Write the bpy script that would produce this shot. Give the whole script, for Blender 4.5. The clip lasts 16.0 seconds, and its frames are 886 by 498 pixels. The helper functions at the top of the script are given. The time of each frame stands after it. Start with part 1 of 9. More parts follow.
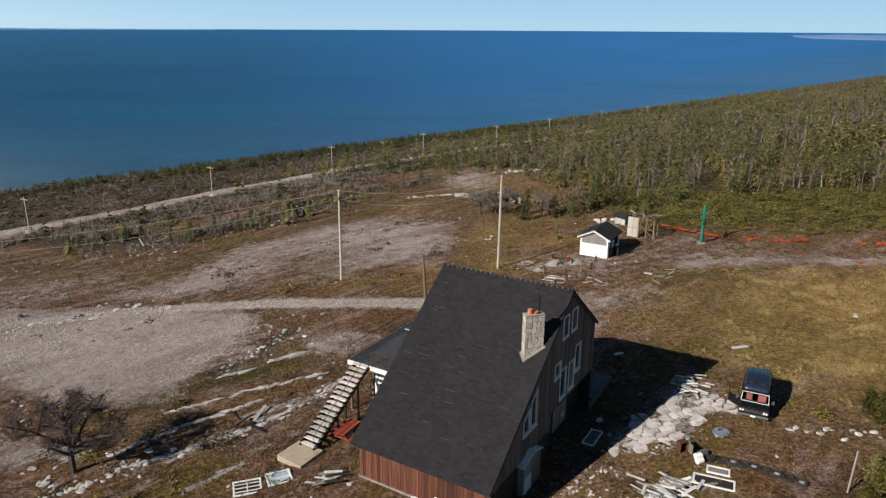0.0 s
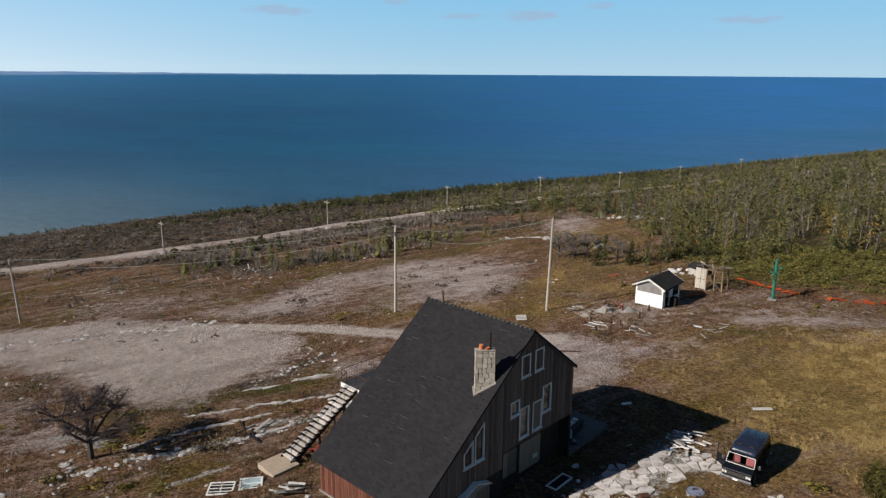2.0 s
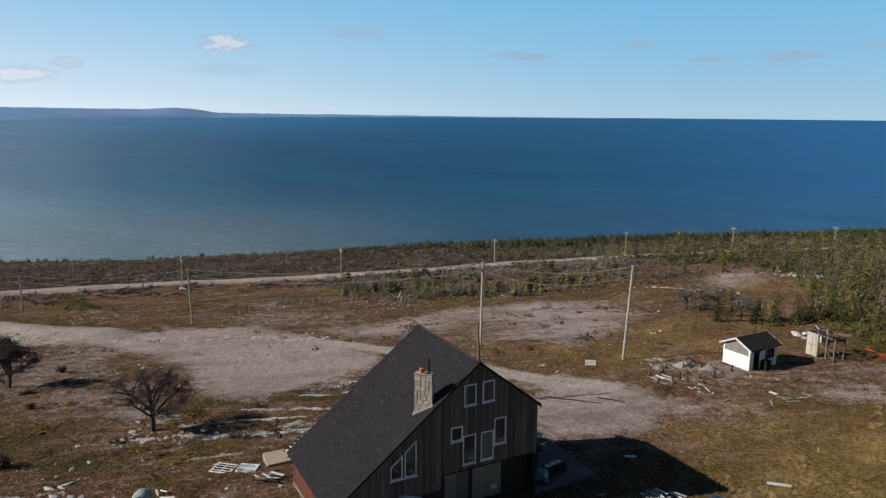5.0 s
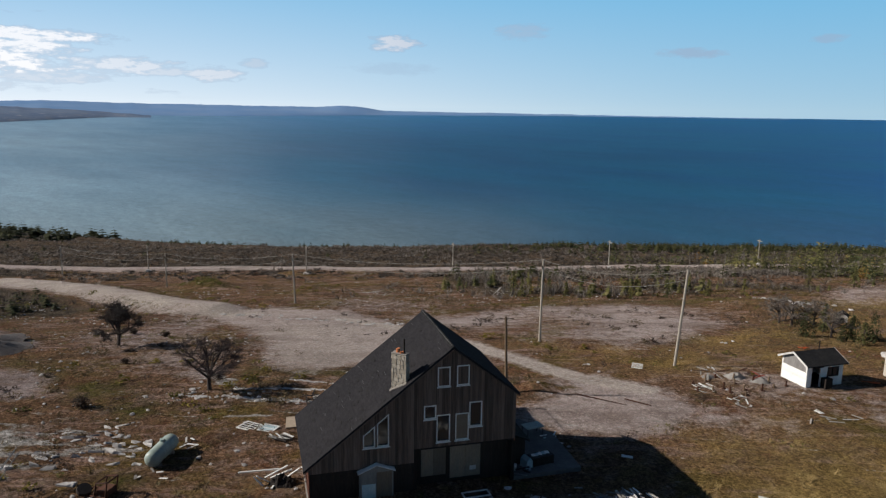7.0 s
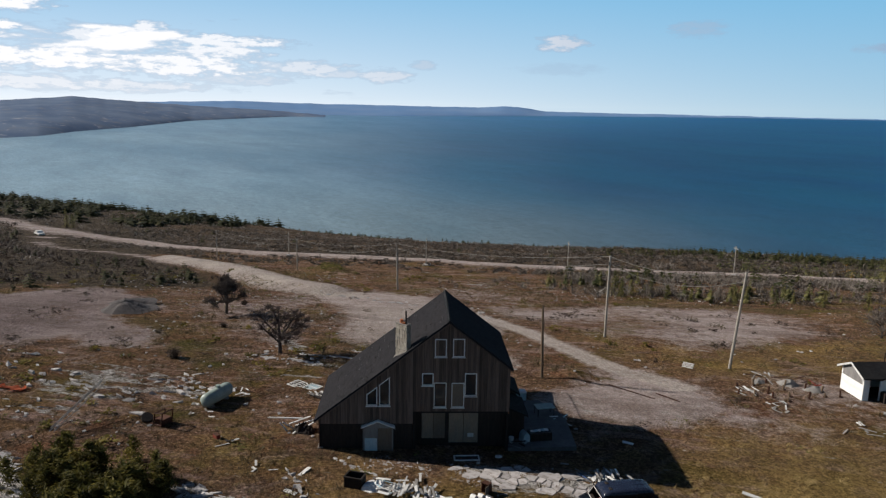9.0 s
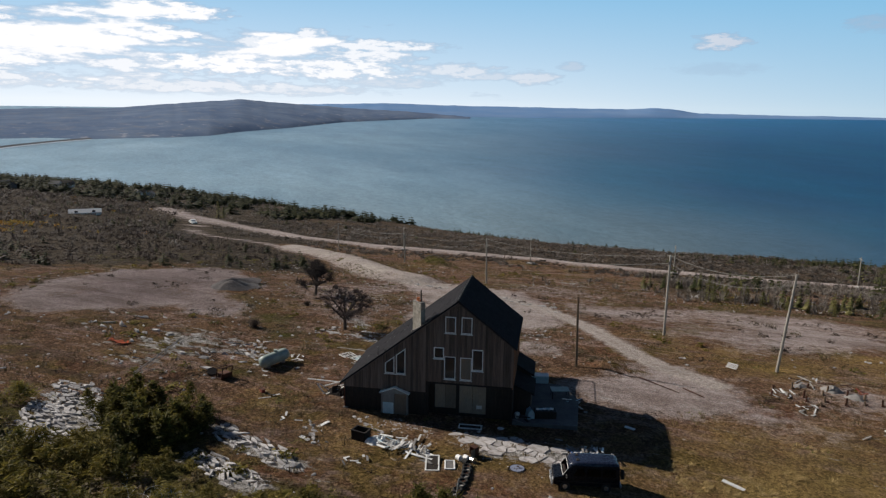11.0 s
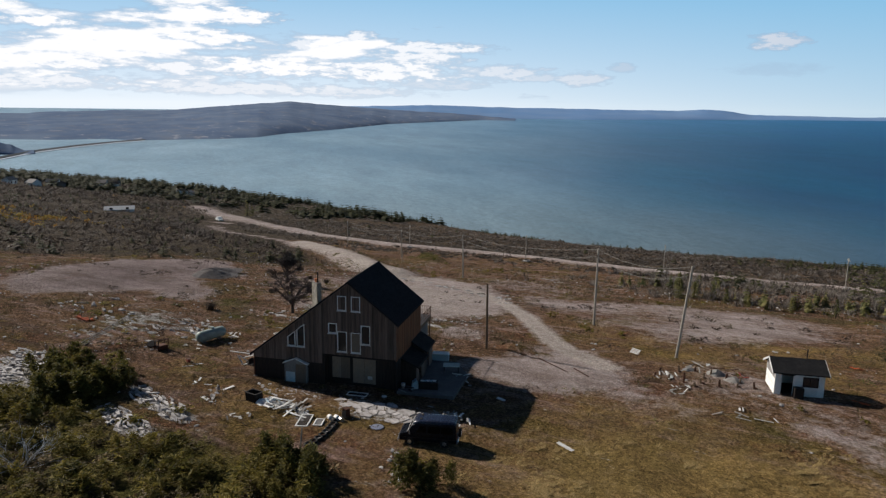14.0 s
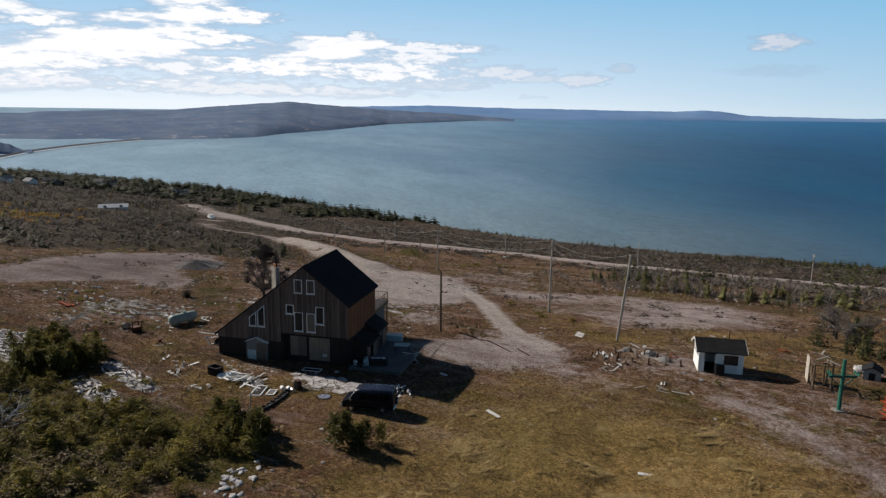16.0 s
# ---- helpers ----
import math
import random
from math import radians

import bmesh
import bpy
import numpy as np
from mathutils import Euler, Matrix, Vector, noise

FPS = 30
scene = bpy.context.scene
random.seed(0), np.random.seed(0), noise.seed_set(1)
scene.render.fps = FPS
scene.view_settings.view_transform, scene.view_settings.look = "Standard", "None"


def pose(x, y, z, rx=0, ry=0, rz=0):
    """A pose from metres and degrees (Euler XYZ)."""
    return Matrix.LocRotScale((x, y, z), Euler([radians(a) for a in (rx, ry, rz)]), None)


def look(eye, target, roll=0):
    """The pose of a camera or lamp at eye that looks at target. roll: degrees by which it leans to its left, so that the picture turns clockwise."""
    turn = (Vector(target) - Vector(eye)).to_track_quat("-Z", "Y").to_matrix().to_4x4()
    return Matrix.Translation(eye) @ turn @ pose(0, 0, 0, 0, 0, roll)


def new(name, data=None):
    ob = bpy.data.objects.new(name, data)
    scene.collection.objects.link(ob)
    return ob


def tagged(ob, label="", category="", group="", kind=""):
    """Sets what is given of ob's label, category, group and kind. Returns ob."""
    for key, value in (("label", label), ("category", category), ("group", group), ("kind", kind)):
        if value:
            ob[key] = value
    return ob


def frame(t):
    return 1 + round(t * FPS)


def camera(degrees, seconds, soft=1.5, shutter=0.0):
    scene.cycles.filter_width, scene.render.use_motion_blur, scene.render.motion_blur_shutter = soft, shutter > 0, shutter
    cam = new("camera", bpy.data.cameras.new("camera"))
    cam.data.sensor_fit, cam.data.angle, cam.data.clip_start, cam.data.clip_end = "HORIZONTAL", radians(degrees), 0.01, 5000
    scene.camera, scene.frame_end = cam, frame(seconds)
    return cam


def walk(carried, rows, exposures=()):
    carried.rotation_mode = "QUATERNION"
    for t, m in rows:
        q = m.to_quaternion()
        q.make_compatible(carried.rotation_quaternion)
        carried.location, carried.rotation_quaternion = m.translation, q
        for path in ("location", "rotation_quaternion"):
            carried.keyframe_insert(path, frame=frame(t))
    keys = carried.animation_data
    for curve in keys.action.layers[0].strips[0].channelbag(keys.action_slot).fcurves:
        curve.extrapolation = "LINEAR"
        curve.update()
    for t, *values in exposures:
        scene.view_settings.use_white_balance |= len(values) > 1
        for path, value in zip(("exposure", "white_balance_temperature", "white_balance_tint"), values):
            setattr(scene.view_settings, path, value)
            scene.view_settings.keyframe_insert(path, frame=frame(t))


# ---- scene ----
cam = camera(64.2, 16.0, 1.3)
METRES, EYE, TILT, LEAN, TURN = 80.0, 24.0, -4.178, 1.134, 0.0
ROWS = [
    (0.0, 0.0, 0.0, 0.0, 0.35, -13.34, -1.46),
    (0.5, 0.0299, -0.0053, 0.0007, 3.44, -12.58, -1.7),
    (1.0, 0.0603, -0.0088, 0.0019, 6.34, -11.82, -1.88),
    (1.5, 0.0913, -0.011, 0.0029, 9.34, -11.06, -2.09),
    (2.0, 0.1228, -0.0119, 0.0042, 12.28, -10.34, -2.31),
    (2.5, 0.1544, -0.0111, 0.0057, 15.28, -9.61, -2.5),
    (3.0, 0.1865, -0.0088, 0.0069, 18.37, -8.87, -2.7),
    (3.5, 0.2186, -0.0052, 0.0085, 21.48, -8.28, -2.92),
    (4.0, 0.2511, -0.0002, 0.0102, 24.59, -7.95, -3.12),
    (6.5, 0.4109, 0.0525, 0.0211, 40.49, -8.73, -4.23),
    (7.0, 0.4415, 0.0662, 0.0224, 43.65, -8.93, -4.46),
    (7.5, 0.4722, 0.0802, 0.023, 46.84, -9.18, -4.66),
    (8.0, 0.5037, 0.095, 0.024, 50.04, -9.44, -4.83),
    (8.5, 0.5357, 0.1102, 0.0257, 53.34, -9.69, -4.94),
    (9.0, 0.567, 0.1265, 0.0272, 56.64, -9.95, -5.02),
    (9.5, 0.5968, 0.1433, 0.0289, 59.88, -10.18, -5.08),
    (10.0, 0.6252, 0.1608, 0.0306, 63.15, -10.43, -5.15),
    (12.5, 0.748, 0.2618, 0.0403, 71.72, -11.03, -5.03),
    (13.0, 0.7695, 0.2847, 0.0433, 71.86, -11.01, -5.04),
    (13.5, 0.7897, 0.3051, 0.0465, 72.01, -11.01, -5.05),
    (14.0, 0.81, 0.3219, 0.049, 72.1, -11.03, -5.08),
    (14.5, 0.8307, 0.3352, 0.0509, 72.1, -11.01, -5.1),
    (15.0, 0.8513, 0.3449, 0.052, 72.07, -10.99, -5.14),
    (15.5, 0.8723, 0.3523, 0.0524, 72.06, -10.98, -5.17),
    (16.0, 0.8934, 0.3575, 0.0524, 72.05, -10.99, -5.19),
]
walk(cam, [(t, pose(0, 0, EYE, TILT, LEAN, TURN) @ pose(METRES * x, METRES * y, METRES * z, 90 + pitch, roll, yaw)) for t, x, y, z, yaw, pitch, roll in ROWS],
     [(0.0, 0.26), (2.0, 0.2), (4.0, 0.12), (7.0, 0.1), (9.0, 0.1), (16.0, 0.1)])

# ---------------------------------------------------------------- sky, sun
SUN_AZ, SUN_EL = math.atan2(-0.78, -0.625), radians(29.5)
world = bpy.data.worlds.new("sky")
scene.world = world
world.use_nodes = True
wn, wl = world.node_tree.nodes, world.node_tree.links
wn.clear()
sky = wn.new("ShaderNodeTexSky")
sky.sky_type, sky.sun_disc = "NISHITA", False
sky.sun_elevation, sky.sun_rotation = SUN_EL, SUN_AZ
sky.altitude, sky.air_density, sky.dust_density, sky.ozone_density = 100.0, 0.9, 0.1, 4.0
w_out = wn.new("ShaderNodeOutputWorld")
w_bg = wn.new("ShaderNodeBackground")
w_bg.inputs["Strength"].default_value = 0.04


def wmath(op, a, b=None, c=None, clamp=False):
    n = wn.new("ShaderNodeMath")
    n.operation, n.use_clamp = op, clamp
    for i, v in enumerate((a, b, c)):
        if v is None:
            continue
        if isinstance(v, (int, float)):
            n.inputs[i].default_value = v
        else:
            wl.new(v, n.inputs[i])
    return n.outputs[0]


# fair-weather clouds: a bank of cumulus over the bay's head, small flat puffs elsewhere
w_co = wn.new("ShaderNodeTexCoord")
w_sep = wn.new("ShaderNodeSeparateXYZ")
wl.new(w_co.outputs["Generated"], w_sep.inputs[0])
w_z = wmath("MAXIMUM", w_sep.outputs[2], 0.004)
w_azd = wmath("MULTIPLY", wmath("ARCTAN2", wmath("MULTIPLY", w_sep.outputs[0], -1.0), w_sep.outputs[1]), 57.2958)
w_eld = wmath("MULTIPLY", wmath("ARCSINE", w_sep.outputs[2]), 57.2958)


def wnoise(fx, fy, detail, rough, shift=0.0):
    """Noise over bearing and height, stretched along the horizon."""
    cmb = wn.new("ShaderNodeCombineXYZ")
    wl.new(wmath("MULTIPLY", w_azd, fx), cmb.inputs[0])
    wl.new(wmath("MULTIPLY", w_eld, fy), cmb.inputs[1])
    cmb.inputs[2].default_value = shift
    n = wn.new("ShaderNodeTexNoise")
    n.inputs["Scale"].default_value, n.inputs["Detail"].default_value, n.inputs["Roughness"].default_value = 1.0, detail, rough
    wl.new(cmb.outputs[0], n.inputs["Vector"])
    return n.outputs["Fac"]


w_az = wmath("ADD", wmath("MULTIPLY", w_sep.outputs[0], -0.995), wmath("MULTIPLY", w_sep.outputs[1], -0.10))
w_more = wmath("MULTIPLY", wmath("SUBTRACT", 1.0, wmath("POWER", wmath("MULTIPLY", wmath("ABSOLUTE", wmath("SUBTRACT", w_azd, 98.0)), 0.0285, clamp=True), 1.6), clamp=True), 0.20)
w_high = wmath("MULTIPLY", wmath("SUBTRACT", w_eld, 5.6, clamp=False), 0.030)
w_cov = wmath("SUBTRACT", wmath("ADD", wmath("ADD", wmath("MULTIPLY", wnoise(0.105, 0.60, 2.0, 0.5, 3.7), 0.68), wmath("MULTIPLY", wnoise(0.42, 1.75, 6.0, 0.6), 0.32)), w_more), wmath("MAXIMUM", w_high, 0.0))
w_bank = wmath("MULTIPLY", wmath("MULTIPLY", wmath("SUBTRACT", w_cov, 0.632), 9.0, clamp=True), wmath("MULTIPLY", wmath("SUBTRACT", w_azd, 58.0), 0.12, clamp=True))
w_mask = wmath("MULTIPLY", w_bank, wmath("MULTIPLY", wmath("SUBTRACT", w_eld, 0.5), 1.2, clamp=True))
w_fray = wmath("MULTIPLY", wmath("SUBTRACT", wnoise(0.7, 2.3, 6.0, 0.62, 9.0), 0.5), 4.8)
# bearing, height, half width, half height, thickness
for az, el, wide_, high_, thick in ((47.6, 5.0, 1.8, 0.6, 0.9), (37.6, 5.95, 2.0, 0.6, 0.45), (25.0, 4.35, 2.4, 0.35, 0.6), (16.0, 5.2, 1.1, 0.28, 0.5), (10.8, 4.05, 1.6, 0.22, 0.45),
                                    (5.7, 4.15, 2.0, 0.38, 0.65), (0.5, 4.8, 1.0, 0.25, 0.45), (-8.3, 6.2, 1.9, 0.42, 0.55), (-10.0, 3.65, 2.2, 0.28, 0.55), (61.3, 2.4, 2.1, 0.55, 0.7),
                                    (58.4, 3.25, 1.0, 0.38, 0.5), (65.0, 2.5, 1.7, 0.42, 0.6), (78.5, 5.35, 1.3, 0.45, 0.85), (82.4, 4.6, 1.9, 0.6, 0.8), (73.5, 4.6, 5.0, 0.5, 0.85), (76.5, 2.8, 5.2, 0.9, 0.9), (67.5, 2.8, 4.2, 0.6, 0.7), (47.7, 3.1, 3.2, 0.45, 0.22)) + (
                                    (100.9, 5.55, 2.2, 0.42, 1.0), (89.0, 6.55, 4.2, 0.7, 1.0), (89.9, 4.95, 3.3, 0.62, 1.0), (96.4, 4.3, 5.8, 0.72, 1.0), (100.5, 2.85, 5.0, 0.6, 0.95), (92.0, 2.7, 3.2, 0.5, 0.85), (85.0, 3.0, 5.6, 0.8, 1.0),
                                    (100.8, 1.6, 4.6, 0.5, 0.8), (87.5, 1.3, 9.0, 0.5, 0.75), (74.1, 3.85, 3.8, 0.55, 0.85), (80.3, 1.2, 5.5, 0.42, 0.7), (69.2, 2.9, 2.0, 0.3, 0.6), (72.5, 1.9, 4.0, 0.4, 0.55)):
    w_dx = wmath("MULTIPLY", wmath("SUBTRACT", w_azd, az), 1.0 / wide_)
    w_dy = wmath("MULTIPLY", wmath("SUBTRACT", w_eld, el), 1.0 / high_)
    w_d2 = wmath("ADD", wmath("MULTIPLY", w_dx, w_dx), wmath("MULTIPLY", w_dy, w_dy))
    w_puff = wmath("MULTIPLY", wmath("MULTIPLY", wmath("SUBTRACT", wmath("ADD", w_fray, 1.45), w_d2), 0.8, clamp=True), thick)
    w_mask = wmath("MAXIMUM", w_mask, w_puff)
w_mix = wn.new("ShaderNodeMix")
w_mix.data_type = "RGBA"
wl.new(w_mask, w_mix.inputs[0])
# sea haze along the horizon, whiter on the sun's side
w_hz = wmath("MULTIPLY", wmath("SUBTRACT", 0.23, w_z, clamp=True), 18.0, clamp=True)
w_up = wmath("POWER", wmath("MULTIPLY", w_z, 6.2, clamp=True), 0.65)
w_side = wmath("POWER", wmath("MULTIPLY", wmath("ADD", w_az, -0.05), 1.05, clamp=True), 1.8)
w_hcol = wn.new("ShaderNodeMix")
w_hcol.data_type = "RGBA"
wl.new(w_side, w_hcol.inputs[0])
w_hcol.inputs[6].default_value = (9.8, 14.3, 17.4, 1.0)
w_hcol.inputs[7].default_value = (21.8, 22.9, 24.1, 1.0)
w_tcol = wn.new("ShaderNodeMix")
w_tcol.data_type = "RGBA"
wl.new(w_side, w_tcol.inputs[0])
w_tcol.inputs[6].default_value = (4.0, 11.2, 17.8, 1.0)
w_tcol.inputs[7].default_value = (6.9, 13.0, 19.0, 1.0)
w_grad = wn.new("ShaderNodeMix")
w_grad.data_type = "RGBA"
wl.new(w_up, w_grad.inputs[0])
wl.new(w_hcol.outputs[2], w_grad.inputs[6])
wl.new(w_tcol.outputs[2], w_grad.inputs[7])
w_haze = wn.new("ShaderNodeMix")
w_haze.data_type = "RGBA"
wl.new(w_hz, w_haze.inputs[0])
wl.new(sky.outputs[0], w_haze.inputs[6])
wl.new(w_grad.outputs[2], w_haze.inputs[7])
wl.new(w_haze.outputs[2], w_mix.inputs[6])
w_cc = wn.new("ShaderNodeMix")
w_cc.data_type = "RGBA"
wl.new(wmath("MULTIPLY", wmath("MULTIPLY", wmath("SUBTRACT", w_azd, 30.0), 0.026, clamp=True), wmath("MULTIPLY", wmath("SUBTRACT", w_mask, 0.25), 1.6, clamp=True)), w_cc.inputs[0])
w_cc.inputs[6].default_value = (7.8, 10.0, 13.6, 1.0)
w_cc.inputs[7].default_value = (23.6, 23.5, 24.0, 1.0)
wl.new(w_cc.outputs[2], w_mix.inputs[7])
wl.new(w_mix.outputs[2], w_bg.inputs["Color"])
wl.new(w_bg.outputs[0], w_out.inputs["Surface"])

sun = new("sun", bpy.data.lights.new("sun", "SUN"))
sun.data.energy, sun.data.angle, sun.data.color = 5.85, radians(0.53), (1.0, 0.93, 0.84)
S_DIR = Vector((math.sin(SUN_AZ) * math.cos(SUN_EL), math.cos(SUN_AZ) * math.cos(SUN_EL), math.sin(SUN_EL)))
sun.matrix_world = look(S_DIR * 200.0, (0, 0, 0))

# ---------------------------------------------------------------- materials


class Mat:
    """A node material with a few short hands."""

    def __init__(self, name, rough=0.8, metal=0.0):
        self.m = bpy.data.materials.new(name)
        self.m.use_nodes = True
        self.n, self.l = self.m.node_tree.nodes, self.m.node_tree.links
        self.b = self.n["Principled BSDF"]
        self.b.inputs["Roughness"].default_value, self.b.inputs["Metallic"].default_value = rough, metal
        self.b.inputs["Specular IOR Level"].default_value = 0.25
        self.b.inputs["Diffuse Roughness"].default_value = 0.25 if rough > 0.7 else 0.0
        self.co = self.n.new("ShaderNodeTexCoord").outputs["Object"]

    def put(self, sock, v):
        if isinstance(v, bpy.types.NodeSocket):
            self.l.new(v, sock)
        elif isinstance(v, (tuple, list)) and len(v) == 3 and len(sock.default_value) == 4:
            sock.default_value = (*v, 1.0)
        else:
            sock.default_value = v

    def noise(self, scale, detail=4.0, rough=0.55, stretch=None, co=None):
        n = self.n.new("ShaderNodeTexNoise")
        n.inputs["Scale"].default_value, n.inputs["Detail"].default_value, n.inputs["Roughness"].default_value = scale, detail, rough
        v = co or self.co
        if stretch:
            mp = self.n.new("ShaderNodeMapping")
            mp.inputs["Scale"].default_value = stretch
            self.l.new(v, mp.inputs["Vector"])
            v = mp.outputs[0]
        self.l.new(v, n.inputs["Vector"])
        return n.outputs["Fac"]

    def streaks(self, scale, along, detail=6.0, rough=0.7, turn=0.78):
        """Noise drawn out along a bearing, as on grazed or bedded ground."""
        mp = self.n.new("ShaderNodeMapping")
        mp.vector_type = "TEXTURE"
        mp.inputs["Rotation"].default_value = (0.0, 0.0, turn)
        mp.inputs["Scale"].default_value = (along, 1.0, 1.0)
        self.l.new(self.co, mp.inputs["Vector"])
        return self.noise(scale, detail, rough, co=mp.outputs[0])

    def voronoi(self, scale, feature="F1", out="Distance", stretch=None):
        n = self.n.new("ShaderNodeTexVoronoi")
        n.feature = feature
        n.inputs["Scale"].default_value = scale
        v = self.co
        if stretch:
            mp = self.n.new("ShaderNodeMapping")
            mp.inputs["Scale"].default_value = stretch
            self.l.new(v, mp.inputs["Vector"])
            v = mp.outputs[0]
        self.l.new(v, n.inputs["Vector"])
        return n.outputs[out]

    def ramp(self, fac, lo, hi, to_lo=0.0, to_hi=1.0):
        n = self.n.new("ShaderNodeMapRange")
        self.l.new(fac, n.inputs["Value"])
        for k, v in (("From Min", lo), ("From Max", hi), ("To Min", to_lo), ("To Max", to_hi)):
            n.inputs[k].default_value = v
        return n.outputs[0]

    def math(self, op, a, b=0.0, clamp=False):
        n = self.n.new("ShaderNodeMath")
        n.operation, n.use_clamp = op, clamp
        self.put(n.inputs[0], a)
        self.put(n.inputs[1], b)
        return n.outputs[0]

    def mix(self, fac, a, b, blend="MIX"):
        n = self.n.new("ShaderNodeMix")
        n.data_type, n.blend_type = "RGBA", blend
        self.put(n.inputs[0], fac)
        self.put(n.inputs[6], a)
        self.put(n.inputs[7], b)
        return n.outputs[2]

    def attr(self, name):
        n = self.n.new("ShaderNodeAttribute")
        n.attribute_name = name
        return n.outputs["Fac"]

    def island(self):
        return self.n.new("ShaderNodeNewGeometry").outputs["Random Per Island"]

    def objrand(self):
        return self.n.new("ShaderNodeObjectInfo").outputs["Random"]

    def colour(self, v):
        self.put(self.b.inputs["Base Color"], v)
        return self

    def rough(self, v):
        self.put(self.b.inputs["Roughness"], v)
        return self

    def bump(self, fac, strength=0.4, dist=0.05):
        n = self.n.new("ShaderNodeBump")
        n.inputs["Strength"].default_value, n.inputs["Distance"].default_value = strength, dist
        self.l.new(fac, n.inputs["Height"])
        self.l.new(n.outputs[0], self.b.inputs["Normal"])
        return self


def plain(name, c1, c2, scale=3.0, rough=0.7, metal=0.0, bump=0.3, dist=0.02, stretch=None, vary=0.25, spec=0.25):
    """Two tones at a fine and a broad scale, with relief; vary: how much one piece differs from the next."""
    k = Mat(name, rough, metal)
    k.b.inputs["Specular IOR Level"].default_value = spec
    fine, broad = k.noise(scale * 6, 5.0, 0.6, stretch), k.noise(scale, 4.0, 0.55, stretch)
    c = k.mix(k.ramp(broad, 0.35, 0.65), c1, c2)
    c = k.mix(k.ramp(fine, 0.3, 0.75, 0.0, 0.5), c, tuple(0.5 * v for v in c1))
    if vary:
        v = k.ramp(k.math("FRACT", k.math("ADD", k.objrand(), k.island())), 0.0, 1.0, 1.0 - vary, 1.0 + vary)
        c = k.mix(1.0, c, v, "MULTIPLY")
    k.colour(c).bump(fine, bump, dist)
    k.rough(k.ramp(fine, 0.3, 0.7, max(0.05, rough - 0.12), min(1.0, rough + 0.12)))
    return k.m


m_siding = plain("weathered_brown_boards", (0.175, 0.122, 0.098), (0.088, 0.062, 0.050), 1.8, 0.85, stretch=(6, 6, 0.3), vary=0.42)
m_red = plain("red_brown_boards", (0.135, 0.047, 0.028), (0.062, 0.026, 0.018), 2.2, 0.8, stretch=(6, 6, 0.35), vary=0.5)
m_orange = plain("orange_brown_boards", (0.22, 0.085, 0.035), (0.15, 0.06, 0.028), 1.2, 0.8, stretch=(6, 6, 0.5), vary=0.3)
m_dark = plain("dark_stained_boards", (0.022, 0.017, 0.015), (0.035, 0.025, 0.02), 1.5, 0.85, stretch=(5, 5, 0.6))
m_white = plain("white_paint", (0.78, 0.77, 0.74), (0.70, 0.69, 0.66), 2.0, 0.6, vary=0.08, bump=0.15)
m_trim = plain("chalky_white_trim", (0.66, 0.65, 0.62), (0.50, 0.49, 0.47), 3.0, 0.7, vary=0.15)
m_ply = plain("weathered_plywood", (0.24, 0.18, 0.13), (0.19, 0.15, 0.12), 1.0, 0.85, stretch=(3, 3, 0.7), vary=0.3)
m_tanply = plain("tan_plywood", (0.46, 0.37, 0.28), (0.36, 0.29, 0.22), 1.0, 0.85, stretch=(3, 3, 0.7), vary=0.1)
m_greyply = plain("grey_plywood", (0.22, 0.21, 0.20), (0.16, 0.15, 0.145), 1.0, 0.85, stretch=(3, 3, 0.7), vary=0.25)
m_conc = plain("old_concrete", (0.30, 0.27, 0.24), (0.21, 0.19, 0.17), 0.8, 0.9, bump=0.5, vary=0.12)
m_paleplank = plain("pale_worn_planks", (0.62, 0.59, 0.56), (0.44, 0.41, 0.385), 1.5, 0.85, stretch=(4, 4, 0.5), vary=0.3)
m_greywood = plain("silvered_wood", (0.40, 0.38, 0.35), (0.27, 0.25, 0.23), 1.5, 0.85, stretch=(4, 4, 0.5), vary=0.35)
m_pole = plain("pale_pole_wood", (0.46, 0.42, 0.36), (0.34, 0.30, 0.25), 1.5, 0.85, stretch=(5, 5, 0.3), vary=0.15)
m_brownpole = plain("brown_pole_wood", (0.20, 0.14, 0.09), (0.13, 0.09, 0.06), 1.5, 0.85, stretch=(5, 5, 0.3))
m_rust = plain("rusted_steel", (0.11, 0.045, 0.026), (0.06, 0.032, 0.024), 3.0, 0.8, 0.3, vary=0.3)
m_iron = plain("dark_iron", (0.03, 0.027, 0.025), (0.05, 0.04, 0.035), 4.0, 0.6, 0.5)
m_redpaint = plain("red_paint", (0.30, 0.055, 0.03), (0.17, 0.04, 0.028), 3.0, 0.75)
m_green = plain("green_painted_steel", (0.015, 0.13, 0.085), (0.02, 0.10, 0.07), 2.0, 0.45, 0.0, bump=0.1, spec=0.5)
m_tank = plain("faded_green_tank", (0.37, 0.43, 0.385), (0.27, 0.33, 0.29), 1.2, 0.5, bump=0.1, spec=0.4)
m_van = plain("black_van_paint", (0.006, 0.008, 0.012), (0.009, 0.011, 0.017), 1.0, 0.30, bump=0.03, vary=0.0, spec=0.12)
m_vanglass = plain("dark_van_glass", (0.004, 0.005, 0.006), (0.007, 0.008, 0.009), 1.0, 0.15, bump=0.0, vary=0.0, spec=0.2)
m_vanroof = plain("dull_blue_black_roof", (0.013, 0.018, 0.036), (0.018, 0.025, 0.048), 1.0, 0.28, bump=0.02, vary=0.0, spec=0.35)
m_rubber = plain("rubber", (0.022, 0.021, 0.02), (0.035, 0.033, 0.03), 5.0, 0.9)
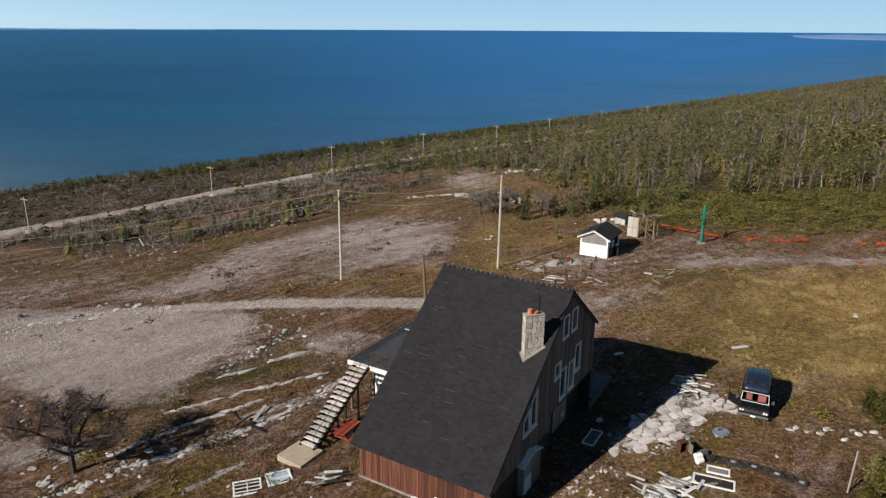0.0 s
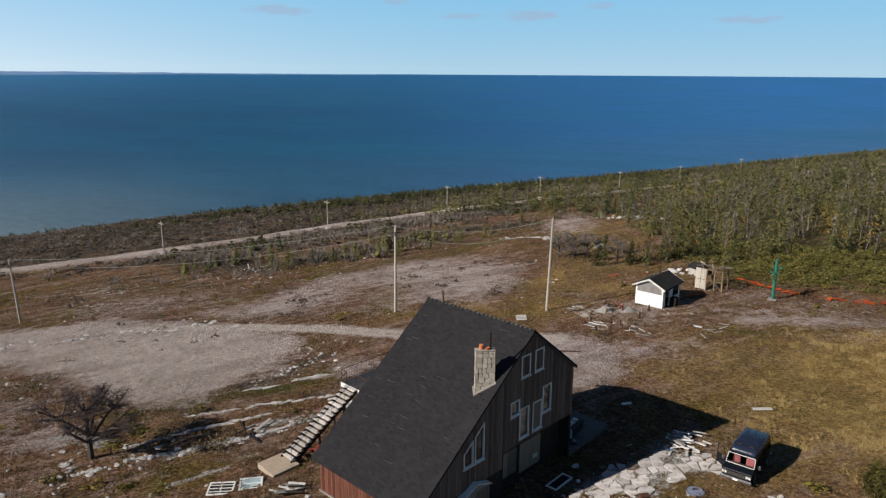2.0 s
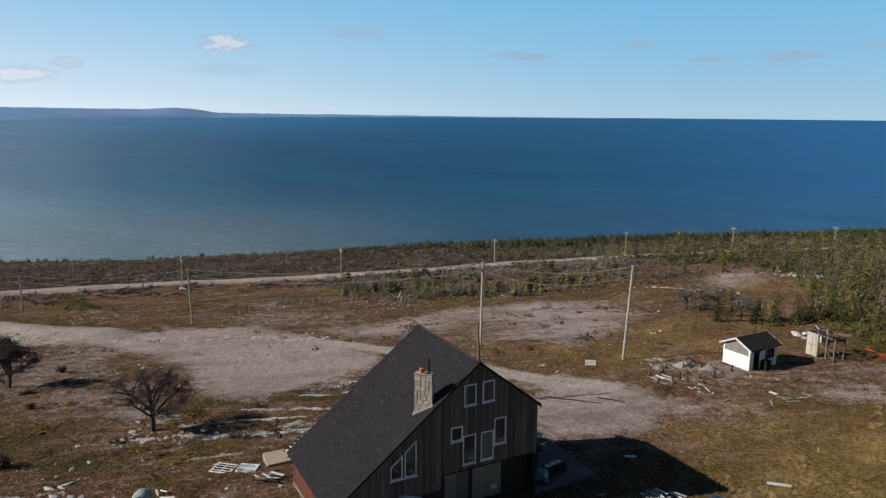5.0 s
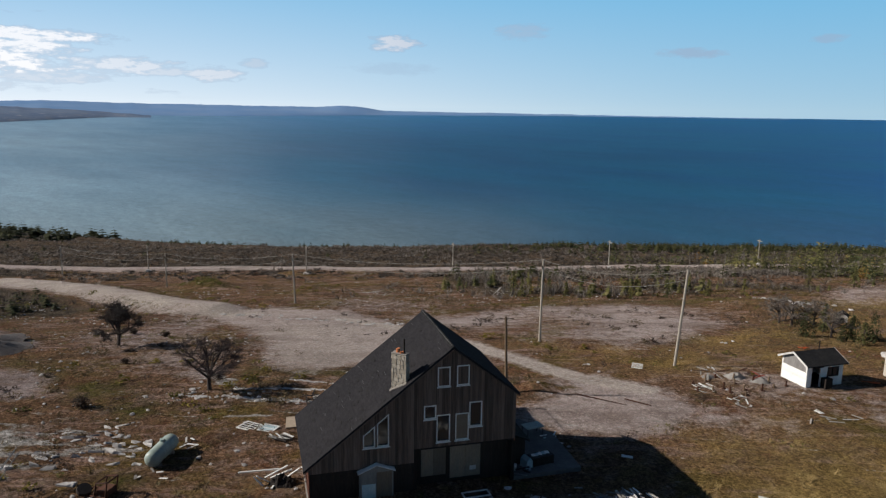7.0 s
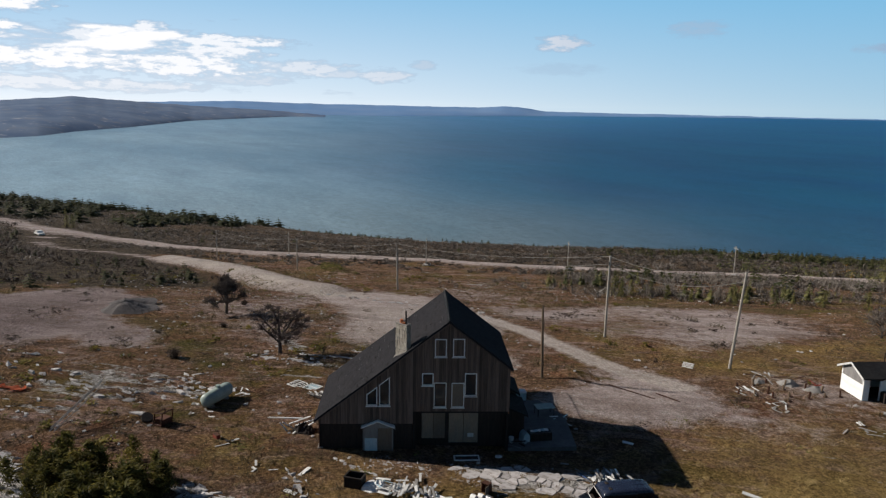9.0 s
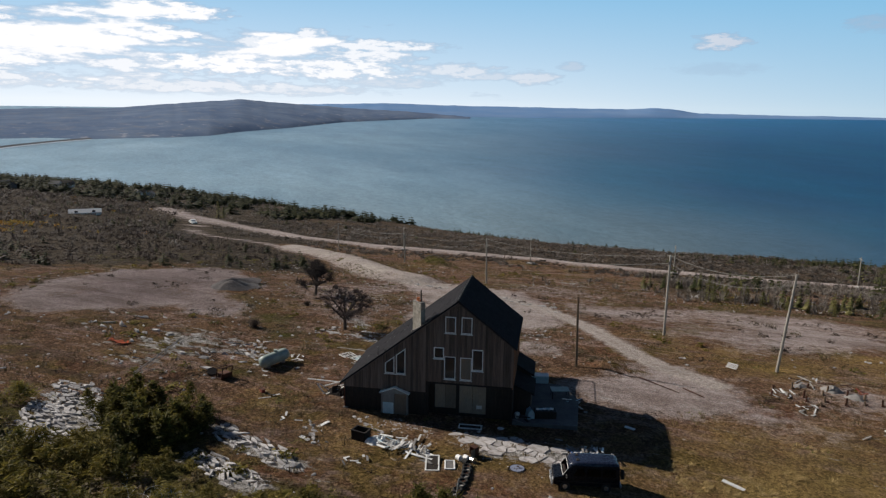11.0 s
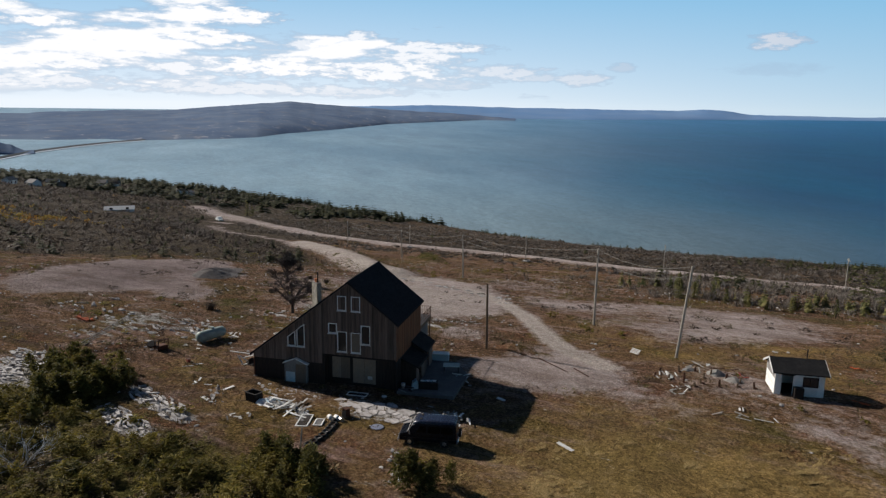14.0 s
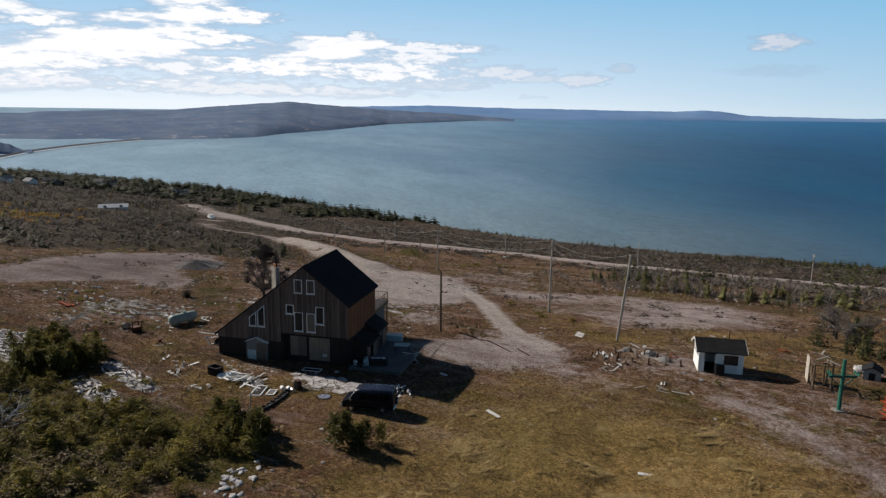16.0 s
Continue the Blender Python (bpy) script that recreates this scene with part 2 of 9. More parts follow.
m_chrome = plain("dull_chrome", (0.55, 0.55, 0.55), (0.42, 0.42, 0.42), 5.0, 0.3, 0.9, bump=0.05)
m_bluetin = plain("dull_blue_tin", (0.20, 0.22, 0.29), (0.15, 0.165, 0.22), 2.0, 0.5, spec=0.2)
# darker copy of old_concrete: the house's shade is put into the patio's colour
m_patio = plain("shade_dark_concrete", (0.15, 0.14, 0.135), (0.10, 0.092, 0.09), 0.8, 0.9, bump=0.5, vary=0.12)
m_seat = plain("faded_red_seat", (0.38, 0.12, 0.125), (0.28, 0.09, 0.095), 3.0, 0.9)
m_terra = plain("terracotta", (0.52, 0.17, 0.06), (0.42, 0.14, 0.06), 4.0, 0.8)
m_wire = plain("grey_cable", (0.30, 0.29, 0.27), (0.25, 0.24, 0.22), 4.0, 0.6, vary=0.0)
m_feltroof = plain("black_roof_felt", (0.020, 0.020, 0.021), (0.030, 0.029, 0.029), 0.9, 0.85, bump=0.2, spec=0.05)
m_membrane = plain("grey_roof_membrane", (0.046, 0.048, 0.052), (0.066, 0.067, 0.070), 0.9, 0.6, bump=0.2, spec=0.3)
m_blue = plain("blue_plastic", (0.05, 0.12, 0.28), (0.06, 0.10, 0.22), 3.0, 0.5)
m_foam = plain("pale_blue_board", (0.36, 0.50, 0.56), (0.5, 0.58, 0.6), 2.0, 0.7)
m_orangenet = plain("orange_mesh", (0.62, 0.13, 0.04), (0.5, 0.10, 0.03), 4.0, 0.8)

# dark glass of empty rooms
k = Mat("window_glass", 0.08)
k.b.inputs["Specular IOR Level"].default_value = 0.5
k.colour(k.mix(k.noise(1.5), (0.012, 0.014, 0.017), (0.03, 0.033, 0.037)))
m_glass = k.m

# asphalt shingles
k = Mat("charcoal_shingles", 0.95)
k.b.inputs["Specular IOR Level"].default_value = 0.04
br = k.n.new("ShaderNodeTexBrick")
br.inputs["Scale"].default_value, br.inputs["Mortar Size"].default_value = 1.0, 0.012
br.inputs["Brick Width"].default_value, br.inputs["Row Height"].default_value = 0.32, 0.15
br.inputs["Color1"].default_value, br.inputs["Color2"].default_value = (0.017, 0.0165, 0.019, 1), (0.026, 0.025, 0.028, 1)
br.inputs["Mortar"].default_value = (0.022, 0.021, 0.022, 1)
uv = k.n.new("ShaderNodeUVMap")
uv.uv_map = "slope"
k.l.new(uv.outputs[0], br.inputs["Vector"])
patch = k.noise(0.5, 6.0, 0.7)
c = k.mix(k.ramp(patch, 0.45, 0.75, 0.0, 0.3), br.outputs["Color"], (0.038, 0.036, 0.039))
c = k.mix(k.ramp(k.noise(14.0, 6.0, 0.8), 0.56, 0.68, 0.0, 0.6), c, (0.058, 0.055, 0.058))
k.colour(c).bump(br.outputs["Fac"], 0.5, -0.01)
m_roof = k.m

# field stone of the chimney
k = Mat("field_stone", 0.9)
c = k.mix(k.ramp(k.objrand(), 0.0, 1.0), (0.47, 0.415, 0.345), (0.31, 0.27, 0.215))
c = k.mix(k.ramp(k.noise(8.0), 0.35, 0.7, 0, 0.5), c, (0.20, 0.18, 0.15))
k.colour(c).bump(k.noise(20.0), 0.6, 0.02)
m_stone = k.m

# pale limestone rocks and slabs
k = Mat("pale_limestone", 0.9)
c = k.mix(k.ramp(k.noise(0.7), 0.35, 0.65), (0.57, 0.545, 0.53), (0.40, 0.375, 0.36))
c = k.mix(k.ramp(k.noise(5.0, 6.0, 0.7), 0.44, 0.68, 0, 0.65), c, (0.15, 0.135, 0.122))
c = k.mix(1.0, c, k.ramp(k.math("FRACT", k.math("ADD", k.objrand(), k.island())), 0, 1, 0.7, 1.15), "MULTIPLY")
k.colour(c).bump(k.noise(9.0, 6.0, 0.7), 0.7, 0.04)
m_rock = k.m


def leafy(name, c1, c2, c3, rough=0.75, thin=0.35):
    """Foliage: a tone for each plant, another for each leaf."""
    k = Mat(name, rough)
    k.b.inputs["Specular IOR Level"].default_value = 0.15
    k.b.inputs["Diffuse Roughness"].default_value = 0.1
    c = k.mix(k.attr("tint"), c1, c2)
    c = k.mix(k.ramp(k.island(), 0.55, 1.0, 0.0, 0.7), c, c3)
    c = k.mix(1.0, c, k.ramp(k.island(), 0.0, 1.0, 0.65, 1.25), "MULTIPLY")
    k.colour(c)
    if thin:
        tr, mx = k.n.new("ShaderNodeBsdfTranslucent"), k.n.new("ShaderNodeMixShader")
        k.l.new(c, tr.inputs["Color"])
        mx.inputs[0].default_value = thin
        k.l.new(k.b.outputs[0], mx.inputs[1])
        k.l.new(tr.outputs[0], mx.inputs[2])
        k.l.new(mx.outputs[0], k.n["Material Output"].inputs["Surface"])
    return k.m


m_spruce = leafy("spruce_needles", (0.060, 0.074, 0.030), (0.205, 0.190, 0.066), (0.24, 0.205, 0.10))
m_westbrush = leafy("mauve_brown_brush", (0.096, 0.074, 0.063), (0.060, 0.045, 0.036), (0.135, 0.113, 0.097), thin=0.15)
m_mat = leafy("dark_heath_mat", (0.085, 0.070, 0.030), (0.135, 0.100, 0.050), (0.165, 0.118, 0.070), thin=0.1)
m_darkspruce = leafy("dark_spruce_needles", (0.022, 0.030, 0.014), (0.055, 0.060, 0.022), (0.085, 0.075, 0.03))
m_shore = leafy("shore_spruce_needles", (0.030, 0.038, 0.017), (0.072, 0.074, 0.028), (0.105, 0.090, 0.042))
m_shorebrush = leafy("shore_brush", (0.098, 0.078, 0.064), (0.066, 0.054, 0.042), (0.150, 0.128, 0.110))
m_brush = leafy("brown_brush", (0.078, 0.055, 0.042), (0.048, 0.034, 0.026), (0.115, 0.088, 0.068), thin=0.15)
m_fir = leafy("low_fir_needles", (0.074, 0.070, 0.017), (0.205, 0.162, 0.034), (0.235, 0.182, 0.046))
m_thicket = leafy("dark_fir_needles", (0.046, 0.046, 0.015), (0.115, 0.104, 0.025), (0.16, 0.13, 0.034))
m_bare = leafy("grey_bare_twigs", (0.185, 0.158, 0.135), (0.125, 0.098, 0.076), (0.27, 0.245, 0.22), thin=0.15)
m_scrub = leafy("olive_scrub", (0.105, 0.118, 0.030), (0.190, 0.172, 0.046), (0.24, 0.165, 0.065))
m_heath = leafy("brown_heath", (0.110, 0.082, 0.045), (0.155, 0.125, 0.062), (0.18, 0.108, 0.05), thin=0.15)
m_autumn = leafy("autumn_leaves", (0.24, 0.20, 0.048), (0.40, 0.19, 0.045), (0.27, 0.19, 0.06))
m_grass = leafy("dry_grass", (0.295, 0.204, 0.083), (0.225, 0.160, 0.060), (0.325, 0.232, 0.104), thin=0.0)
m_yardgrass = leafy("thin_brown_grass", (0.27, 0.185, 0.078), (0.18, 0.135, 0.048), (0.34, 0.24, 0.115), thin=0.1)
m_bark = plain("dark_bark", (0.06, 0.045, 0.038), (0.10, 0.08, 0.07), 4.0, 0.9)
m_twig = plain("purple_brown_twigs", (0.085, 0.060, 0.058), (0.12, 0.088, 0.080), 4.0, 0.9)
m_deadwood = plain("bleached_deadwood", (0.60, 0.59, 0.58), (0.46, 0.45, 0.44), 4.0, 0.85)

# the ground: heath, gravel, dry grass, green patches and bare rock by the masks on its mesh
k = Mat("ground", 0.95)
k.b.inputs["Specular IOR Level"].default_value = 0.02
n_hi, n_mid, n_lo = k.noise(3.2, 8.0, 0.72), k.noise(0.45, 6.0, 0.62), k.noise(0.06, 5.0, 0.55)
heath = k.mix(k.ramp(n_mid, 0.36, 0.64), (0.082, 0.052, 0.031), (0.160, 0.106, 0.063))
heath = k.mix(k.ramp(n_lo, 0.42, 0.62, 0.0, 0.7), heath, (0.140, 0.094, 0.040))
heath = k.mix(k.ramp(n_hi, 0.48, 0.66, 0.0, 0.8), heath, (0.30, 0.220, 0.150))
heath = k.mix(k.ramp(k.noise(1.1, 6.0, 0.7), 0.52, 0.66, 0.0, 0.6), heath, (0.036, 0.026, 0.016))
heath = k.mix(k.ramp(k.noise(2.1, 8.0, 0.75), 0.64, 0.70, 0.0, 0.85), heath, (0.33, 0.30, 0.27))
heath = k.mix(k.ramp(k.noise(0.11, 6.0, 0.62), 0.53, 0.60, 0.0, 0.8), heath, k.mix(k.ramp(n_hi, 0.4, 0.6), (0.070, 0.062, 0.016), (0.145, 0.115, 0.036)))
heath = k.mix(k.ramp(k.noise(0.17, 6.0, 0.62, (1.0, 1.35, 1.0)), 0.56, 0.63, 0.0, 0.75), heath, k.mix(k.ramp(n_hi, 0.4, 0.6), (0.090, 0.046, 0.026), (0.165, 0.095, 0.055)))
heath = k.mix(k.ramp(k.noise(0.27, 8.0, 0.72, (1.4, 0.8, 1.0)), 0.535, 0.61, 0.0, 0.8), heath, k.mix(k.ramp(n_hi, 0.4, 0.6), (0.14, 0.105, 0.080), (0.27, 0.225, 0.185)))
heath = k.mix(k.ramp(k.streaks(0.55, 5.0), 0.54, 0.66, 0.0, 0.75), heath, (0.30, 0.235, 0.205))
heath = k.mix(k.ramp(k.streaks(0.35, 4.0, 7.0, 0.72, 0.95), 0.52, 0.62, 0.0, 0.7), heath, (0.072, 0.053, 0.037))
grav = k.mix(k.ramp(n_mid, 0.35, 0.65), (0.490, 0.398, 0.372), (0.400, 0.315, 0.288))
grav = k.mix(k.ramp(k.noise(9.0, 5.0, 0.75), 0.42, 0.68, 0.0, 0.6), grav, (0.46, 0.432, 0.42))
grav = k.mix(k.ramp(k.noise(5.0, 6.0, 0.75), 0.50, 0.64, 0.0, 0.5), grav, (0.18, 0.15, 0.135))
grav = k.mix(k.ramp(k.noise(0.55, 7.0, 0.72), 0.53, 0.66, 0.0, 0.6), grav, (0.155, 0.120, 0.095))
grav = k.mix(k.ramp(k.streaks(0.22, 3.5, 7.0, 0.68), 0.47, 0.62, 0.0, 0.7), grav, (0.225, 0.172, 0.152))
grav = k.mix(k.ramp(k.voronoi(3.0), 0.0, 0.14, 0.3, 0.0), grav, (0.62, 0.59, 0.57))
grav = k.mix(k.attr("dark_gravel"), grav, k.mix(1.0, grav, (0.62, 0.595, 0.61), "MULTIPLY"))
grav = k.mix(k.math("MULTIPLY", k.attr("pale"), 0.75), grav, k.mix(k.ramp(k.noise(3.0, 6.0, 0.7), 0.35, 0.65), (0.62, 0.56, 0.50), (0.46, 0.40, 0.345)))
gold = k.mix(k.ramp(n_mid, 0.35, 0.65), (0.325, 0.215, 0.080), (0.228, 0.150, 0.055))
gold = k.mix(k.ramp(k.noise(2.2, 6.0, 0.7), 0.45, 0.66, 0.0, 0.55), gold, (0.42, 0.285, 0.125))
gold = k.mix(k.ramp(k.noise(1.3, 7.0, 0.72), 0.54, 0.66, 0.0, 0.6), gold, (0.145, 0.096, 0.040))
gold = k.mix(k.ramp(n_lo, 0.45, 0.6, 0.0, 0.6), gold, (0.185, 0.140, 0.052))
gold = k.mix(k.ramp(k.noise(0.14, 6.0, 0.65), 0.50, 0.62, 0.0, 0.6), gold, (0.175, 0.115, 0.048))
green = k.mix(k.ramp(n_mid, 0.35, 0.65), (0.058, 0.060, 0.016), (0.110, 0.088, 0.030))
rock = k.mix(k.ramp(k.noise(1.3, 7.0, 0.7), 0.38, 0.62), (0.45, 0.43, 0.41), (0.25, 0.225, 0.20))
edge = k.math("SUBTRACT", k.noise(0.8, 7.0, 0.68), 0.5)


def zone(base, top, name, width=0.16, ragged=1.6):
    fac = k.ramp(k.math("ADD", k.attr(name), k.math("MULTIPLY", edge, ragged)), 0.5 - width, 0.5 + width)
    return k.mix(fac, base, top)


heath = k.mix(1.0, heath, (1.16, 1.02, 1.03), "MULTIPLY")
gold = k.mix(1.0, gold, (0.98, 0.97, 0.97), "MULTIPLY")
c = zone(heath, green, "green", 0.3, 1.8)
c = zone(c, k.mix(k.ramp(n_mid, 0.4, 0.6), (0.055, 0.044, 0.033), (0.100, 0.080, 0.060)), "litter", 0.3, 1.2)
c = zone(c, gold, "gold", 0.38, 1.5)
c = zone(c, grav, "gravel", 0.22, 1.5)
strike = k.math("SUBTRACT", k.streaks(0.9, 4.5, 7.0, 0.68, 0.68), 0.5)
c = k.mix(k.ramp(k.math("ADD", k.attr("rock"), k.math("MULTIPLY", k.math("ADD", strike, k.math("MULTIPLY", edge, 0.5)), 2.6)), 0.42, 0.62), c, rock)
# grit, stalks and pebbles
grit = k.n.new("ShaderNodeTexVoronoi")
grit.inputs["Scale"].default_value = 5.0
k.l.new(k.co, grit.inputs["Vector"])
gsep = k.n.new("ShaderNodeSeparateColor")
k.l.new(grit.outputs["Color"], gsep.inputs[0])
speck = k.math("MULTIPLY", k.math("MULTIPLY", k.ramp(k.noise(7.0, 7.0, 0.82), 0.36, 0.64, 0.40, 1.60), k.ramp(gsep.outputs[0], 0.0, 1.0, 0.64, 1.36)), k.ramp(k.noise(19.0, 5.0, 0.8), 0.36, 0.64, 0.62, 1.38))
speck = k.math("ADD", 1.0, k.math("MULTIPLY", k.math("SUBTRACT", speck, 1.0), k.ramp(k.attr("gravel"), 0.3, 0.8, 1.0, 0.5)))
c = k.mix(1.0, c, speck, "MULTIPLY")
k.colour(c).bump(k.math("ADD", n_hi, k.noise(12.0, 4.0, 0.7)), 1.0, 0.32)
m_ground = k.m

# the sea: grey-green over the shallows, blue further out
k = Mat("sea_water", 0.4)
k.b.inputs["IOR"].default_value, k.b.inputs["Specular IOR Level"].default_value = 1.33, 0.06
drift = k.ramp(k.noise(0.0045, 6.0, 0.6, (0.45, 1.0, 1.0)), 0.4, 0.62)
# sky reflection by bearing is put into the colour, with a paler horizon rim
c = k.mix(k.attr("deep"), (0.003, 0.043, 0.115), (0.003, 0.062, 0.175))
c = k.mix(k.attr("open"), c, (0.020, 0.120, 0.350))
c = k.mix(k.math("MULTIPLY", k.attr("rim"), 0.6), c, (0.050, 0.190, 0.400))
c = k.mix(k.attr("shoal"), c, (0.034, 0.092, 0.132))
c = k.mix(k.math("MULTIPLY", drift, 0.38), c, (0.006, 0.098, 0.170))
# sky glare towards the bay's head, put into the water colour
sky_glare = k.math("MULTIPLY", k.attr("sky_glare"), k.ramp(drift, 0.0, 1.0, 1.0, 0.72))
c = k.mix(sky_glare, c, (0.245, 0.352, 0.425))
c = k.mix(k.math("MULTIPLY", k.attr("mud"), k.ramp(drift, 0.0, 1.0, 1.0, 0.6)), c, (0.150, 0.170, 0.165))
c = k.mix(1.0, c, k.ramp(k.noise(0.022, 5.0, 0.65, (0.35, 1.0, 1.0)), 0.35, 0.65, 0.91, 1.09), "MULTIPLY")
c = k.mix(1.0, c, k.ramp(k.noise(0.16, 4.0, 0.7, (0.5, 1.0, 1.0)), 0.35, 0.65, 0.88, 1.12), "MULTIPLY")
c = k.mix(1.0, c, k.ramp(k.noise(0.55, 3.0, 0.7, (0.35, 1.0, 1.0)), 0.35, 0.65, 0.86, 1.14), "MULTIPLY")
c = k.mix(k.ramp(k.noise(0.16, 8.0, 0.75, (0.5, 1.0, 1.0)), 0.735, 0.76, 0.0, 0.5), c, (0.5, 0.55, 0.58))
k.colour(c).bump(k.noise(0.35, 6.0, 0.65), 0.55, 0.5)
m_sea = k.m

# far land: distance haze is put into the blue-grey base colours
k = Mat("haze_tinted_hills", 0.95)
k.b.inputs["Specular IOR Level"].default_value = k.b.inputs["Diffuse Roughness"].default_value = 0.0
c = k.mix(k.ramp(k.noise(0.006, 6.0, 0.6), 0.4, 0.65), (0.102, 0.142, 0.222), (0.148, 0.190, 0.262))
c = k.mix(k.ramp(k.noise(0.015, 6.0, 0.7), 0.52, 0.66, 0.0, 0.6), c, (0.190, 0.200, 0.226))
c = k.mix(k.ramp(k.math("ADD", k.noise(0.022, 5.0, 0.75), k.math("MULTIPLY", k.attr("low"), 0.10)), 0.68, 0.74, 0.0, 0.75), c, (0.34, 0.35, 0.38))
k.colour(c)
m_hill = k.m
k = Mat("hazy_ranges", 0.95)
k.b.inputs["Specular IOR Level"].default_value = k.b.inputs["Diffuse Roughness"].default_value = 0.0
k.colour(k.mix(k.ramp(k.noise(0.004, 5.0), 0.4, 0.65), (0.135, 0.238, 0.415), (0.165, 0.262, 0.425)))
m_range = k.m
m_surf = plain("white_surf", (0.60, 0.68, 0.78), (0.5, 0.58, 0.68), 0.05, 0.8, vary=0.0)
m_sand = plain("grey_shingle", (0.14, 0.15, 0.16), (0.10, 0.105, 0.11), 0.05, 0.9, vary=0.0)
m_heap = plain("grey_gravel_heap", (0.125, 0.108, 0.104), (0.085, 0.074, 0.071), 2.0, 0.95, bump=0.9, dist=0.08, vary=0.0)
k = Mat("bleached_slab", 0.92)
c = k.mix(k.ramp(k.noise(0.9, 5.0, 0.6), 0.38, 0.62), (0.50, 0.468, 0.455), (0.39, 0.36, 0.345))
c = k.mix(k.ramp(k.noise(3.0, 6.0, 0.7), 0.52, 0.66, 0.0, 0.7), c, (0.20, 0.165, 0.13))
c = k.mix(1.0, c, k.ramp(k.objrand(), 0, 1, 0.68, 1.12), "MULTIPLY")
k.colour(c).bump(k.noise(8.0, 6.0, 0.7), 0.5, 0.03)
m_slab = k.m
m_heap_pale = plain("pale_gravel_heap", (0.30, 0.28, 0.26), (0.20, 0.185, 0.17), 2.0, 0.95, bump=0.9, dist=0.08, vary=0.0)

# ---------------------------------------------------------------- mesh helpers


def part(name, bm, material, parent=None, label=""):
    """Links a bmesh as one mesh object, under a thing or a part."""
    me = bpy.data.meshes.new(name)
    bm.to_mesh(me)
    bm.free()
    me.materials.append(material)
    ob = new(name, me)
    if parent:
        ob.parent = parent
    return tagged(ob, label)


def thing(name, m, label, category, group=""):
    ob = new(name)
    ob.matrix_basis = m
    ob.empty_display_size = 0.2
    return tagged(ob, label, category, group)


def add_box(bm, x0, x1, y0, y1, z0, z1, m=None, bevel=0.0):
    vs = [bm.verts.new((x, y, z)) for x in (x0, x1) for y in (y0, y1) for z in (z0, z1)]
    fs = [bm.faces.new([vs[i] for i in q]) for q in ((0, 1, 3, 2), (4, 6, 7, 5), (0, 4, 5, 1), (2, 3, 7, 6), (0, 2, 6, 4), (1, 5, 7, 3))]
    if bevel:
        es = list({e for f in fs for e in f.edges})
        out = bmesh.ops.bevel(bm, geom=es, offset=bevel, segments=1, affect="EDGES")
        vs = list({v for f in out["faces"] for v in f.verts} | {v for v in vs if v.is_valid})
    if m:
        for v in vs:
            v.co = m @ v.co
    return vs


def add_prism(bm, pts, d0, d1, axis="y"):
    """A polygon in the x-z plane (axis y), y-z plane (axis x) or x-y plane (axis z), drawn out from d0 to d1."""
    put = {"y": lambda a, b, d: (a, d, b), "x": lambda a, b, d: (d, a, b), "z": lambda a, b, d: (a, b, d)}[axis]
    lo, hi = [bm.verts.new(put(a, b, d0)) for a, b in pts], [bm.verts.new(put(a, b, d1)) for a, b in pts]
    n = len(pts)
    bm.faces.new(lo)
    bm.faces.new(hi[::-1])
    for i in range(n):
        bm.faces.new((lo[i], hi[i], hi[(i + 1) % n], lo[(i + 1) % n]))
    bmesh.ops.recalc_face_normals(bm, faces=bm.faces[:])
    return lo + hi


def add_rod(bm, p, q, r0, r1=None, n=7, caps=True):
    """A round bar from p to q, tapering from r0 to r1."""
    p, q = Vector(p), Vector(q)
    r1 = r0 if r1 is None else r1
    turn = (q - p).to_track_quat("Z", "Y")
    rings = []
    for c, r in ((p, r0), (q, r1)):
        rings.append([bm.verts.new(c + turn @ Vector((r * math.cos(2 * math.pi * i / n), r * math.sin(2 * math.pi * i / n), 0))) for i in range(n)])
    for i in range(n):
        bm.faces.new((rings[0][i], rings[0][(i + 1) % n], rings[1][(i + 1) % n], rings[1][i]))
    if caps:
        bm.faces.new(rings[0][::-1])
        bm.faces.new(rings[1])


def add_rock(bm, c, size, seed, sub=1, flat=0.0):
    """A broken stone round c."""
    rng = random.Random(seed)
    out = bmesh.ops.create_icosphere(bm, subdivisions=sub, radius=1.0)
    turn = Euler((rng.uniform(-0.2, 0.2), rng.uniform(-0.2, 0.2), rng.uniform(0, 6.3))).to_matrix()
    for v in out["verts"]:
        f = 1.0 + 0.55 * noise.noise(v.co * 1.3 + Vector((seed * 3.1, 0, 0))) + 0.2 * noise.noise(v.co * 3.1 + Vector((0, seed * 1.7, 0)))
        p = Vector((v.co.x * f * size[0], v.co.y * f * size[1], max(-0.9, min(0.75, v.co.z * f)) * size[2]))
        v.co = Vector(c) + turn @ p


def fast_mesh(name, co, tri, mat, attrs=(), parent=None, smooth=False):
    """A triangle mesh from arrays."""
    me = bpy.data.meshes.new(name)
    co, tri = np.asarray(co, np.float32), np.asarray(tri, np.int32)
    me.vertices.add(len(co))
    me.vertices.foreach_set("co", co.ravel())
    k = tri.shape[1]
    me.loops.add(tri.size)
    me.loops.foreach_set("vertex_index", tri.ravel())
    me.polygons.add(len(tri))
    me.polygons.foreach_set("loop_start", np.arange(0, tri.size, k, dtype=np.int32))
    me.update(calc_edges=True)
    for an, av in attrs:
        a = me.attributes.new(an, "FLOAT", "POINT")
        a.data.foreach_set("value", np.asarray(av, np.float32))
    me.polygons.foreach_set("use_smooth", np.full(len(tri), smooth))
    me.materials.append(mat)
    ob = new(name, me)
    if parent:
        ob.parent = parent
    return ob


# ---------------------------------------------------------------- the lie of the land
# s runs down towards the sea, r along the shore


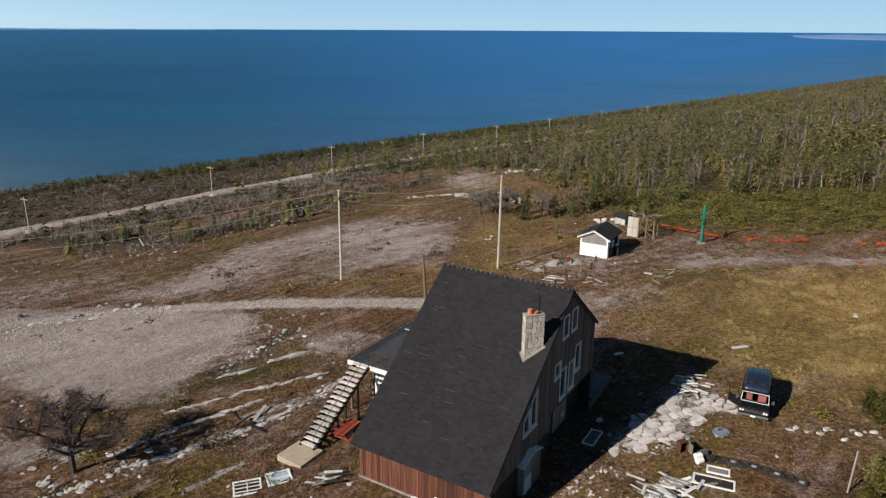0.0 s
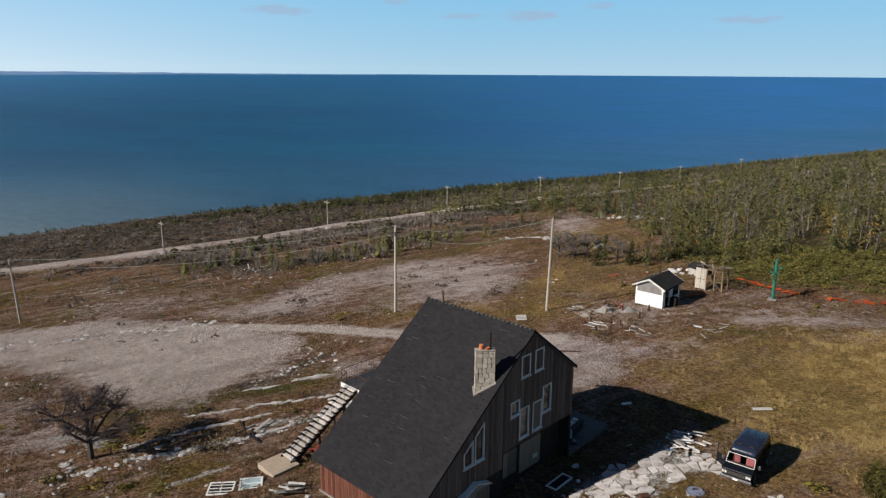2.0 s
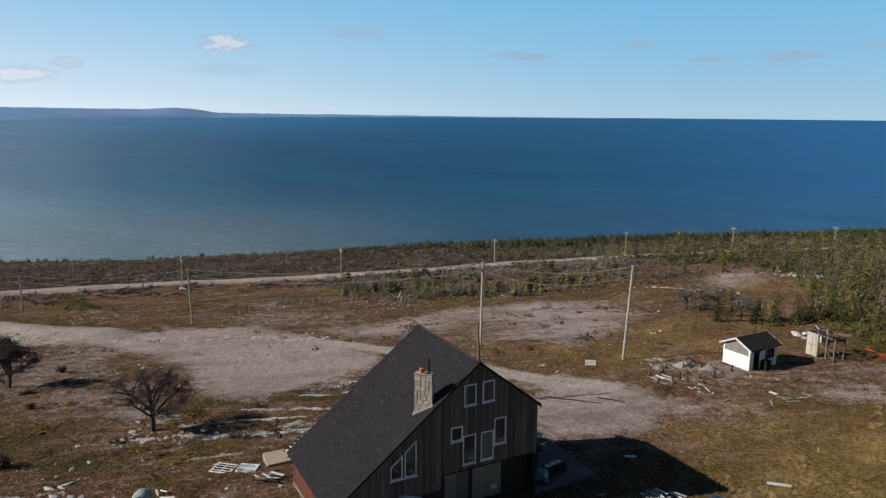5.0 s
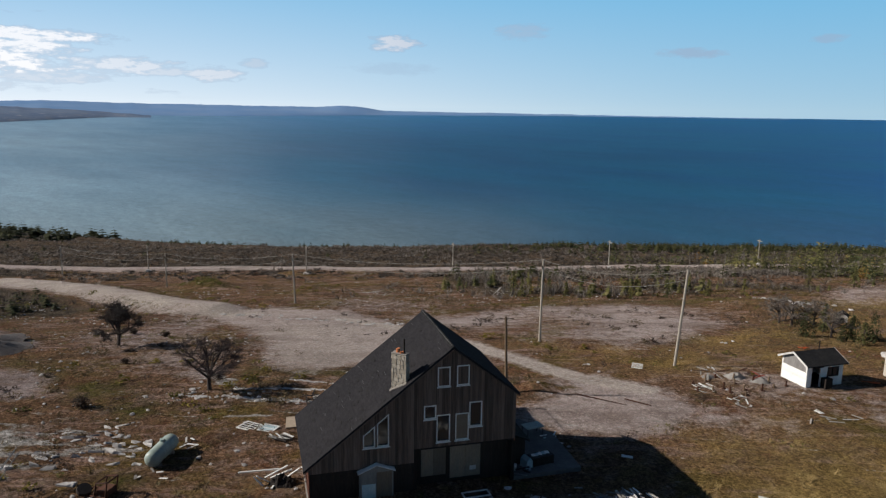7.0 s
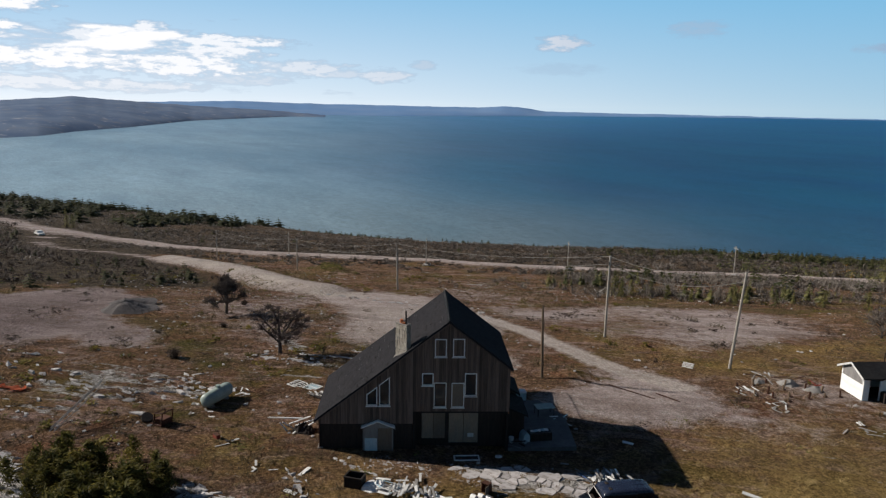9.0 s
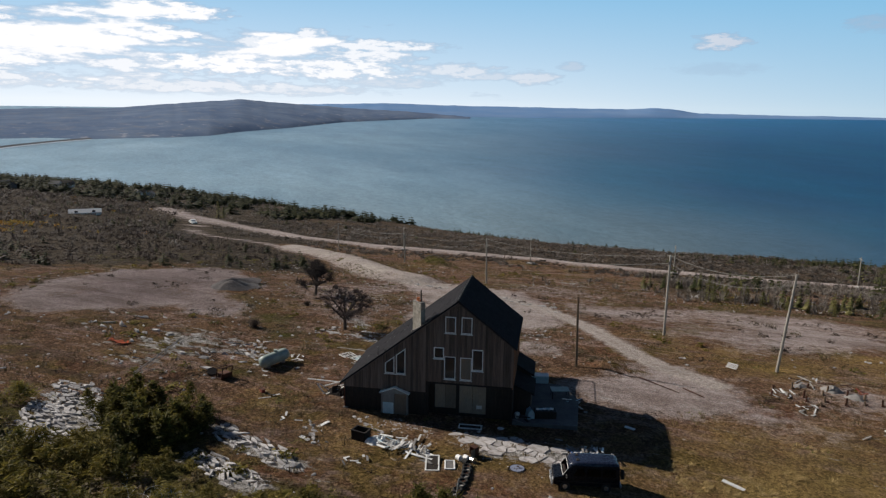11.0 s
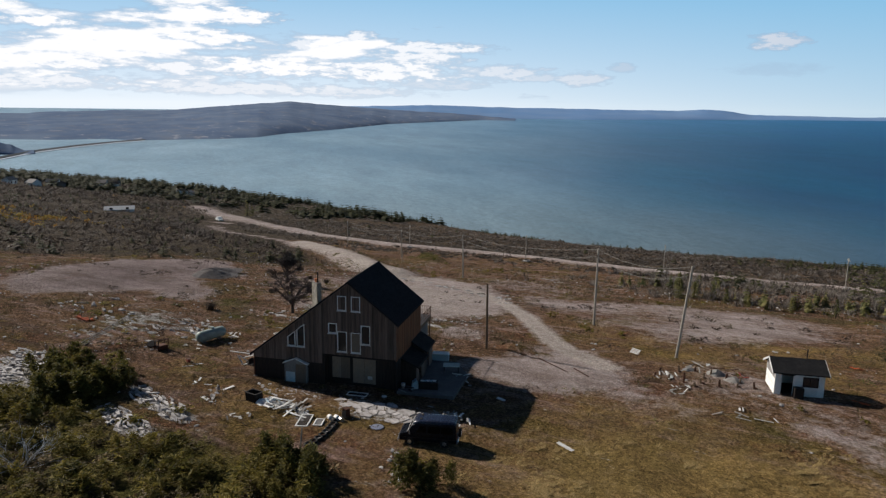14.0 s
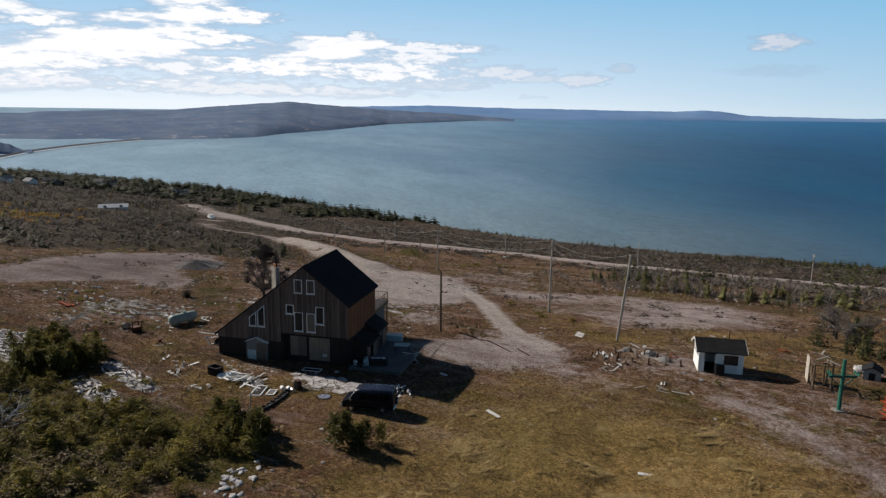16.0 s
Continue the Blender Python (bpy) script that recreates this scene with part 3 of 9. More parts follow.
def vnoise(x, y, cell, seed):
    """Smooth value noise, -1 to 1."""
    x, y = np.asarray(x, float) / cell + seed * 17.3, np.asarray(y, float) / cell - seed * 9.7
    xi, yi = np.floor(x), np.floor(y)
    fx, fy = x - xi, y - yi
    fx, fy = fx * fx * (3 - 2 * fx), fy * fy * (3 - 2 * fy)

    def rnd(a, b):
        v = np.sin(a * 127.1 + b * 311.7 + seed * 74.7) * 43758.5453
        return 2 * (v - np.floor(v)) - 1
    return (rnd(xi, yi) * (1 - fx) + rnd(xi + 1, yi) * fx) * (1 - fy) + (rnd(xi, yi + 1) * (1 - fx) + rnd(xi + 1, yi + 1) * fx) * fy


def sr(x, y):
    return -0.7 * x + 0.714 * y, 0.714 * x + 0.7 * y


def xy(s, r):
    return -0.7 * s + 0.714 * r, 0.714 * s + 0.7 * r


SLOPE_S = (-900, -300, -80, 0, 13, 20, 30, 40, 47, 60, 90, 145, 190, 300, 400, 430, 470, 540)
SLOPE_Z = (40, 18, 5, 2.1, 1.25, 0.8, 0.5, -0.1, -0.6, -2.0, -6.3, -14.5, -21, -37.5, -57, -66, -84, -110)
HOUSE = pose(2.163, 28.553, 0.75, 0, 0, 58.79)


def seg_dist(x, y, pts):
    """Distance to a line of points."""
    d = np.full(np.shape(x), 1e9)
    for (ax, ay), (bx, by) in zip(pts, pts[1:]):
        ux, uy = bx - ax, by - ay
        t = np.clip(((x - ax) * ux + (y - ay) * uy) / (ux * ux + uy * uy), 0, 1)
        d = np.minimum(d, np.hypot(x - ax - t * ux, y - ay - t * uy))
    return d


def in_poly(x, y, pts, soft):
    """1 inside a polygon, fading to 0 over soft metres at its edge."""
    inside = np.zeros(np.shape(x), bool)
    for (ax, ay), (bx, by) in zip(pts, pts[1:] + pts[:1]):
        if ay != by:
            inside ^= ((ay > y) != (by > y)) & (x < (bx - ax) * (y - ay) / (by - ay) + ax)
    d = seg_dist(x, y, pts + pts[:1])
    return np.clip(0.5 + np.where(inside, d, -d) / (2 * soft), 0, 1)


YARD_GRASS = [(9, 31), (15, 44), (12, 52), (15, 64), (24, 68), (30, 56), (34, 40), (27, 31), (17, 29)]
GOLD = [(29, 65), (44, 68), (90, 66), (95, 25), (55, 22), (38, 30), (30, 37), (25, 43), (22, 48), (20, 53), (22, 59)]
TRACK = [(-262, 31), (-235, 26), (-202, 26.3), (-187, 30), (-162, 44), (-140, 49.5), (-110, 55), (-76, 56.5), (-58, 60.5), (-46, 65.5), (-32.4, 66.2), (-17.7, 64.3), (-7.1, 61.8), (-0.3, 60.7), (6.8, 62.0)]
COAST_ROAD = [(-352, 15.5), (-325, 20.0), (-293, 26), (-261, 36), (-226, 50), (-192, 59), (-163, 80), (-131, 106), (-104, 124), (-86, 135), (-70, 151), (-50, 178), (-38, 196), (-22, 212), (5, 236), (40, 264), (80, 302), (150, 350)]


def land(x, y, rough=True):
    """The ground's height."""
    x, y = np.asarray(x, float), np.asarray(y, float)
    s, r = sr(x, y)
    se = s * 400.0 / (400.0 + 85.0 * np.clip((-60.0 - r) / 400.0, 0, 1) * np.clip(s / 200.0, 0, 1))
    z = sum(np.interp(se + d, SLOPE_S, SLOPE_Z) for d in (-5, -2.5, 0, 2.5, 5)) / 5
    z = z + (np.clip(0.02 * (r - 42), -3.5, 0.9) - 0.009 * np.clip(r - 190, 0, 300)) * np.clip((s - 20) / 40, 0, 1) * np.clip((480 - s) / 120, 0, 1)
    z = z + np.clip((r - 100) * 0.010, 0, 5) * np.clip((190 - s) / 120, 0, 1) * np.clip((s + 60) / 90, 0, 1)
    # a gravel heap, and the bank along the track
    z = z + 0.4 * np.exp(-((x + 54.5) ** 2 + (y - 25.0) ** 2) / 20)
    z = z + 1.1 * np.exp(-((x + 3) ** 2 + (y - 117) ** 2) / 60) + 0.6 * np.exp(-((x + 0.5) ** 2 + (y - 55.5) ** 2) / 3)
    d = seg_dist(x, y, COAST_ROAD)
    z = z + 0.9 * np.clip(1.3 - d / 9, 0, 1) + 1.1 * np.clip(1.5 - seg_dist(x, y, [(-146, 51), (-112, 56.5), (-81, 57), (-66, 58.5)]) / 4.0, 0, 1)
    z = z + 1.7 * np.exp(-((x + 102) ** 2 / 50 + (y - 76.5) ** 2 / 10))
    if rough:
        calm = np.clip(d / 8, 0.15, 1) * np.clip(seg_dist(x, y, TRACK) / 6, 0.3, 1)
        far = np.clip((np.hypot(x - 10, y - 45) - 25) / 60, 0.25, 1)
        z = z + calm * far * (0.35 * vnoise(x, y, 9.0, 1) + 0.6 * vnoise(x, y, 31.0, 2) * np.clip((s - 40) / 40, 0, 1)) + 0.06 * vnoise(x, y, 2.3, 3) * calm
    # tussocks of the grass field
    gf = in_poly(x, y, GOLD, 3.0)
    z = z + gf * (0.22 * vnoise(x, y, 2.6, 41) + 0.12 * vnoise(x, y, 1.3, 42)) if rough else z
    # the levelled yard round the house
    hx, hy = x - 2.163, y - 28.553
    lx, ly = hx * 0.518 + hy * 0.855, -hx * 0.855 + hy * 0.518
    q = np.clip(1 - np.maximum(np.maximum(-lx - 0.5, lx - 19), np.maximum(-ly - 0.5, ly - 8.5)) / 4.0, 0, 1)
    z = z * (1 - q) + (0.72 - 0.02 * (lx - 6)) * q
    return z


def gz(x, y):
    return float(land(x, y))


def on_ground(x, y, turn=0.0, up=0.0):
    return pose(x, y, gz(x, y) + up, 0, 0, turn)


def from_house(a, b):
    p = HOUSE @ Vector((a, b, 0))
    return p.x, p.y


# zones of the ground
PAD_WEST = [(-62, 66), (-49, 71.5), (-39, 70), (-31, 67.3), (-21.6, 64), (-18.5, 60.8), (-16.5, 56.4), (-16, 51.8), (-17.1, 48), (-19.6, 44.5), (-22.5, 42.5), (-28, 44), (-33, 47), (-38, 50), (-48, 52), (-60, 54)]
PAD_YARD = [(1.4, 48.5), (1.4, 53.4), (0.8, 58), (-0.9, 61.1), (3.1, 62.6), (7.9, 63.2), (12.9, 61.4), (12.3, 55.5), (11, 53.5), (10, 50.8), (7.3, 48.7), (4.9, 47.5)]
PAD_UPPER = [(-40, 73), (-34.6, 77.5), (-33, 84), (-30, 95.5), (-20, 103.5), (-13.7, 109), (-6, 109), (2.7, 98), (0.6, 83), (-2, 74), (-8.8, 73), (-16.6, 71.7), (-24, 69)]
PAD_HEAP = [(-46, -4), (-55, -1.4), (-65, 3), (-77, 9), (-78.5, 18), (-79, 29), (-56, 29.5), (-49, 25), (-38, 24.9), (-31, 22), (-33, 17.7), (-39, 16), (-38.5, 10), (-35.7, 3.6), (-40, -1)]
APRON = [(11.6, 61.8), (16.5, 63.8), (20.6, 65.7), (21, 61.5), (16.6, 58.1), (14.1, 55.4), (11, 56)]
BANK = [(-146, 49), (-112, 54.5), (-81, 55), (-66, 56), (-58, 59.5)]
STRIKE_A, STRIKE_B = [(3.7, 18.9), (7.5, 20.6), (12.0, 23.1)], [(8.1, 16.9), (10.6, 18.6), (13.8, 20.1)]
LOOP = [(24.5, 69.6), (30, 71), (38, 70.5), (52, 70), (80, 72)]
SLABS = [(9.4, 35.2), (10.8, 37.6), (14.4, 41.4), (15.6, 41.4), (17.4, 41.2), (18.6, 40.6), (18.4, 39.2), (16.2, 37.8), (14.4, 37.0), (12.9, 35.8), (11.4, 35.0)]

LEDGES = [[(-19.9, 36.2), (-16.7, 39.3), (-12.6, 42.3)], [(-18.5, 41.4), (-13.8, 43.9), (-8.7, 46.6)], [(-17.0, 46.3), (-14.8, 47.7)], [(-18.5, 34.6), (-15.4, 36.3), (-12.5, 38.3), (-10.0, 41.0), (-7.3, 45.0)], [(-13.5, 49.1), (-10.3, 50.9)], [(-19, 17), (-12, 25)], [(-24, 16), (-17, 23)], [(-21, 12), (-14, 19)]]
CORE = 0.66
rng = random.Random(33)
for _ in range(12):
    px_, py_, l_ = rng.uniform(-24, -8), rng.uniform(-5.5, 4.5), rng.uniform(1.5, 4.5)
    px_, py_ = px_ * 0.76 - 0.65 * py_ - 5.0, 36.0 + (px_ + 16) * 0.65 + 0.76 * py_
    LEDGES.append([(px_, py_), (px_ + 0.76 * l_, py_ + 0.65 * l_)])


def spread(lo, c0, c1, hi, step, grow=1.055, biggest=14.0):
    """Grid lines, close between c0 and c1 and wider apart outside."""
    mid = list(np.arange(c0, c1 + step, step))
    a, d = [], step
    while (a[-1] if a else c0) > lo:
        d = min(d * grow, biggest)
        a.append((a[-1] if a else c0) - d)
    b, d = [], step
    while (b[-1] if b else mid[-1]) < hi:
        d = min(d * grow, biggest)
        b.append((b[-1] if b else mid[-1]) + d)
    return np.array(a[::-1] + mid + b)


gs, gr = spread(-500, -32, 98, 540, CORE), spread(-1500, -45, 105, 1500, CORE)
S, R = np.meshgrid(gs, gr, indexing="ij")
X, Y = xy(S, R)
Z = land(X, Y)
wob = 1.6 * vnoise(X, Y, 6.0, 7) + 0.8 * vnoise(X, Y, 2.4, 8)
gravel = np.maximum.reduce([
    in_poly(X + wob, Y, PAD_WEST, 2.6) * (0.93 + 0.18 * vnoise(X, Y, 4.0, 39)), in_poly(X + wob, Y, PAD_YARD, 2.4) * (0.92 + 0.2 * vnoise(X, Y, 5.0, 38)), 0.6 * in_poly(X + wob, Y, APRON, 2.5) * (0.85 + 0.3 * vnoise(X, Y, 3.0, 44)), np.clip(1.3 - seg_dist(X, Y + 0.3 * wob, BANK) / 5.2, 0, 1), in_poly(X, Y + wob, PAD_UPPER, 4.5) * (0.72 + 0.22 * vnoise(S, R * 0.4, 5.0, 21) + 0.2 * vnoise(X, Y, 11.0, 22)),
    in_poly(X + wob, Y + wob, PAD_HEAP, 2.2) * (0.88 + 0.25 * vnoise(X, Y, 6.0, 27)),
    np.clip(1.25 - seg_dist(X + 0.5 * wob, Y, TRACK) / 1.9, 0, 1), np.clip(1.35 - seg_dist(X, Y, COAST_ROAD) / 7.5, 0, 1),
    0.66 * np.clip(1.2 - seg_dist(X, Y, LOOP) / 2.2, 0, 1), 
    0.6 * np.clip(1.2 - np.hypot((X - 14) / 9, (Y - 72) / 5), 0, 1), 0.45 * in_poly(X + wob, Y, [(6, 64), (14, 74), (24, 84), (32, 80), (46, 76), (60, 74), (60, 69), (28, 66)], 4.0) * (0.8 + 0.35 * vnoise(X, Y, 4.0, 37)), 0.62 * np.clip(1.3 - np.hypot((X - 5) / 8, (Y - 150) / 22), 0, 1),
    0.7 * np.clip(1.2 - np.hypot(X + 27, Y - 36.5) / 3.6, 0, 1), 0.6 * in_poly(X + wob, Y, [(-60, 32), (-34, 30), (-26, 36), (-36, 46), (-50, 56), (-70, 58), (-60, 44)], 6.0) * (0.8 + 0.35 * vnoise(X, Y, 7.0, 29)), 0.46 * in_poly(X, Y, [(-66, 70), (-62, 86), (-40, 92), (-24, 80), (-16, 68), (-30, 66)], 8.0) * (0.75 + 0.4 * vnoise(S, R * 0.4, 4.0, 28)), 0.75 * np.clip(1.2 - np.hypot(X + 9, Y - 52) / 4.5, 0, 1)])
gold = np.maximum(in_poly(X + wob, Y + wob, GOLD, 6.0), in_poly(X + wob, Y + wob, YARD_GRASS, 6.0) * (0.36 + 0.30 * vnoise(X, Y, 3.2, 45)))
FORECOURT = [(-7, 20), (-3, 29.5), (1.5, 27.5), (6, 32), (9, 35), (14, 34), (15, 28), (12, 24.5), (6, 24.5), (1, 21)]
gold = np.maximum(gold, in_poly(X + wob, Y + wob, FORECOURT, 3.0) * (0.42 + 0.3 * vnoise(X, Y, 2.6, 68)))
EAST = [(-12, 64), (8, 66), (16, 75), (23, 86), (19, 105), (15, 150), (-3, 135), (3, 100), (0, 80), (-10, 72)]
gold = np.maximum(gold, in_poly(X + wob, Y + wob, EAST, 5.0) * (0.44 + 0.35 * vnoise(X, Y, 4.0, 69)))
# darker, greyer gravel tone over PAD_HEAP
dark_gravel = in_poly(X, Y, PAD_HEAP, 8.0)
# wheel ruts, and the pale cut bank along the track
side = 0.75
rut = np.maximum.reduce([np.clip(1.4 - np.abs(seg_dist(X, Y, TRACK) - side) / 0.55, 0, 1) * np.clip((X + 50) / 10, 0, 1), np.clip(1.3 - seg_dist(X, Y + 0.3 * wob, BANK) / 4.6, 0, 1) * (0.75 + 0.4 * vnoise(X, Y, 5.0, 47)), 0.8 * np.clip(1.3 - np.hypot((X + 5.6) / 2.2, (Y - 54.5) / 1.6), 0, 1),
                         0.35 * np.clip(1.2 - seg_dist(X, Y, COAST_ROAD) / 5.0, 0, 1), 0.45 * in_poly(X, Y, PAD_WEST, 5.0) * (0.6 + 0.5 * vnoise(S, R * 0.3, 6.0, 48))])
green = 0.62 * np.clip(1.2 - seg_dist(X, Y, [(-44, 25), (-30, 27), (-20, 27)]) / 4.5, 0, 1) * (0.75 + 0.5 * vnoise(X, Y, 4.0, 34))
green = np.maximum(green, 0.6 * np.clip(1.2 - seg_dist(X, Y, [(-24, 41), (-12, 49), (-9, 54)]) / 2.6, 0, 1) * (0.75 + 0.5 * vnoise(X, Y, 3.0, 35)))
green = np.maximum(green, 0.6 * np.clip(1.2 - seg_dist(X, Y, [(-8, 22), (-2, 25), (0, 21)]) / 2.4, 0, 1) * (0.75 + 0.5 * vnoise(X, Y, 3.0, 36)))
green = np.maximum(green, 0.62 * np.clip(1.1 - np.hypot((X - 24) / 7, (Y - 66) / 2.2), 0, 1), 0.55 * np.clip(1.2 - np.hypot((X + 16) / 9, (Y - 28) / 6), 0, 1))
green = np.maximum(green, 0.9 * in_poly(X + wob, Y, [(-10, -6), (-4, 12), (3, 18), (13, 19), (20, 30), (25, 33), (29, 30), (36, 4), (20, -12)], 2.5))
green = np.maximum(green, 0.9 * np.clip(1.3 - np.hypot((X + 102) / 10, (Y - 76.5) / 4), 0, 1))
green = np.maximum(green, 0.8 * np.clip((Y - 80) / 8, 0, 1) * np.clip((X - 22) / 5, 0, 1))
green = np.maximum(green, 0.45 * np.clip(1.2 - seg_dist(X, Y, [(-30, 98), (-18, 112), (-5, 122)]) / 5, 0, 1))
streak = np.abs(vnoise(S * 1.0, R * 0.18, 2.0, 31))
rock = np.maximum.reduce([
    0.60 * np.clip(1.2 - np.hypot((X + 19) / 10, (Y - 17) / 9), 0, 1) * (0.55 + 0.6 * streak),
    0.8 * np.clip(1.35 - seg_dist(X + 0.3 * wob, Y, STRIKE_A) / 1.0, 0, 1), 0.8 * np.clip(1.35 - seg_dist(X + 0.3 * wob, Y, STRIKE_B) / 1.05, 0, 1), 0.75 * np.clip(1.25 - np.hypot((X + 2) / 7, (Y - 8) / 4), 0, 1),
    0.8 * in_poly(X, Y, SLABS, 1.4), 0.42 * np.clip(1.2 - np.hypot((X + 70) / 40, (Y - 95) / 16), 0, 1) * (0.5 + 0.6 * streak),
    0.4 * np.clip(1.2 - np.hypot((X + 16) / 6, (Y - 41) / 5), 0, 1) * (0.4 + 0.7 * streak), 0.8 * np.clip(1.25 - np.hypot((X + 23.5) / 3.2, (Y - 37) / 1.3), 0, 1),
    *[0.6 * np.clip(1.4 - seg_dist(X + 0.1 * wob, Y, ln) / 0.34, 0, 1) for ln in LEDGES]])
# leaf litter and shade-dark peat under the woods and scrub
litter = np.maximum.reduce([0.85 * np.clip((-80 - X + 3 * wob) / 6, 0, 1) * np.clip((52 - Y - 0.1 * X * (X < -160)) / 8, 0, 1), 0.66 * np.clip((S - 150) / 30, 0, 1), 0.45 * np.clip((Y - 100) / 10, 0, 1) * np.clip((X - 24) / 5, 0, 1),
                            0.8 * np.clip(1.3 - seg_dist(X + 0.3 * wob, Y, [(-17.5, 47.2), (-15.5, 49.5), (-14.6, 53.5), (-13.2, 55.5)]) / 0.9, 0, 1), 0.55 * np.clip(1.2 - seg_dist(X, Y, [(-24, 41.5), (-19, 42), (-14, 46)]) / 2.2, 0, 1) * (0.6 + 0.6 * vnoise(X, Y, 2.5, 49)), 0.6 * np.clip(1.2 - np.hypot((X + 37) / 6, (Y - 47.5) / 2.5), 0, 1), 0.8 * np.clip(1.2 - seg_dist(X, Y, [(-75, 124), (-48, 110), (-33, 118), (-22, 142), (-5, 152)]) / 7, 0, 1)])
ns, nr = S.shape
idx = np.arange(ns * nr).reshape(ns, nr)
quads = np.stack([idx[:-1, :-1], idx[:-1, 1:], idx[1:, 1:], idx[1:, :-1]], -1).reshape(-1, 4)
ground = fast_mesh("ground", np.stack([X, Y, Z], -1).reshape(-1, 3), quads, m_ground,
                   (("pale", np.clip(rut, 0, 1).ravel()), ("litter", litter.ravel()), ("dark_gravel", dark_gravel.ravel()), ("gravel", gravel.ravel()), ("gold", gold.ravel()), ("green", green.ravel()), ("rock", rock.ravel())), smooth=True)
tagged(ground, "brown coastal heath with gravel pads, tracks and dry grass", "ground", kind="structure")

# ---------------------------------------------------------------- sea and far shores
SEA_Z, SEA_R, SEA_RISE = -75.0, 4900.0, 73.0


def sea_z(d):
    return SEA_Z + SEA_RISE * (d / SEA_R) ** 2


def sea_d(el):
    """How far off the water lies that shows el degrees below eye level."""
    lo, hi = 200.0, SEA_R
    for _ in range(40):
        m = (lo + hi) / 2
        if math.degrees(math.atan2(sea_z(m) - 24.5, m)) < el:
            lo = m
        else:
            hi = m
    return lo


CX, CY = 40.0, 10.0


def polar(az, d):
    a = radians(az)
    return CX - d * math.sin(a), CY + d * math.cos(a)


dd = np.concatenate([np.linspace(60, 900, 40), np.linspace(950, SEA_R, 50)])
aa = np.linspace(0, 2 * np.pi, 193)
D, A = np.meshgrid(dd, aa, indexing="ij")
sx, sy = CX - D * np.sin(A), CY + D * np.cos(A)
ss = sr(sx, sy)[0]
# blue with distance, shoaling inshore; sky glare put into the colour by bearing
bearing = (np.degrees(A) + 180) % 360 - 180
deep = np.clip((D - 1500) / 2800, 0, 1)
sky_sheen = np.interp(bearing, [-60, -12, 6, 18, 28], [1.15, 1, 0.48, 0.12, 0])
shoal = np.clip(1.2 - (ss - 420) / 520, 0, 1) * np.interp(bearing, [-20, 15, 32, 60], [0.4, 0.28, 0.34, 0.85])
sky_glare = np.interp(bearing, [32, 45, 56, 70, 90, 100], [0, 0.03, 0.20, 0.66, 1.0, 1.0]) + 0.2 * np.clip(1.1 - (ss - 420) / 500, 0, 1) * np.interp(bearing, [28, 62], [0, 1])
sky_glare = np.clip(sky_glare, 0, 1)
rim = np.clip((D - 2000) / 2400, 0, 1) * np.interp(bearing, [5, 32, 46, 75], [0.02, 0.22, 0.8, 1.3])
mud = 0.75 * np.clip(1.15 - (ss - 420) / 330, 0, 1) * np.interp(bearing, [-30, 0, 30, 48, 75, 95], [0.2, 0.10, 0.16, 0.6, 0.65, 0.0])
idx = np.arange(D.size).reshape(D.shape)
quads = np.stack([idx[:-1, :-1], idx[1:, :-1], idx[1:, 1:], idx[:-1, 1:]], -1).reshape(-1, 4)
sea = fast_mesh("sea", np.stack([sx, sy, sea_z(D)], -1).reshape(-1, 3), quads, m_sea, (("deep", deep.ravel()), ("open", sky_sheen.ravel()), ("shoal", shoal.ravel()), ("sky_glare", sky_glare.ravel()), ("rim", rim.ravel()), ("mud", mud.ravel())), smooth=True)
tagged(sea, "blue sea turning grey green near the shore", "sea", kind="structure")


def coast_range(name, shore, crest, crest_d, mat, label, steps=26, rough=0.25, power=0.7, ragged=2.0):
    """Land across the water: from a shore line (azimuth, elevation) up to a crest line at crest_d."""
    az0, az1 = crest[0][0], crest[-1][0]
    n = 260
    ca, ce = zip(*sorted(crest))
    sa, se = zip(*sorted(shore))
    rows, low = [], []
    for i in range(n):
        az = min(az0, az1) + abs(az1 - az0) * i / (n - 1)
        d0 = min(sea_d(float(np.interp(az, sa, se))), crest_d - 60)
        top = 24.5 + crest_d * math.tan(radians(float(np.interp(az, ca, ce))))
        top = max(top + ragged * (float(vnoise(az, 3.0, 0.9, 8)) + 0.6 * float(vnoise(az, 7.0, 0.3, 9))), sea_z(crest_d) + 1.0)
        for j in range(steps):
            f = j / (steps - 2)
            if j == steps - 1:
                d, z = crest_d + 60, sea_z(crest_d) - 25
            else:
                d = d0 + (crest_d - d0) * f
                base = sea_z(d)
                z = base + (top - base) * f ** power
                z += rough * (top - base) * f * (1 - f) * (float(vnoise(az * 40, d, 260.0, 5)) + 0.5 * float(vnoise(az * 40, d, 90.0, 6)))
                z = max(z, base + (-1.0 if j == 0 else 1.5))
            rows.append((*polar(az, d), z))
            low.append(1.0 - f)
    idx = np.arange(n * steps).reshape(n, steps)
    q = np.stack([idx[:-1, :-1], idx[1:, :-1], idx[1:, 1:], idx[:-1, 1:]], -1).reshape(-1, 4)
    ob = fast_mesh(name, rows, q, mat, (("low", low),), smooth=True)
    return tagged(ob, label, "hills", kind="structure")


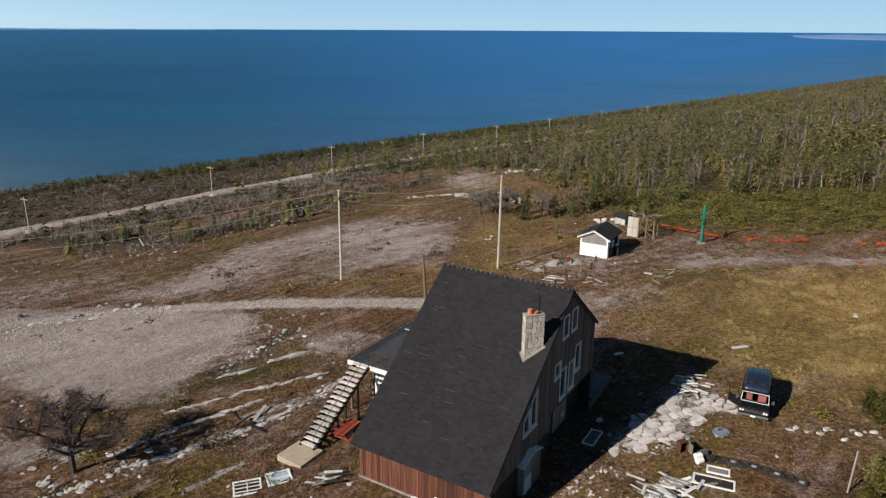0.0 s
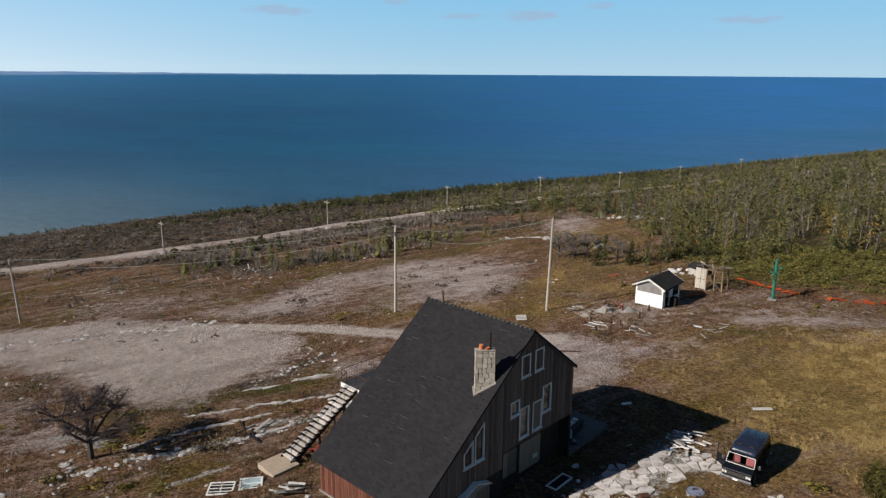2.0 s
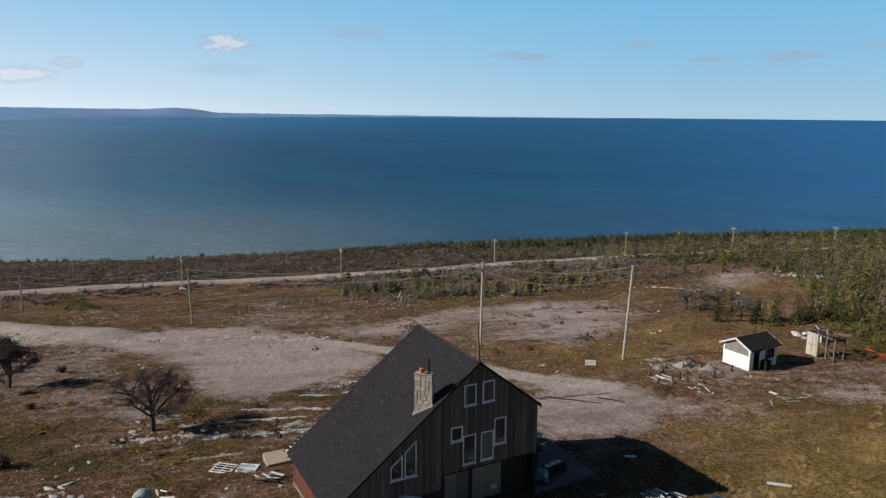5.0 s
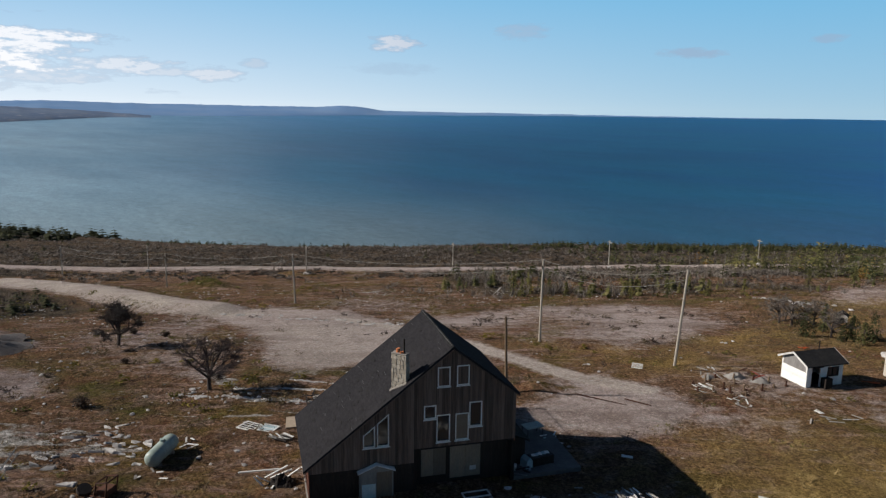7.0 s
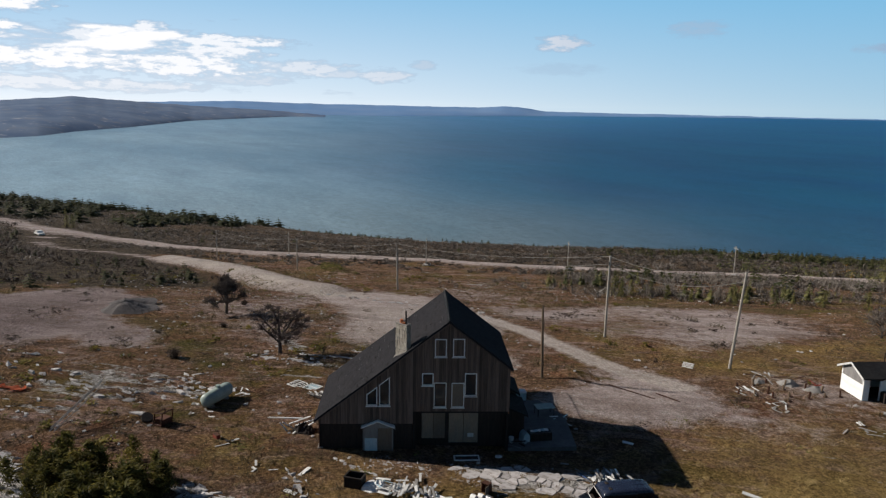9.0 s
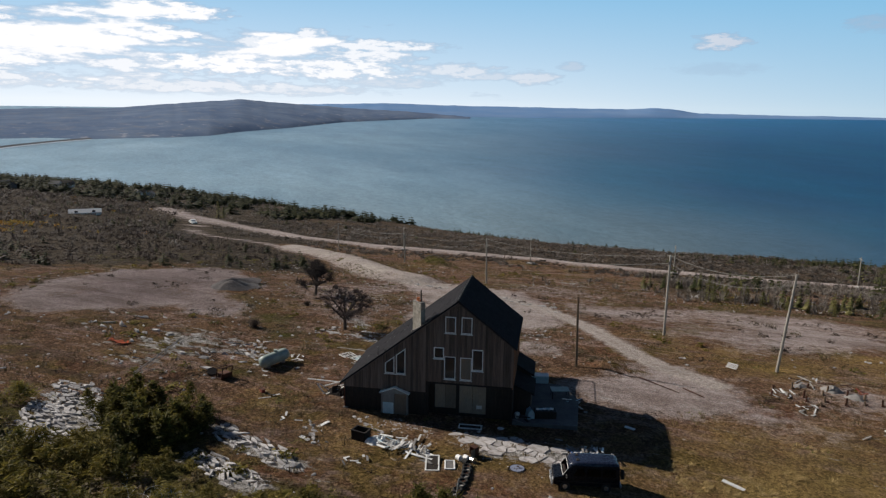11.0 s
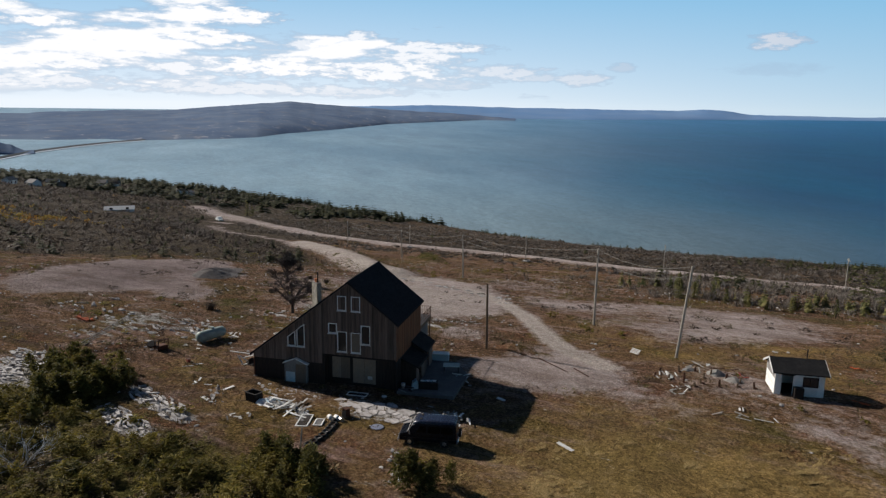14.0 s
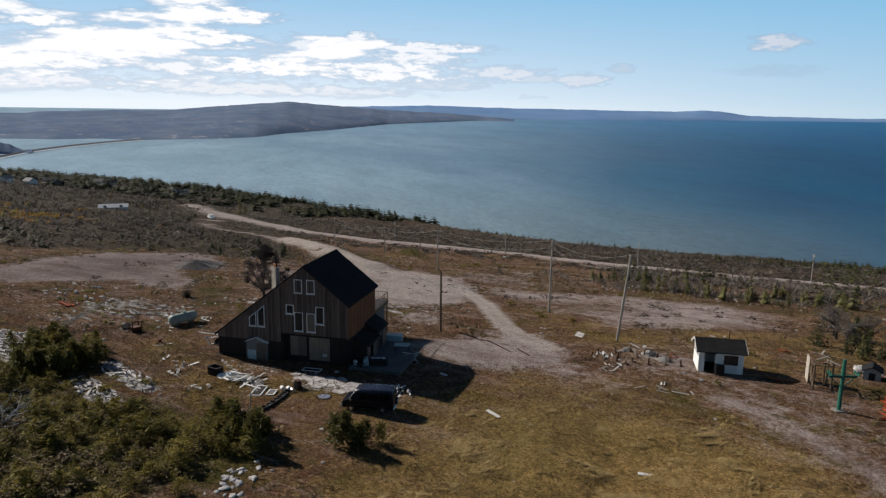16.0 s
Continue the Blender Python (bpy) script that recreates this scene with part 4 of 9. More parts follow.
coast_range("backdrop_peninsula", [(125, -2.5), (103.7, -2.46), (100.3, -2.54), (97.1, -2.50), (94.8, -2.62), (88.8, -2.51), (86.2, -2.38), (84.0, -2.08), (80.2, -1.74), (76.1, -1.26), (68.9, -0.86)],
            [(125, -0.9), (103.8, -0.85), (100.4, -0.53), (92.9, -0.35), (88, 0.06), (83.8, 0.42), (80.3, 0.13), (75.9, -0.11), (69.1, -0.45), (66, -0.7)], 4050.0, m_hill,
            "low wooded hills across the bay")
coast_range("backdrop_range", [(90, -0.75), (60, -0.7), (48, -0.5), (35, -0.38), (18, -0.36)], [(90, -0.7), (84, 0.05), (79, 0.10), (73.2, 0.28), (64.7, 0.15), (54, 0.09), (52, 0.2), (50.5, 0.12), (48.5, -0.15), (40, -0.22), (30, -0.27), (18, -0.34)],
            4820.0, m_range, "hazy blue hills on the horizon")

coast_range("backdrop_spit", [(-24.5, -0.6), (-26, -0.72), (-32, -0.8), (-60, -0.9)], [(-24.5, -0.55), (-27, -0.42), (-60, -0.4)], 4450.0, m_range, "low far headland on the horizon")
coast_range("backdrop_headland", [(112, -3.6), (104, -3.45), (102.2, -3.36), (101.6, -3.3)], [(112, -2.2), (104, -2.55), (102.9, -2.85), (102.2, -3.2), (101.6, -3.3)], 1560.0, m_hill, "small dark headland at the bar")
bm = bmesh.new()
for az0, az1, w in ((108.0, 94.4, 17.0),):
    pts = []
    for i in range(15):
        f = i / 14
        az = az0 + (az1 - az0) * f
        d = sea_d(float(np.interp(az, (94.4, 96.7, 99.3, 101.8, 103.8, 108.0), (-2.60, -2.78, -3.06, -3.40, -3.82, -4.75))))
        pts.append((az, d))
    lo = [bm.verts.new((*polar(az, d - w), sea_z(d) + 0.2)) for az, d in pts]
    mi = [bm.verts.new((*polar(az, d), sea_z(d) + 3.5)) for az, d in pts]
    hi = [bm.verts.new((*polar(az, d + w), sea_z(d) + 0.2)) for az, d in pts]
    for a, b in ((lo, mi), (mi, hi)):
        for i in range(14):
            bm.faces.new((a[i], a[i + 1], b[i + 1], b[i]))
surf = bmesh.new()
lo = [surf.verts.new((*polar(az, d - 44), sea_z(d) + 0.5)) for az, d in pts]
hi = [surf.verts.new((*polar(az, d - 27), sea_z(d) + 0.9)) for az, d in pts]
for i in range(14):
    surf.faces.new((lo[i], lo[i + 1], hi[i + 1], hi[i]))
tagged(part("backdrop_surf", surf, m_surf), "white line of surf along the shingle bar", "surf", kind="structure")
tagged(part("backdrop_beach", bm, m_sand), "pale shingle bar across the bay's head", "beach", kind="structure")

# ---------------------------------------------------------------- plants in the mass


def tri_leaves(rng, pts, size, up=0.3, slim=1.0):
    """Two-triangle leaves or sprays at points, turned at random."""
    n = len(pts)
    a = rng.normal(size=(n, 3))
    a /= np.linalg.norm(a, axis=1)[:, None]
    b = np.cross(a, rng.normal(size=(n, 3)))
    b /= np.linalg.norm(b, axis=1)[:, None] + 1e-9
    b[:, 2] = b[:, 2] * 0.5 + up
    sz = size * rng.uniform(0.6, 1.3, (n, 1))
    co = np.stack([pts - a * sz * 0.5 * slim, pts + b * sz, pts + a * sz * 0.5 * slim, pts - b * sz * 0.55], 1).reshape(-1, 3)
    i = np.arange(n)[:, None] * 4
    return co, np.concatenate([i + [0, 1, 3], i + [1, 2, 3]], 0)


def join(parts):
    cos, tris, off = [], [], 0
    for co, tri in parts:
        cos.append(co)
        tris.append(tri + off)
        off += len(co)
    return np.concatenate(cos), np.concatenate(tris)


def spruce_shape(seed, layers=8, arms=7, slim=0.24):
    """A conifer one metre high: whorls of drooping sprays round a stem, ragged and part bare."""
    rng = np.random.default_rng(seed)
    co, tri = [], []
    lean = rng.normal(size=2) * 0.03

    def tri_add(*ps):
        tri.append([len(co), len(co) + 1, len(co) + 2])
        co.extend(ps)
    for a in range(3):
        t0, t1 = a * 2.1, a * 2.1 + 2.1
        tri_add((0.02 * math.cos(t0), 0.02 * math.sin(t0), 0), (0.02 * math.cos(t1), 0.02 * math.sin(t1), 0), (lean[0], lean[1], 0.97))
    for l in range(layers):
        f = l / (layers - 1)
        z = 0.10 + 0.84 * f
        rad = slim * (1 - f) ** 0.8 + 0.025
        for a in range(arms):
            if rng.random() < 0.16:
                continue
            t = 2 * math.pi * (a + rng.uniform(-0.35, 0.35)) / arms + l
            rr = rad * rng.uniform(0.55, 1.25)
            w = rr * rng.uniform(0.28, 0.5) + 0.012
            c, s = math.cos(t), math.sin(t)
            zb, zt = z + 0.05 * (1 - f) + 0.02, z - rr * rng.uniform(0.1, 0.5)
            cx, cy = lean[0] * z, lean[1] * z
            mid = (cx + c * rr * 0.55, cy + s * rr * 0.55, (zb + zt) / 2 + 0.02)
            tri_add((cx, cy, zb), (mid[0] - s * w, mid[1] + c * w, mid[2] - 0.02), (cx + c * rr, cy + s * rr, zt))
            tri_add((cx, cy, zb), (cx + c * rr, cy + s * rr, zt), (mid[0] + s * w, mid[1] - c * w, mid[2] - 0.02))
    return np.array(co), np.array(tri)


def pine_shape(seed, n=60, slim=0.19, long=0.17):
    """A slim conifer one metre high: narrow boughs reaching out and drooping all the way up."""
    rng = np.random.default_rng(seed)
    f = rng.uniform(0.02, 1.0, n) ** 0.9
    f[:3] = (0.90, 0.93, 0.95)
    th = rng.uniform(0, 6.283, n)
    rad = slim * (1.04 - f) ** 0.8 * rng.uniform(0.3, 1.0, n) * (1 + 0.3 * np.sin(2 * th + seed) + 0.25 * np.sin(11 * f + seed))
    rise = -0.95 + 2.2 * f ** 2
    d = np.stack([np.cos(th), np.sin(th), rise], 1)
    d /= np.linalg.norm(d, axis=1)[:, None]
    ln = long * (1.15 - 0.7 * f) * rng.uniform(0.7, 1.3, n)
    p = np.stack([np.cos(th) * rad, np.sin(th) * rad, 0.05 + 0.9 * f], 1)
    side = np.stack([-np.sin(th), np.cos(th), rng.normal(size=n) * 0.5], 1) * (ln * rng.uniform(0.13, 0.22, n))[:, None]
    co = np.stack([p - side, p + side, p + d * ln[:, None]], 1).reshape(-1, 3)
    co[:, 2] = np.maximum(co[:, 2], 0.0)
    return co, np.arange(3 * n).reshape(n, 3)


def snag_shape(seed, n=16):
    """A dead standing tree one metre high: a thin stem with short bare branches."""
    rng = np.random.default_rng(seed)
    lean = rng.normal(size=2) * 0.06
    co, tri = [], []
    for a in (0.0, 1.57):
        w = np.array([math.cos(a), math.sin(a), 0.0]) * 0.016
        tri.append([len(co), len(co) + 1, len(co) + 2])
        co += [-w, w, np.array([lean[0], lean[1], 1.0])]
    for _ in range(n):
        f, t, ln = rng.uniform(0.25, 0.95), rng.uniform(0, 6.283), rng.uniform(0.10, 0.26)
        p = np.array([lean[0] * f, lean[1] * f, f])
        q = p + (math.cos(t) * ln * (1.2 - f), math.sin(t) * ln * (1.2 - f), ln * rng.uniform(0.2, 0.9))
        w = np.array([-math.sin(t), math.cos(t), rng.uniform(-0.5, 0.5)]) * 0.014
        tri.append([len(co), len(co) + 1, len(co) + 2])
        co += [p - w, p + w, q]
    return np.array(co), np.array(tri)


def bush_shape(seed, n=70, size=0.16, high=0.8):
    """A leafy bush about a metre across, of lumps with gaps between them."""
    rng = np.random.default_rng(seed)
    lumps = rng.uniform((-0.42, -0.42, 0.15), (0.42, 0.42, high * 0.75), (6, 3))
    pick = rng.integers(0, 6, n)
    d = rng.normal(size=(n, 3))
    d /= np.linalg.norm(d, axis=1)[:, None]
    pts = lumps[pick] + d * rng.uniform(0.12, 0.30, (n, 1))
    pts[:, 2] = np.abs(pts[:, 2])
    return tri_leaves(rng, pts, size)


def twig_shape(seed, n=30, high=1.0, thick=0.022):
    """A bare bush: stems and twigs fanning up from the ground."""
    rng = np.random.default_rng(seed)
    co, tri = [], []
    for _ in range(n):
        t, out = rng.uniform(0, 6.28), rng.uniform(0.05, 0.5)
        p = np.array([rng.normal() * 0.08, rng.normal() * 0.08, 0])
        q = p + (math.cos(t) * out, math.sin(t) * out, high * rng.uniform(0.45, 1.0))
        m = (p + q) / 2 + rng.normal(size=3) * 0.06
        side = np.array([-math.sin(t), math.cos(t), 0.0]) * thick
        i = len(co)
        co += [p - side, p + side, m + side * 0.8, m - side * 0.8, q]
        tri += [[i, i + 1, i + 2], [i, i + 2, i + 3], [i + 3, i + 2, i + 4]]
        for _ in range(2):
            b = m + (q - m) * rng.uniform(0, 0.8)
            e = b + (rng.normal() * 0.2, rng.normal() * 0.2, rng.uniform(0.05, 0.28))
            i = len(co)
            co += [b - side * 0.6, b + side * 0.6, e]
            tri += [[i, i + 1, i + 2]]
    return np.array(co), np.array(tri)


def tuft_shape(seed, n=9):
    rng = np.random.default_rng(seed)
    co, tri = [], []
    for _ in range(n):
        t, lean = rng.uniform(0, 6.28), rng.uniform(0.1, 0.8)
        p = rng.normal(size=3) * (0.16, 0.16, 0)
        q = p + (math.cos(t) * lean * 0.5, math.sin(t) * lean * 0.5, rng.uniform(0.35, 1.0))
        side = np.array([-math.sin(t), math.cos(t), 0.0]) * 0.04
        i = len(co)
        co += [p - side, p + side, q]
        tri += [[i, i + 1, i + 2]]
    return np.array(co), np.array(tri)


def scatter(name, shapes, x, y, size, mat, label, category, seed=0, sink=0.05, wide=(0.8, 1.25), tint=None, spin=None):
    """Many plants in one mesh, each turned, sized and toned by chance."""
    rng = np.random.default_rng(seed)
    n = len(x)
    z = land(x, y) - sink
    kind = rng.integers(0, len(shapes), n)
    cos, tris, tints, off = [], [], [], 0
    tone = rng.random(n) if tint is None else tint
    for k, (co, tri) in enumerate(shapes):
        w = np.nonzero(kind == k)[0]
        if not len(w):
            continue
        t = rng.uniform(0, 2 * np.pi, len(w)) if spin is None else spin[w]
        sz, wd = size[w], size[w] * rng.uniform(*wide, len(w))
        c, s = np.cos(t)[:, None], np.sin(t)[:, None]
        px = (co[None, :, 0] * c - co[None, :, 1] * s) * wd[:, None] + x[w][:, None]
        py = (co[None, :, 0] * s + co[None, :, 1] * c) * wd[:, None] + y[w][:, None]
        pz = co[None, :, 2] * sz[:, None] + z[w][:, None]
        cos.append(np.stack([px, py, pz], -1).reshape(-1, 3))
        tris.append((tri[None] + (np.arange(len(w)) * len(co))[:, None, None]).reshape(-1, 3) + off)
        tints.append(np.repeat(tone[w], len(co)))
        off += len(w) * len(co)
    ob = fast_mesh(name, np.concatenate(cos), np.concatenate(tris), mat, (("tint", np.concatenate(tints)),))
    return tagged(ob, label, category, kind="stuff")


def strew(seed, n, s0, s1, r0, r1, keep):
    """Up to n places in a stretch of the plan, kept by chance."""
    rng = np.random.default_rng(seed)
    s, r = rng.uniform(s0, s1, n), rng.uniform(r0, r1, n)
    x, y = xy(s, r)
    m = rng.random(n) < keep(s, r, x, y)
    return x[m], y[m]


def off_road(x, y, gap=5.0):
    ok = (seg_dist(x, y, COAST_ROAD) > gap) & (seg_dist(x, y, TRACK) > gap) & (seg_dist(x, y, LOOP) > 4.0)
    for p in (PAD_WEST, PAD_UPPER, PAD_HEAP, PAD_YARD):
        ok &= in_poly(x, y, p, 1.0) < 0.5
    return ok


def sizes(seed, n, lo, hi):
    return np.random.default_rng(seed).uniform(lo, hi, n)


SPRUCES = [spruce_shape(i, 8, 7, 0.22 + 0.03 * (i % 3)) for i in range(6)]
BUSHES = [bush_shape(20 + i, 60) for i in range(6)]
TWIGS = [twig_shape(40 + i, 16) for i in range(6)]
TUFTS = [tuft_shape(60 + i) for i in range(6)]
def mat_shape(seed, n=9):
    """A tussock of long blades, combed over to one side."""
    rng = np.random.default_rng(seed)
    co, tri = [], []
    for _ in range(n):
        t, lean_ = rng.normal() * 0.55, rng.uniform(0.5, 1.25)
        p = rng.normal(size=3) * (0.22, 0.22, 0)
        q = p + (math.cos(t) * lean_, math.sin(t) * lean_, rng.uniform(0.3, 1.0))
        side = np.array([-math.sin(t), math.cos(t), 0.0]) * rng.uniform(0.04, 0.07)
        i = len(co)
        co += [p - side, p + side, q]
        tri += [[i, i + 1, i + 2]]
    return np.array(co), np.array(tri)


GRASS_MATS = [mat_shape(80 + i) for i in range(6)]
FAR_SPRUCES = [spruce_shape(i, 6, 5, 0.24 + 0.03 * (i % 3)) for i in range(6)]
FAR_TWIGS = [twig_shape(140 + i, 7, 0.9, 0.03) for i in range(6)]
FAR_BUSHES = [bush_shape(120 + i, 22, 0.19, 0.7) for i in range(6)]
ROUND_SPRUCES = [spruce_shape(200 + i, 5, 6, 0.36 + 0.04 * (i % 3)) for i in range(6)]


def fir_shape(seed, layers=8, slim=0.55):
    """A low spreading fir, one metre high, of many short needle sprays along its boughs."""
    nr_ = np.random.default_rng(seed)
    pts = []
    for l in range(layers):
        f = l / layers
        rad = slim * (1 - f) ** 0.75 + 0.05
        for a in range(7):
            if nr_.random() < 0.15:
                continue
            th, ln = nr_.uniform(0, 6.28), rad * nr_.uniform(0.5, 1.15)
            kk = np.linspace(0.3, 1, 6)
            pts.append(np.stack([np.cos(th) * ln * kk, np.sin(th) * ln * kk, 0.1 + 0.85 * f + 0.16 * kk * (1 - f) + 0.03 * nr_.normal(size=6)], 1))
    pts = np.concatenate(pts)
    return tri_leaves(nr_, pts + nr_.normal(size=pts.shape) * 0.045, 0.135, 0.35, 0.30)


FIRS = [fir_shape(300 + i, 6 + i % 4, 0.45 + 0.06 * (i % 3)) for i in range(8)]

# the wood on the north slope: its edge follows the clearing
def wood(s, r, x, y):
    edge = np.interp(x, [-20, 14, 20, 24, 33, 42, 60, 120, 400], [185, 160, 114, 101, 101, 102, 102, 100, 66])
    return (y > edge + 2.5 * vnoise(x, y, 7.0, 11)) & off_road(x, y, 4.0) & (s < 190)


def wood_rate(s, r, x, y):
    d = np.hypot(x, y)
    return wood(s, r, x, y) * np.clip(170 / (d + 40), 0.1, 1)


def grey(x, y):
    """Where dead trees stand thick among the living."""
    return np.clip(0.45 + 1.3 * vnoise(x, y, 16, 12) + 0.5 * vnoise(x, y, 5, 15), 0, 1)


PINES = [pine_shape(220 + i, 92, 0.13 + 0.03 * (i % 3), 0.105) for i in range(8)]
FAR_PINES = [pine_shape(230 + i, 30, 0.15 + 0.03 * (i % 3), 0.20) for i in range(8)]
x, y = strew(1, 24000, -20, 190, 75, 620, lambda s, r, x, y: wood_rate(s, r, x, y) * (1.0 - 0.6 * grey(x, y)))
tall = (1.6 + 4.2 * sizes(2, len(x), 0, 1) ** 1.3) * (0.9 + 0.45 * vnoise(x, y, 9, 68))
tone = np.clip(0.5 + 0.6 * vnoise(x, y, 14, 66) + sizes(3, len(x), -0.6, 0.6), 0, 1)
near = np.hypot(x - 25, y - 80) < 80
scatter("spruce_wood", PINES, x[near], y[near], tall[near], m_spruce, "dense wood of slim spruce and fir", "woods", 3, wide=(1.1, 1.8), tint=tone[near])
scatter("spruce_wood", FAR_PINES, x[~near], y[~near], tall[~near], m_spruce, "dense spruce and fir wood running up the slope", "woods", 3, wide=(1.2, 2.0), tint=tone[~near])
x, y = strew(4, 26000, -20, 200, 75, 620, lambda s, r, x, y: wood_rate(s, r, x, y) * (0.08 + 0.52 * grey(x, y)))
near = np.hypot(x - 25, y - 80) < 80
scatter("bare_wood", [snag_shape(240 + i, 22) for i in range(8)], x[near], y[near], sizes(5, near.sum(), 2.2, 5.0), m_bare, "grey dead trees standing among the spruces", "woods", 6, wide=(1.2, 2.2))
scatter("bare_wood", [snag_shape(250 + i, 11) for i in range(8)], x[~near], y[~near], sizes(5, (~near).sum(), 2.0, 4.8), m_bare, "grey dead trees standing on the upper slope", "woods", 6, wide=(1.6, 2.8))
x, y = strew(7, 6000, -20, 190, 75, 500, lambda s, r, x, y: wood_rate(s, r, x, y) * 0.75 * (vnoise(x, y, 7, 14) > 0.24))
scatter("autumn_wood", [pine_shape(260 + i, 30, 0.34, 0.22) for i in range(6)], x, y, sizes(8, len(x), 1.8, 3.8), m_autumn, "yellow and rust autumn trees in the wood", "woods", 9, wide=(1.0, 1.5))

# taller old spruces stand out above the scrub wood
x, y = strew(190, 2700, 20, 170, 75, 330, lambda s, r, x, y: wood(s, r, x, y) * np.clip(0.3 + 0.9 * vnoise(x, y, 14, 57), 0, 1))
scatter("tall_spruces", [pine_shape(400 + i, 100, 0.16 + 0.02 * (i % 3), 0.12) for i in range(6)], x, y, sizes(191, len(x), 4.2, 6.6), m_spruce, "taller dark spruces above the wood", "woods", 192, wide=(0.9, 1.3), tint=sizes(193, len(x), 0.0, 0.4))

# dark ragged spruces and pale grass round the clearing
x, y = strew(303, 5200, 80, 175, 40, 130, lambda s, r, x, y: in_poly(x, y, [(8, 100), (18, 104), (22, 112), (24, 140), (18, 158), (8, 150), (3, 120)], 3.0) * np.clip(0.6 + 0.7 * vnoise(x, y, 4.0, 72), 0, 1))
scatter("clearing_grass", TUFTS, x, y, sizes(304, len(x), 0.2, 0.5), m_grass, "pale dry grass in the clearing", "grass", 305, wide=(1.6, 3.0))
rng = np.random.default_rng(306)
CLUMPS = ((10.9, 94.2, 0.7, 0.5, 3), (12.9, 94.0, 0.8, 0.5, 3), (14.8, 94.6, 0.8, 0.6, 4), (18.2, 96.6, 1.6, 1.0, 8), (20.5, 98.0, 1.6, 1.2, 8), (23.1, 99.0, 1.8, 1.2, 12), (7.2, 105.0, 1.0, 0.8, 3))
bx = np.concatenate([rng.normal(c[0], c[2], c[4]) for c in CLUMPS])
by = np.concatenate([rng.normal(c[1], c[3], c[4]) for c in CLUMPS])
scatter("clearing_spruces", [pine_shape(410 + i, 110, 0.15, 0.12) for i in range(6)], bx, by, sizes(307, len(bx), 1.4, 4.0), m_shore, "dark ragged spruces at the edge of the clearing", "woods", 308, wide=(1.0, 1.6))

# the wood runs on over the far slope to the skyline
x, y = strew(170, 2000, -60, 425, 300, 900, lambda s, r, x, y: off_road(x, y, 5.0) * np.clip(0.6 + 0.6 * vnoise(x, y, 30, 54), 0.1, 1) * (land(x, y, False) > -70))
scatter("far_wood", FAR_SPRUCES, x, y, sizes(171, len(x), 2.0, 4.6), m_spruce, "distant spruce wood along the skyline", "woods", 172, wide=(1.3, 2.2))

# the shelf between the track and the shore
def shelf(s, r, x, y):
    return off_road(x, y, 7.5) & (s < 432 + 80 * np.clip((-60 - r) / 400, 0, 1)) & (gz_ok(x, y))


def gz_ok(x, y):
    return land(x, y, False) > -70


x, y = strew(10, 11000, 100, 500, -420, 420, lambda s, r, x, y: shelf(s, r, x, y) * np.clip(0.55 + 0.5 * vnoise(x, y, 22, 15), 0, 1) * ((s > 150) | (r > 30) | (vnoise(x, y, 15, 4) > 0.3)))
scatter("bare_scrub", FAR_TWIGS, x, y, sizes(11, len(x), 0.8, 1.8), m_bare, "grey leafless alder scrub above the shore", "scrub", 12, wide=(2.2, 3.8))
x, y = strew(13, 5200, 110, 500, -420, 420, lambda s, r, x, y: shelf(s, r, x, y) * np.clip(0.5 + 0.5 * vnoise(x, y, 25, 16), 0, 1) * ((s > 160) | (r > 35)))
scatter("heath_scrub", FAR_BUSHES, x, y, sizes(14, len(x), 0.7, 1.5), m_shorebrush, "brown heath bushes above the shore", "scrub", 15, wide=(2.4, 4.2))
x, y = strew(16, 13000, 130, 500, -700, 560, lambda s, r, x, y: shelf(s, r, x, y) * np.where(s > 432 + 80 * np.clip((-60 - r) / 400, 0, 1) - 46 - 0.5 * np.clip(r, 0, 300), 1.0, 0.03) * np.clip(0.62 + 0.6 * vnoise(x, y, 40, 17), 0, 1))
scatter("shore_spruces", ROUND_SPRUCES, x, y, sizes(17, len(x), 1.6, 3.6) * (1 + 0.5 * np.clip((-120 - sr(x, y)[1]) / 250, 0, 1)), m_shore, "dark wind-cut spruces along the shore", "woods", 18, wide=(0.9, 1.6))

x, y = strew(295, 9500, 140, 300, -160, 200, lambda s, r, x, y: shelf(s, r, x, y) * np.clip(0.6 + 0.5 * vnoise(x, y, 9, 70), 0, 1))
scatter("shelf_brush", [bush_shape(300 + i, 13, 0.26, 0.6) for i in range(5)], x, y, sizes(296, len(x), 0.5, 1.3), m_shorebrush, "dense brown and mauve brush on the shelf above the shore", "scrub", 297, wide=(2.2, 3.6))

# dark spruces along the brow where the shelf drops to the shore
x, y = strew(250, 3300, 224, 292, 20, 330, lambda s, r, x, y: off_road(x, y, 7.5) * np.clip((s - 222 - 8 * vnoise(x, y, 30, 61)) / 30, 0, 1) * np.clip(0.55 + 0.7 * vnoise(x, y, 24, 60), 0.05, 1))
scatter("brow_spruces", ROUND_SPRUCES, x, y, sizes(251, len(x), 1.4, 4.4) * np.clip(0.35 + (sr(x, y)[1] - 20) / 110, 0.35, 1), m_shore, "dark spruces along the brow above the shore", "woods", 252, wide=(0.8, 1.4))


# the hedge of scrub below the upper pad, and the brush west of the house
def hedge(s, r, x, y):
    return np.clip(1.2 - seg_dist(x, y, [(-75, 124), (-48, 110), (-33, 118), (-22, 142), (-5, 152), (14, 164)]) / 9, 0, 1) * off_road(x, y, 2.0)


